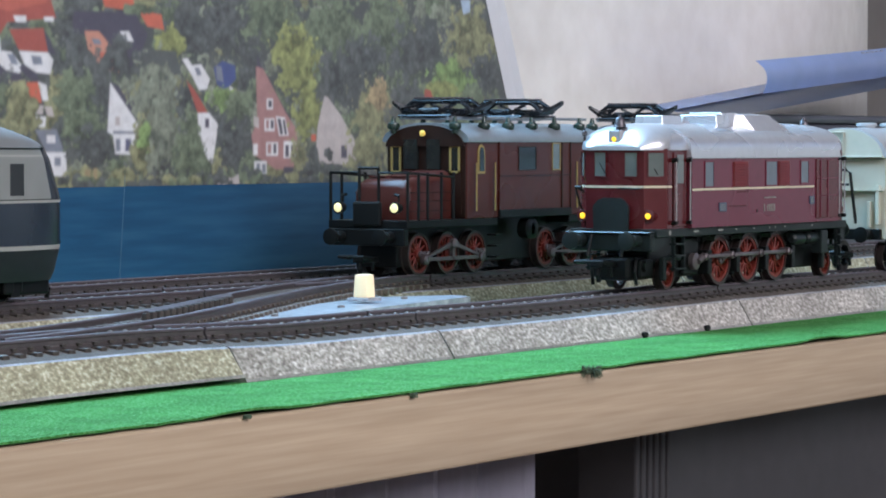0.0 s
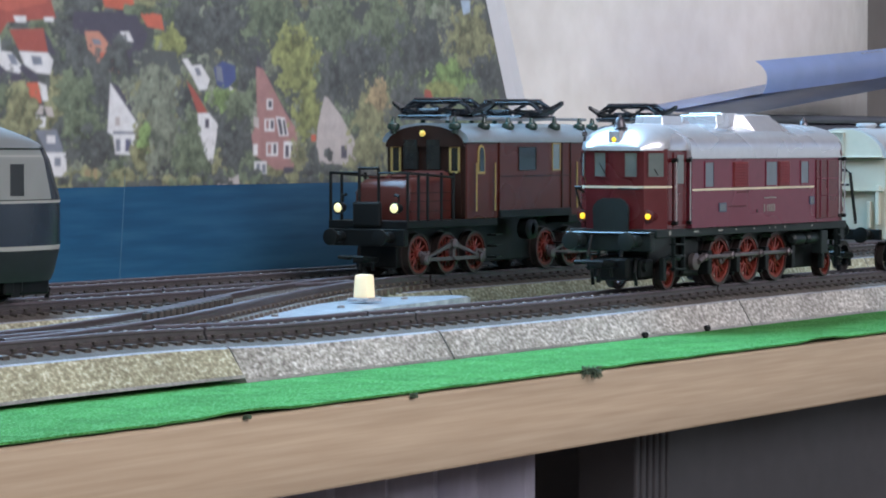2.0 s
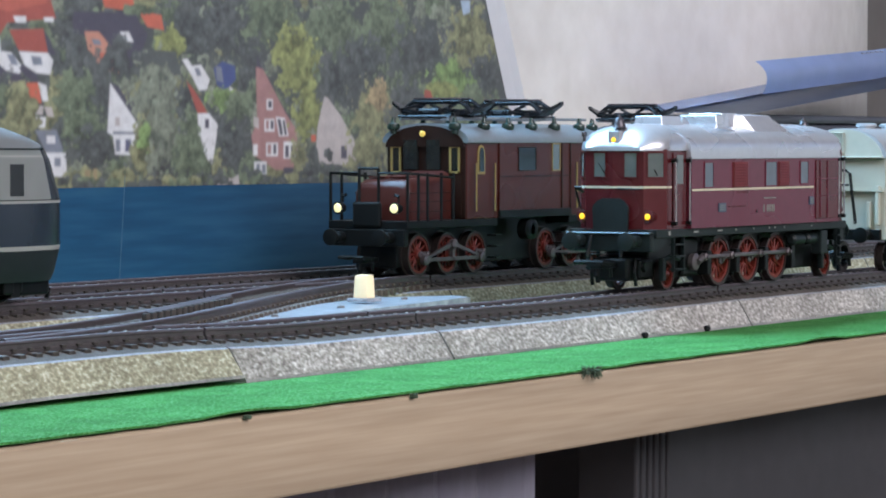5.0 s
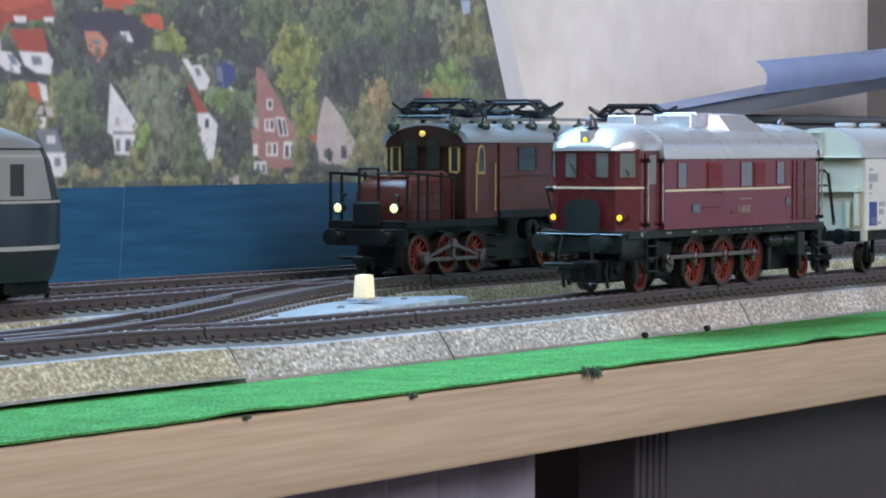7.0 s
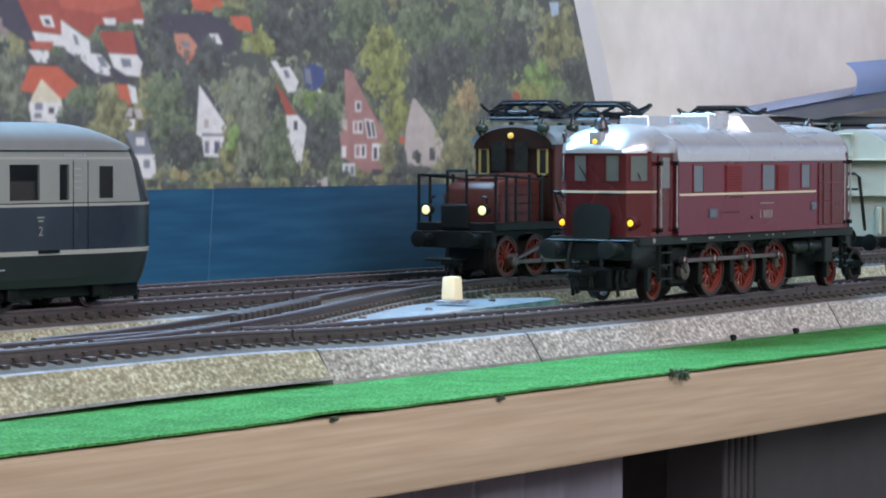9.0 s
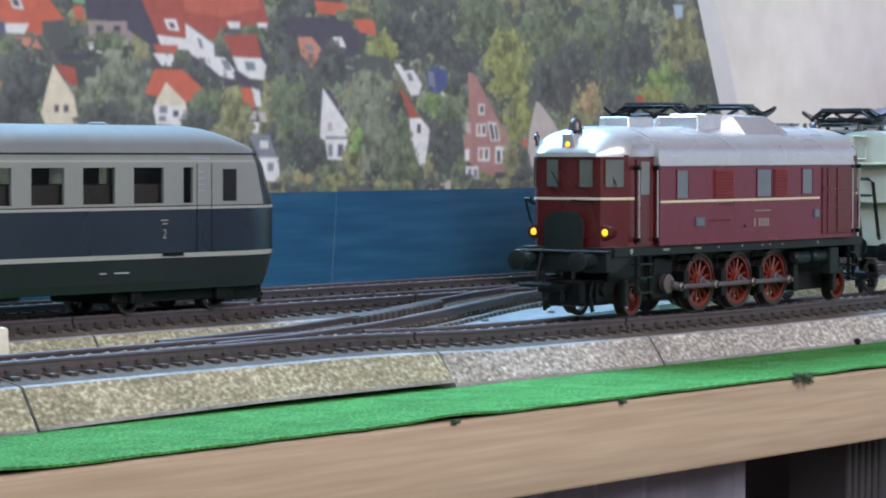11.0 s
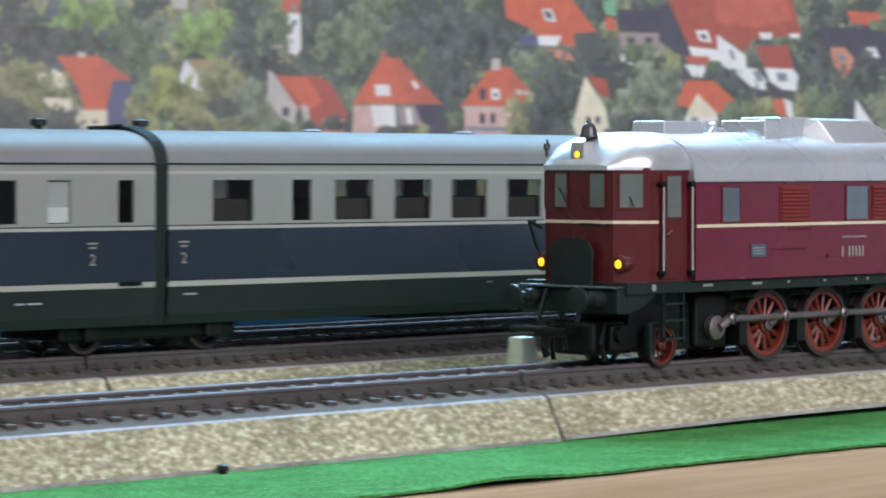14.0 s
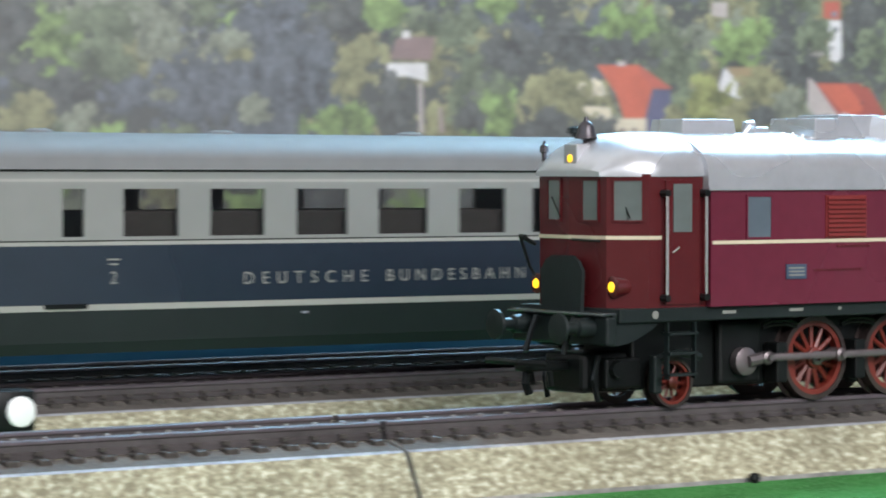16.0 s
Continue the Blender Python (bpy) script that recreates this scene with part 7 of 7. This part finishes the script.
def railcar():
    t = thing("railcar", "two-tone model railcar set, grey above dark blue, cream lines", "railcar", pose(0.45, Y2, 0.0004, 0, 0.16, 0))
    H = 0.0165
    B = -0.45
    bands = [(0.0066, 0.0152), (0.0090, 0.0160), (0.0157, 0.0164), (0.0170, 0.0165), (0.0294, 0.0165), (0.0302, 0.0165), (0.0305, 0.0165)]
    upper = [(0.0420, 0.0165), (0.0428, 0.0165), (0.0434, 0.0164), (0.0449, 0.0163), (0.0454, 0.0166), (0.0459, 0.0163)]
    LOW = (3, 3, 2, 0, 2, 4)      # skirt, skirt, line, blue, line, thin dark
    mats = [M_BLUE, M_GREYUP, M_RC_LINE, M_RC_SKIRT, M_BLACK, M_RC_ROOF]

    def shell(name, x0, x1, wins):
        car = thing(name, "", "")
        car.parent = t
        xs = [x0, x1]
        b = BM()
        secs = []
        for x in xs:
            secs.append([(x + B, -h, z) for z, h in bands] + [(x + B, h, z) for z, h in reversed(bands)])
        order = list(LOW) + [4] + list(reversed(LOW))
        loft(b, secs, closed=False, caps=False, mat_of=lambda k: order[k])
        sides = part("lower_side", b, mats, car)
        # floor and seats
        b = box(BM(), x0 + B + 0.001, x1 + B - 0.001, -0.0155, 0.0155, 0.0280, 0.0300)
        part("car_floor", b, M_SEAT, car)
        # window band: pillars on both sides
        b = BM()
        for s in (-1, 1):
            y0, y1 = sorted((s * H, s * (H - 0.0009)))
            box(b, x0 + B, x1 + B, y0, y1, 0.0305, 0.0312, mat=1)
            box(b, x0 + B, x1 + B, y0, y1, 0.0413, 0.0420, mat=1)
            edges = [x0] + [v for w in wins for v in w] + [x1]
            for a, c in zip(edges[::2], edges[1::2]):
                box(b, a + B, c + B, y0, y1, 0.0312, 0.0413, mat=1)
        part("window_band", b, mats, car)
        for a, c in wins:
            for s in (-1, 1):
                y = s * (H - 0.0005)
                w = BM()
                box(w, a + B, c + B, min(y, y - s * 0.0001), max(y, y - s * 0.0001), 0.0312, 0.0413)
                o = part("window_pane", w, M_GLASS, car)
                o.visible_shadow = False
            if c - a > 0.010:
                part("seat", box(BM(), a + B - 0.002, c + B + 0.002, -0.0140, 0.0140, 0.0300, 0.0366, 0.0004), M_SEAT, car)
        # upper side and roof
        b = BM()
        secs = []
        for x in xs:
            ar = arch(0.0163, 0.0459, 0.0534, 16, 2.3)
            secs.append([(x + B, -h, z) for z, h in upper] + [(x + B, y, z) for y, z in ar[1:-1]] + [(x + B, h, z) for z, h in reversed(upper)])
        k_up = [1, 2, 1, 4, 5]
        total = len(secs[0])
        loft(b, secs, closed=False, caps=False, mat_of=lambda k: k_up[k] if k < 5 else (k_up[total - 2 - k] if k > total - 7 else 5))
        part("roof", b, mats, car, smooth=True)
        return car

    # leading car, its flank and its rounded nose
    wins = [(0.4731, 0.4861), (0.4989, 0.5053), (0.5132, 0.5263), (0.5338, 0.5469), (0.5543, 0.5674), (0.5750, 0.5880), (0.5956, 0.6086), (0.6161, 0.6292), (0.6370, 0.6497), (0.6582, 0.6624)]
    lead = shell("leading_car", 0.4592, 0.6680, wins)
    b = BM()
    secs = []
    N = 14
    for i in range(N + 1):
        k = i / N
        x = 0.6680 + 0.0400 * math.sin(k * math.pi / 2)
        q = max(0.0, 1 - math.sin(k * math.pi / 2) ** 3.4) ** (1 / 2.6)
        q = 0.25 + 0.75 * q
        rise = 1 - math.sin(k * math.pi / 2) ** 2.6
        rest = 0.0445 + (0.0534 - 0.0445) * rise
        ar = arch(0.0163 * q, min(0.0459, rest - 0.0010), rest, 16, 2.3)

        def X(z):
            return x - (0.0095 * ((z - 0.030) / 0.0145) ** 1.8 if z > 0.030 else 0) * k - (0.0055 * ((0.018 - z) / 0.012) ** 1.5 * k if z < 0.018 else 0)
        pts = [(z, h * q) for z, h in bands] + [(min(z, rest - 0.0012 - 0.0001 * (5 - j)), h * q) for j, (z, h) in enumerate(upper)]
        sec = [(X(z) + B, -h, z) for z, h in pts] + [(X(z) + B, y, z) for y, z in ar[1:-1]] + [(X(z) + B, h, z) for z, h in reversed(pts)]
        secs.append(sec)
    order = list(LOW) + [1] + [1, 2, 1, 4, 5]
    total = len(secs[0])
    loft(b, secs, closed=True, mat_of=lambda k: order[k] if k < 12 else (order[total - 2 - k] if k > total - 14 else (5 if k < total - 1 else 3)))
    for f in b.faces:
        c = f.calc_center_median()
        if 0.0308 < c.z < 0.0462 and abs(c.y) < 0.0150:
            f.material_index = 0
    nose = part("nose", b, mats, lead, smooth=True)
    for s in (-1, 1):
        b = BM()
        y = s * 0.01655
        prism(b, [(0.6757 + B, 0.0316), (0.6818 + B, 0.0316), (0.6818 + B, 0.0408), (0.6757 + B, 0.0408)], min(y - s * 0.0035, y), max(y - s * 0.0035, y))
        part("cab_window", b, M_PANE_DARK, nose)
    for y in (-0.0030, 0.0030):
        b = box(BM(), 0.7050 + B, 0.7084 + B, y - 0.0024, y + 0.0024, 0.0325, 0.0405, 0.0004)
        part("windscreen", b, M_PANE_DARK, nose)
    b = tube(BM(), ((0.695 + B, -0.0085, 0.0175), (0.7075 + B, -0.0090, 0.0175)), 0.0004, 6)
    part("coupler_pin", b, M_BLACK, nose)
    for x in (0.6640, 0.6705):
        part("door_line", box(BM(), x + B, x + B + 0.0002, -0.01662, -0.0163, 0.0170, 0.0425), M_BLACK, lead)
    for k in range(4):
        part("inscription", box(BM(), 0.6645 + B, 0.6675 + B, -0.01665, -0.0165, 0.0345 + k * 0.0018, 0.0348 + k * 0.0018), M_LABEL_GREY, lead)

    for k in range(7):
        part("inscription", box(BM(), 0.6600 + k * 0.0014 + B, 0.6610 + k * 0.0014 + B, -0.0166, -0.0162, 0.0436, 0.0442), M_LABEL_GREY, lead)

    wins2 = [(0.2160, 0.2294), (0.2370, 0.2504), (0.2580, 0.2714), (0.2873, 0.2924), (0.3017, 0.3150), (0.3229, 0.3364), (0.3446, 0.3578), (0.3660, 0.3792), (0.3878, 0.4006), (0.4083, 0.4144), (0.4233, 0.4300), (0.4440, 0.4488)]
    mid = shell("middle_car", 0.1400, 0.4552, wins2)
    part("blind", box(BM(), 0.4233 + B, 0.4300 + B, -0.0157, -0.0154, 0.0314, 0.0410), material("white_blind", (0.36, 0.39, 0.38), 0.6), mid, "white window blind")
    part("blind", box(BM(), 0.4236 + B, 0.4297 + B, -0.0159, -0.0158, 0.0314, 0.0350), material("bright_blind", (0.50, 0.54, 0.52), 0.6), mid)
    # bellows between the cars
    b = BM()
    secs = []
    for i in range(7):
        x = 0.4552 + 0.0040 * i / 6
        g = 0.0003 * (i % 2)
        ar = arch(0.0166 + g, 0.0450, 0.0543 + g, 16, 2.3)
        secs.append([(x + B, -0.0150 - g, 0.0066)] + [(x + B, y, z) for y, z in ar] + [(x + B, 0.0150 + g, 0.0066)])
    loft(b, secs, closed=True)
    part("bellows", b, M_RUBBER, t, "dark ribbed rubber bellows")
    b = BM()
    tube(b, ((0.4480 + B, 0, 0.0538), (0.4530 + B, 0, 0.0539), (0.4550 + B, -0.004, 0.0543)), 0.0006, 6)
    part("roof_cable", b, M_BLACK, t)
    for x in (0.4330, 0.4640):
        b = lathe(BM(), (x + B, 0, 0.0531), (0, 0, 1), [(0, 0.0010), (0.0010, 0.0010), (0.0012, 0.0020), (0.0026, 0.0020), (0.0030, 0.0010)], 14)
        part("roof_vent", b, M_RC_SKIRT, t, smooth=True)
    for x in (0.235, 0.290, 0.335, 0.385, 0.520, 0.575, 0.640):
        b = lathe(BM(), (x + B, 0, 0.0532), (0, 0, 1), [(0, 0.0032), (0.0005, 0.0030), (0.0010, 0.0018)], 14)
        part("roof_vent", b, M_RC_ROOF, t, smooth=True)
    # lettering on the flank
    y = -H - 0.00008
    lettering("lettering", "DEUTSCHE", 0.0038, pose(0.3470 + B, y, 0.0218), M_LETTER, t, 1.5, width=0.0318)
    lettering("lettering", "BUNDESBAHN", 0.0038, pose(0.3871 + B, y, 0.0218), M_LETTER, t, 1.5, width=0.0378)
    for x in (0.2993, 0.4363, 0.4640, 0.6500):
        lettering("class_number", "2", 0.0038, pose(x + B, y, 0.0224), M_LETTER, t)
        part("inscription", box(BM(), x + B - 0.0015, x + B + 0.0015, y - 0.0001, y + 0.0001, 0.0262, 0.0266), M_LETTER, t)
        part("inscription", box(BM(), x + B - 0.0010, x + B + 0.0010, y - 0.0001, y + 0.0001, 0.0252, 0.0256), M_LETTER, t)
    for x0, x1, z in ((0.2830, 0.2930, 0.0162), (0.4440, 0.4510, 0.0162), (0.6490, 0.6580, 0.0162)):
        part("door_step", box(BM(), x0 + B, x1 + B, -0.0168, -0.0160, z, z + 0.0010), M_BLACK, t)
    for x0, x1, z in ((0.4140, 0.4165, 0.0125), (0.4175, 0.4215, 0.0125), (0.3460, 0.3474, 0.0140), (0.4640, 0.4680, 0.0136), (0.6230, 0.6255, 0.0118), (0.6290, 0.6350, 0.0118), (0.5680, 0.5690, 0.0140)):
        part("inscription", box(BM(), x0 + B, x1 + B, -0.0165, -0.0160, z, z + 0.0004), M_LABEL_GREY, t)
    # bogies
    for xc in (0.4572, 0.6600, 0.22):
        part("bogie_frame", box(BM(), xc - 0.027 + B, xc + 0.027 + B, -0.0120, 0.0120, 0.0032, 0.0092, 0.0008), M_BLACK, t)
        for x in (xc - 0.0185, xc + 0.0185):
            for s in (-1, 1):
                wheel(t, x + B, s * 0.0090, 0.0050, 0.0050, 8, "bogie_wheel", M_BLACK, s, False, False)
                part("axle_box", box(BM(), x - 0.0022 + B, x + 0.0022 + B, min(s * 0.0115, s * 0.0138), max(s * 0.0115, s * 0.0138), 0.0030, 0.0088, 0.0006), M_BLACK, t)
        part("guard_iron", box(BM(), xc + 0.020 + B, xc + 0.024 + B, -0.0130, -0.0115, 0.0022, 0.0080), M_BLACK, t)
    part("under_gear", box(BM(), 0.54 + B, 0.60 + B, -0.0090, 0.0090, 0.0050, 0.0120, 0.001), M_BLACK, t)
    b = box(BM(), 0.686 + B, 0.7000 + B, -0.0112, 0.0112, 0.0024, 0.0072, 0.0008)
    for y in (-0.0095, 0.0095):
        tube(b, ((0.6985 + B, y, 0.0066), (0.7015 + B, y, 0.0040), (0.7005 + B, y, 0.0012)), 0.0007, 6)
    part("rail_guard", b, M_BLACK, t)
    part("front_coupling", box(BM(), 0.684 + B, 0.697 + B, -0.0035, 0.0035, 0.0055, 0.0085, 0.0006), M_BLACK, t)
    return t


DIESEL = diesel()
WAGON = wagon()
electric(pose(0.975, Y2, 0.0), "brown model electric locomotive with bonnets, pantographs and red wheels", "electric locomotives")
electric(pose(1.206, Y3, 0.0006), "brown model electric locomotive with folded pantographs, standing behind", "electric locomotives", False, False)
railcar()


# ---- what moves ----
def along(t):
    """The diesel's place at t seconds, by a smooth curve through TRAVEL."""
    ts, xs = [p[0] for p in TRAVEL], [p[1] for p in TRAVEL]
    slope = [0.0] * len(ts)
    for i in range(1, len(ts) - 1):
        a, c = (xs[i] - xs[i - 1]) / (ts[i] - ts[i - 1]), (xs[i + 1] - xs[i]) / (ts[i + 1] - ts[i])
        slope[i] = 0.0 if a * c <= 0 else 2 * a * c / (a + c)
    slope[-1] = (xs[-1] - xs[-2]) / (ts[-1] - ts[-2])
    for i in range(len(ts) - 1):
        if t <= ts[i + 1]:
            h = ts[i + 1] - ts[i]
            k = (t - ts[i]) / h
            return (2 * k**3 - 3 * k**2 + 1) * xs[i] + (k**3 - 2 * k**2 + k) * h * slope[i] + (3 * k**2 - 2 * k**3) * xs[i + 1] + (k**3 - k**2) * h * slope[i + 1]
    return xs[-1]


def motions():
    times = [0.0, 4.8] + [4.8 + i / 15 for i in range(1, 168)] + [16.0]
    run = [(t, along(t)) for t in times]
    rail_z = -0.0010
    def lift(x):
        """The near track rises and bends slightly towards its west end."""
        k = min(max((0.43 - x) / 0.06, 0), 1)
        return k * k * (3 - 2 * k)
    walk(DIESEL, [(t, pose(x - 0.0008 * lift(x), 0, rail_z + 0.0007 * lift(x), 0, 0, 1.2 * lift(x))) for t, x in run])
    walk(WAGON, [(t, pose(x + 0.1565, 0, rail_z)) for t, x in run])
    start = run[0][1]
    for ob, u, y, z, r, crank in SPIN:
        first = 19.0 if crank else 0.0
        walk(ob, [(t, pose(u, y, z, 0, -(first + math.degrees((start - x) / r)), 0)) for t, x in run])
    for ob, u, y, z, r in CRANKS:
        rows = []
        for t, x in run:
            a = radians(19.0) + (start - x) / 0.0082
            rows.append((t, pose(u + r * math.cos(a), y, z + r * math.sin(a))))
        walk(ob, rows)


motions()
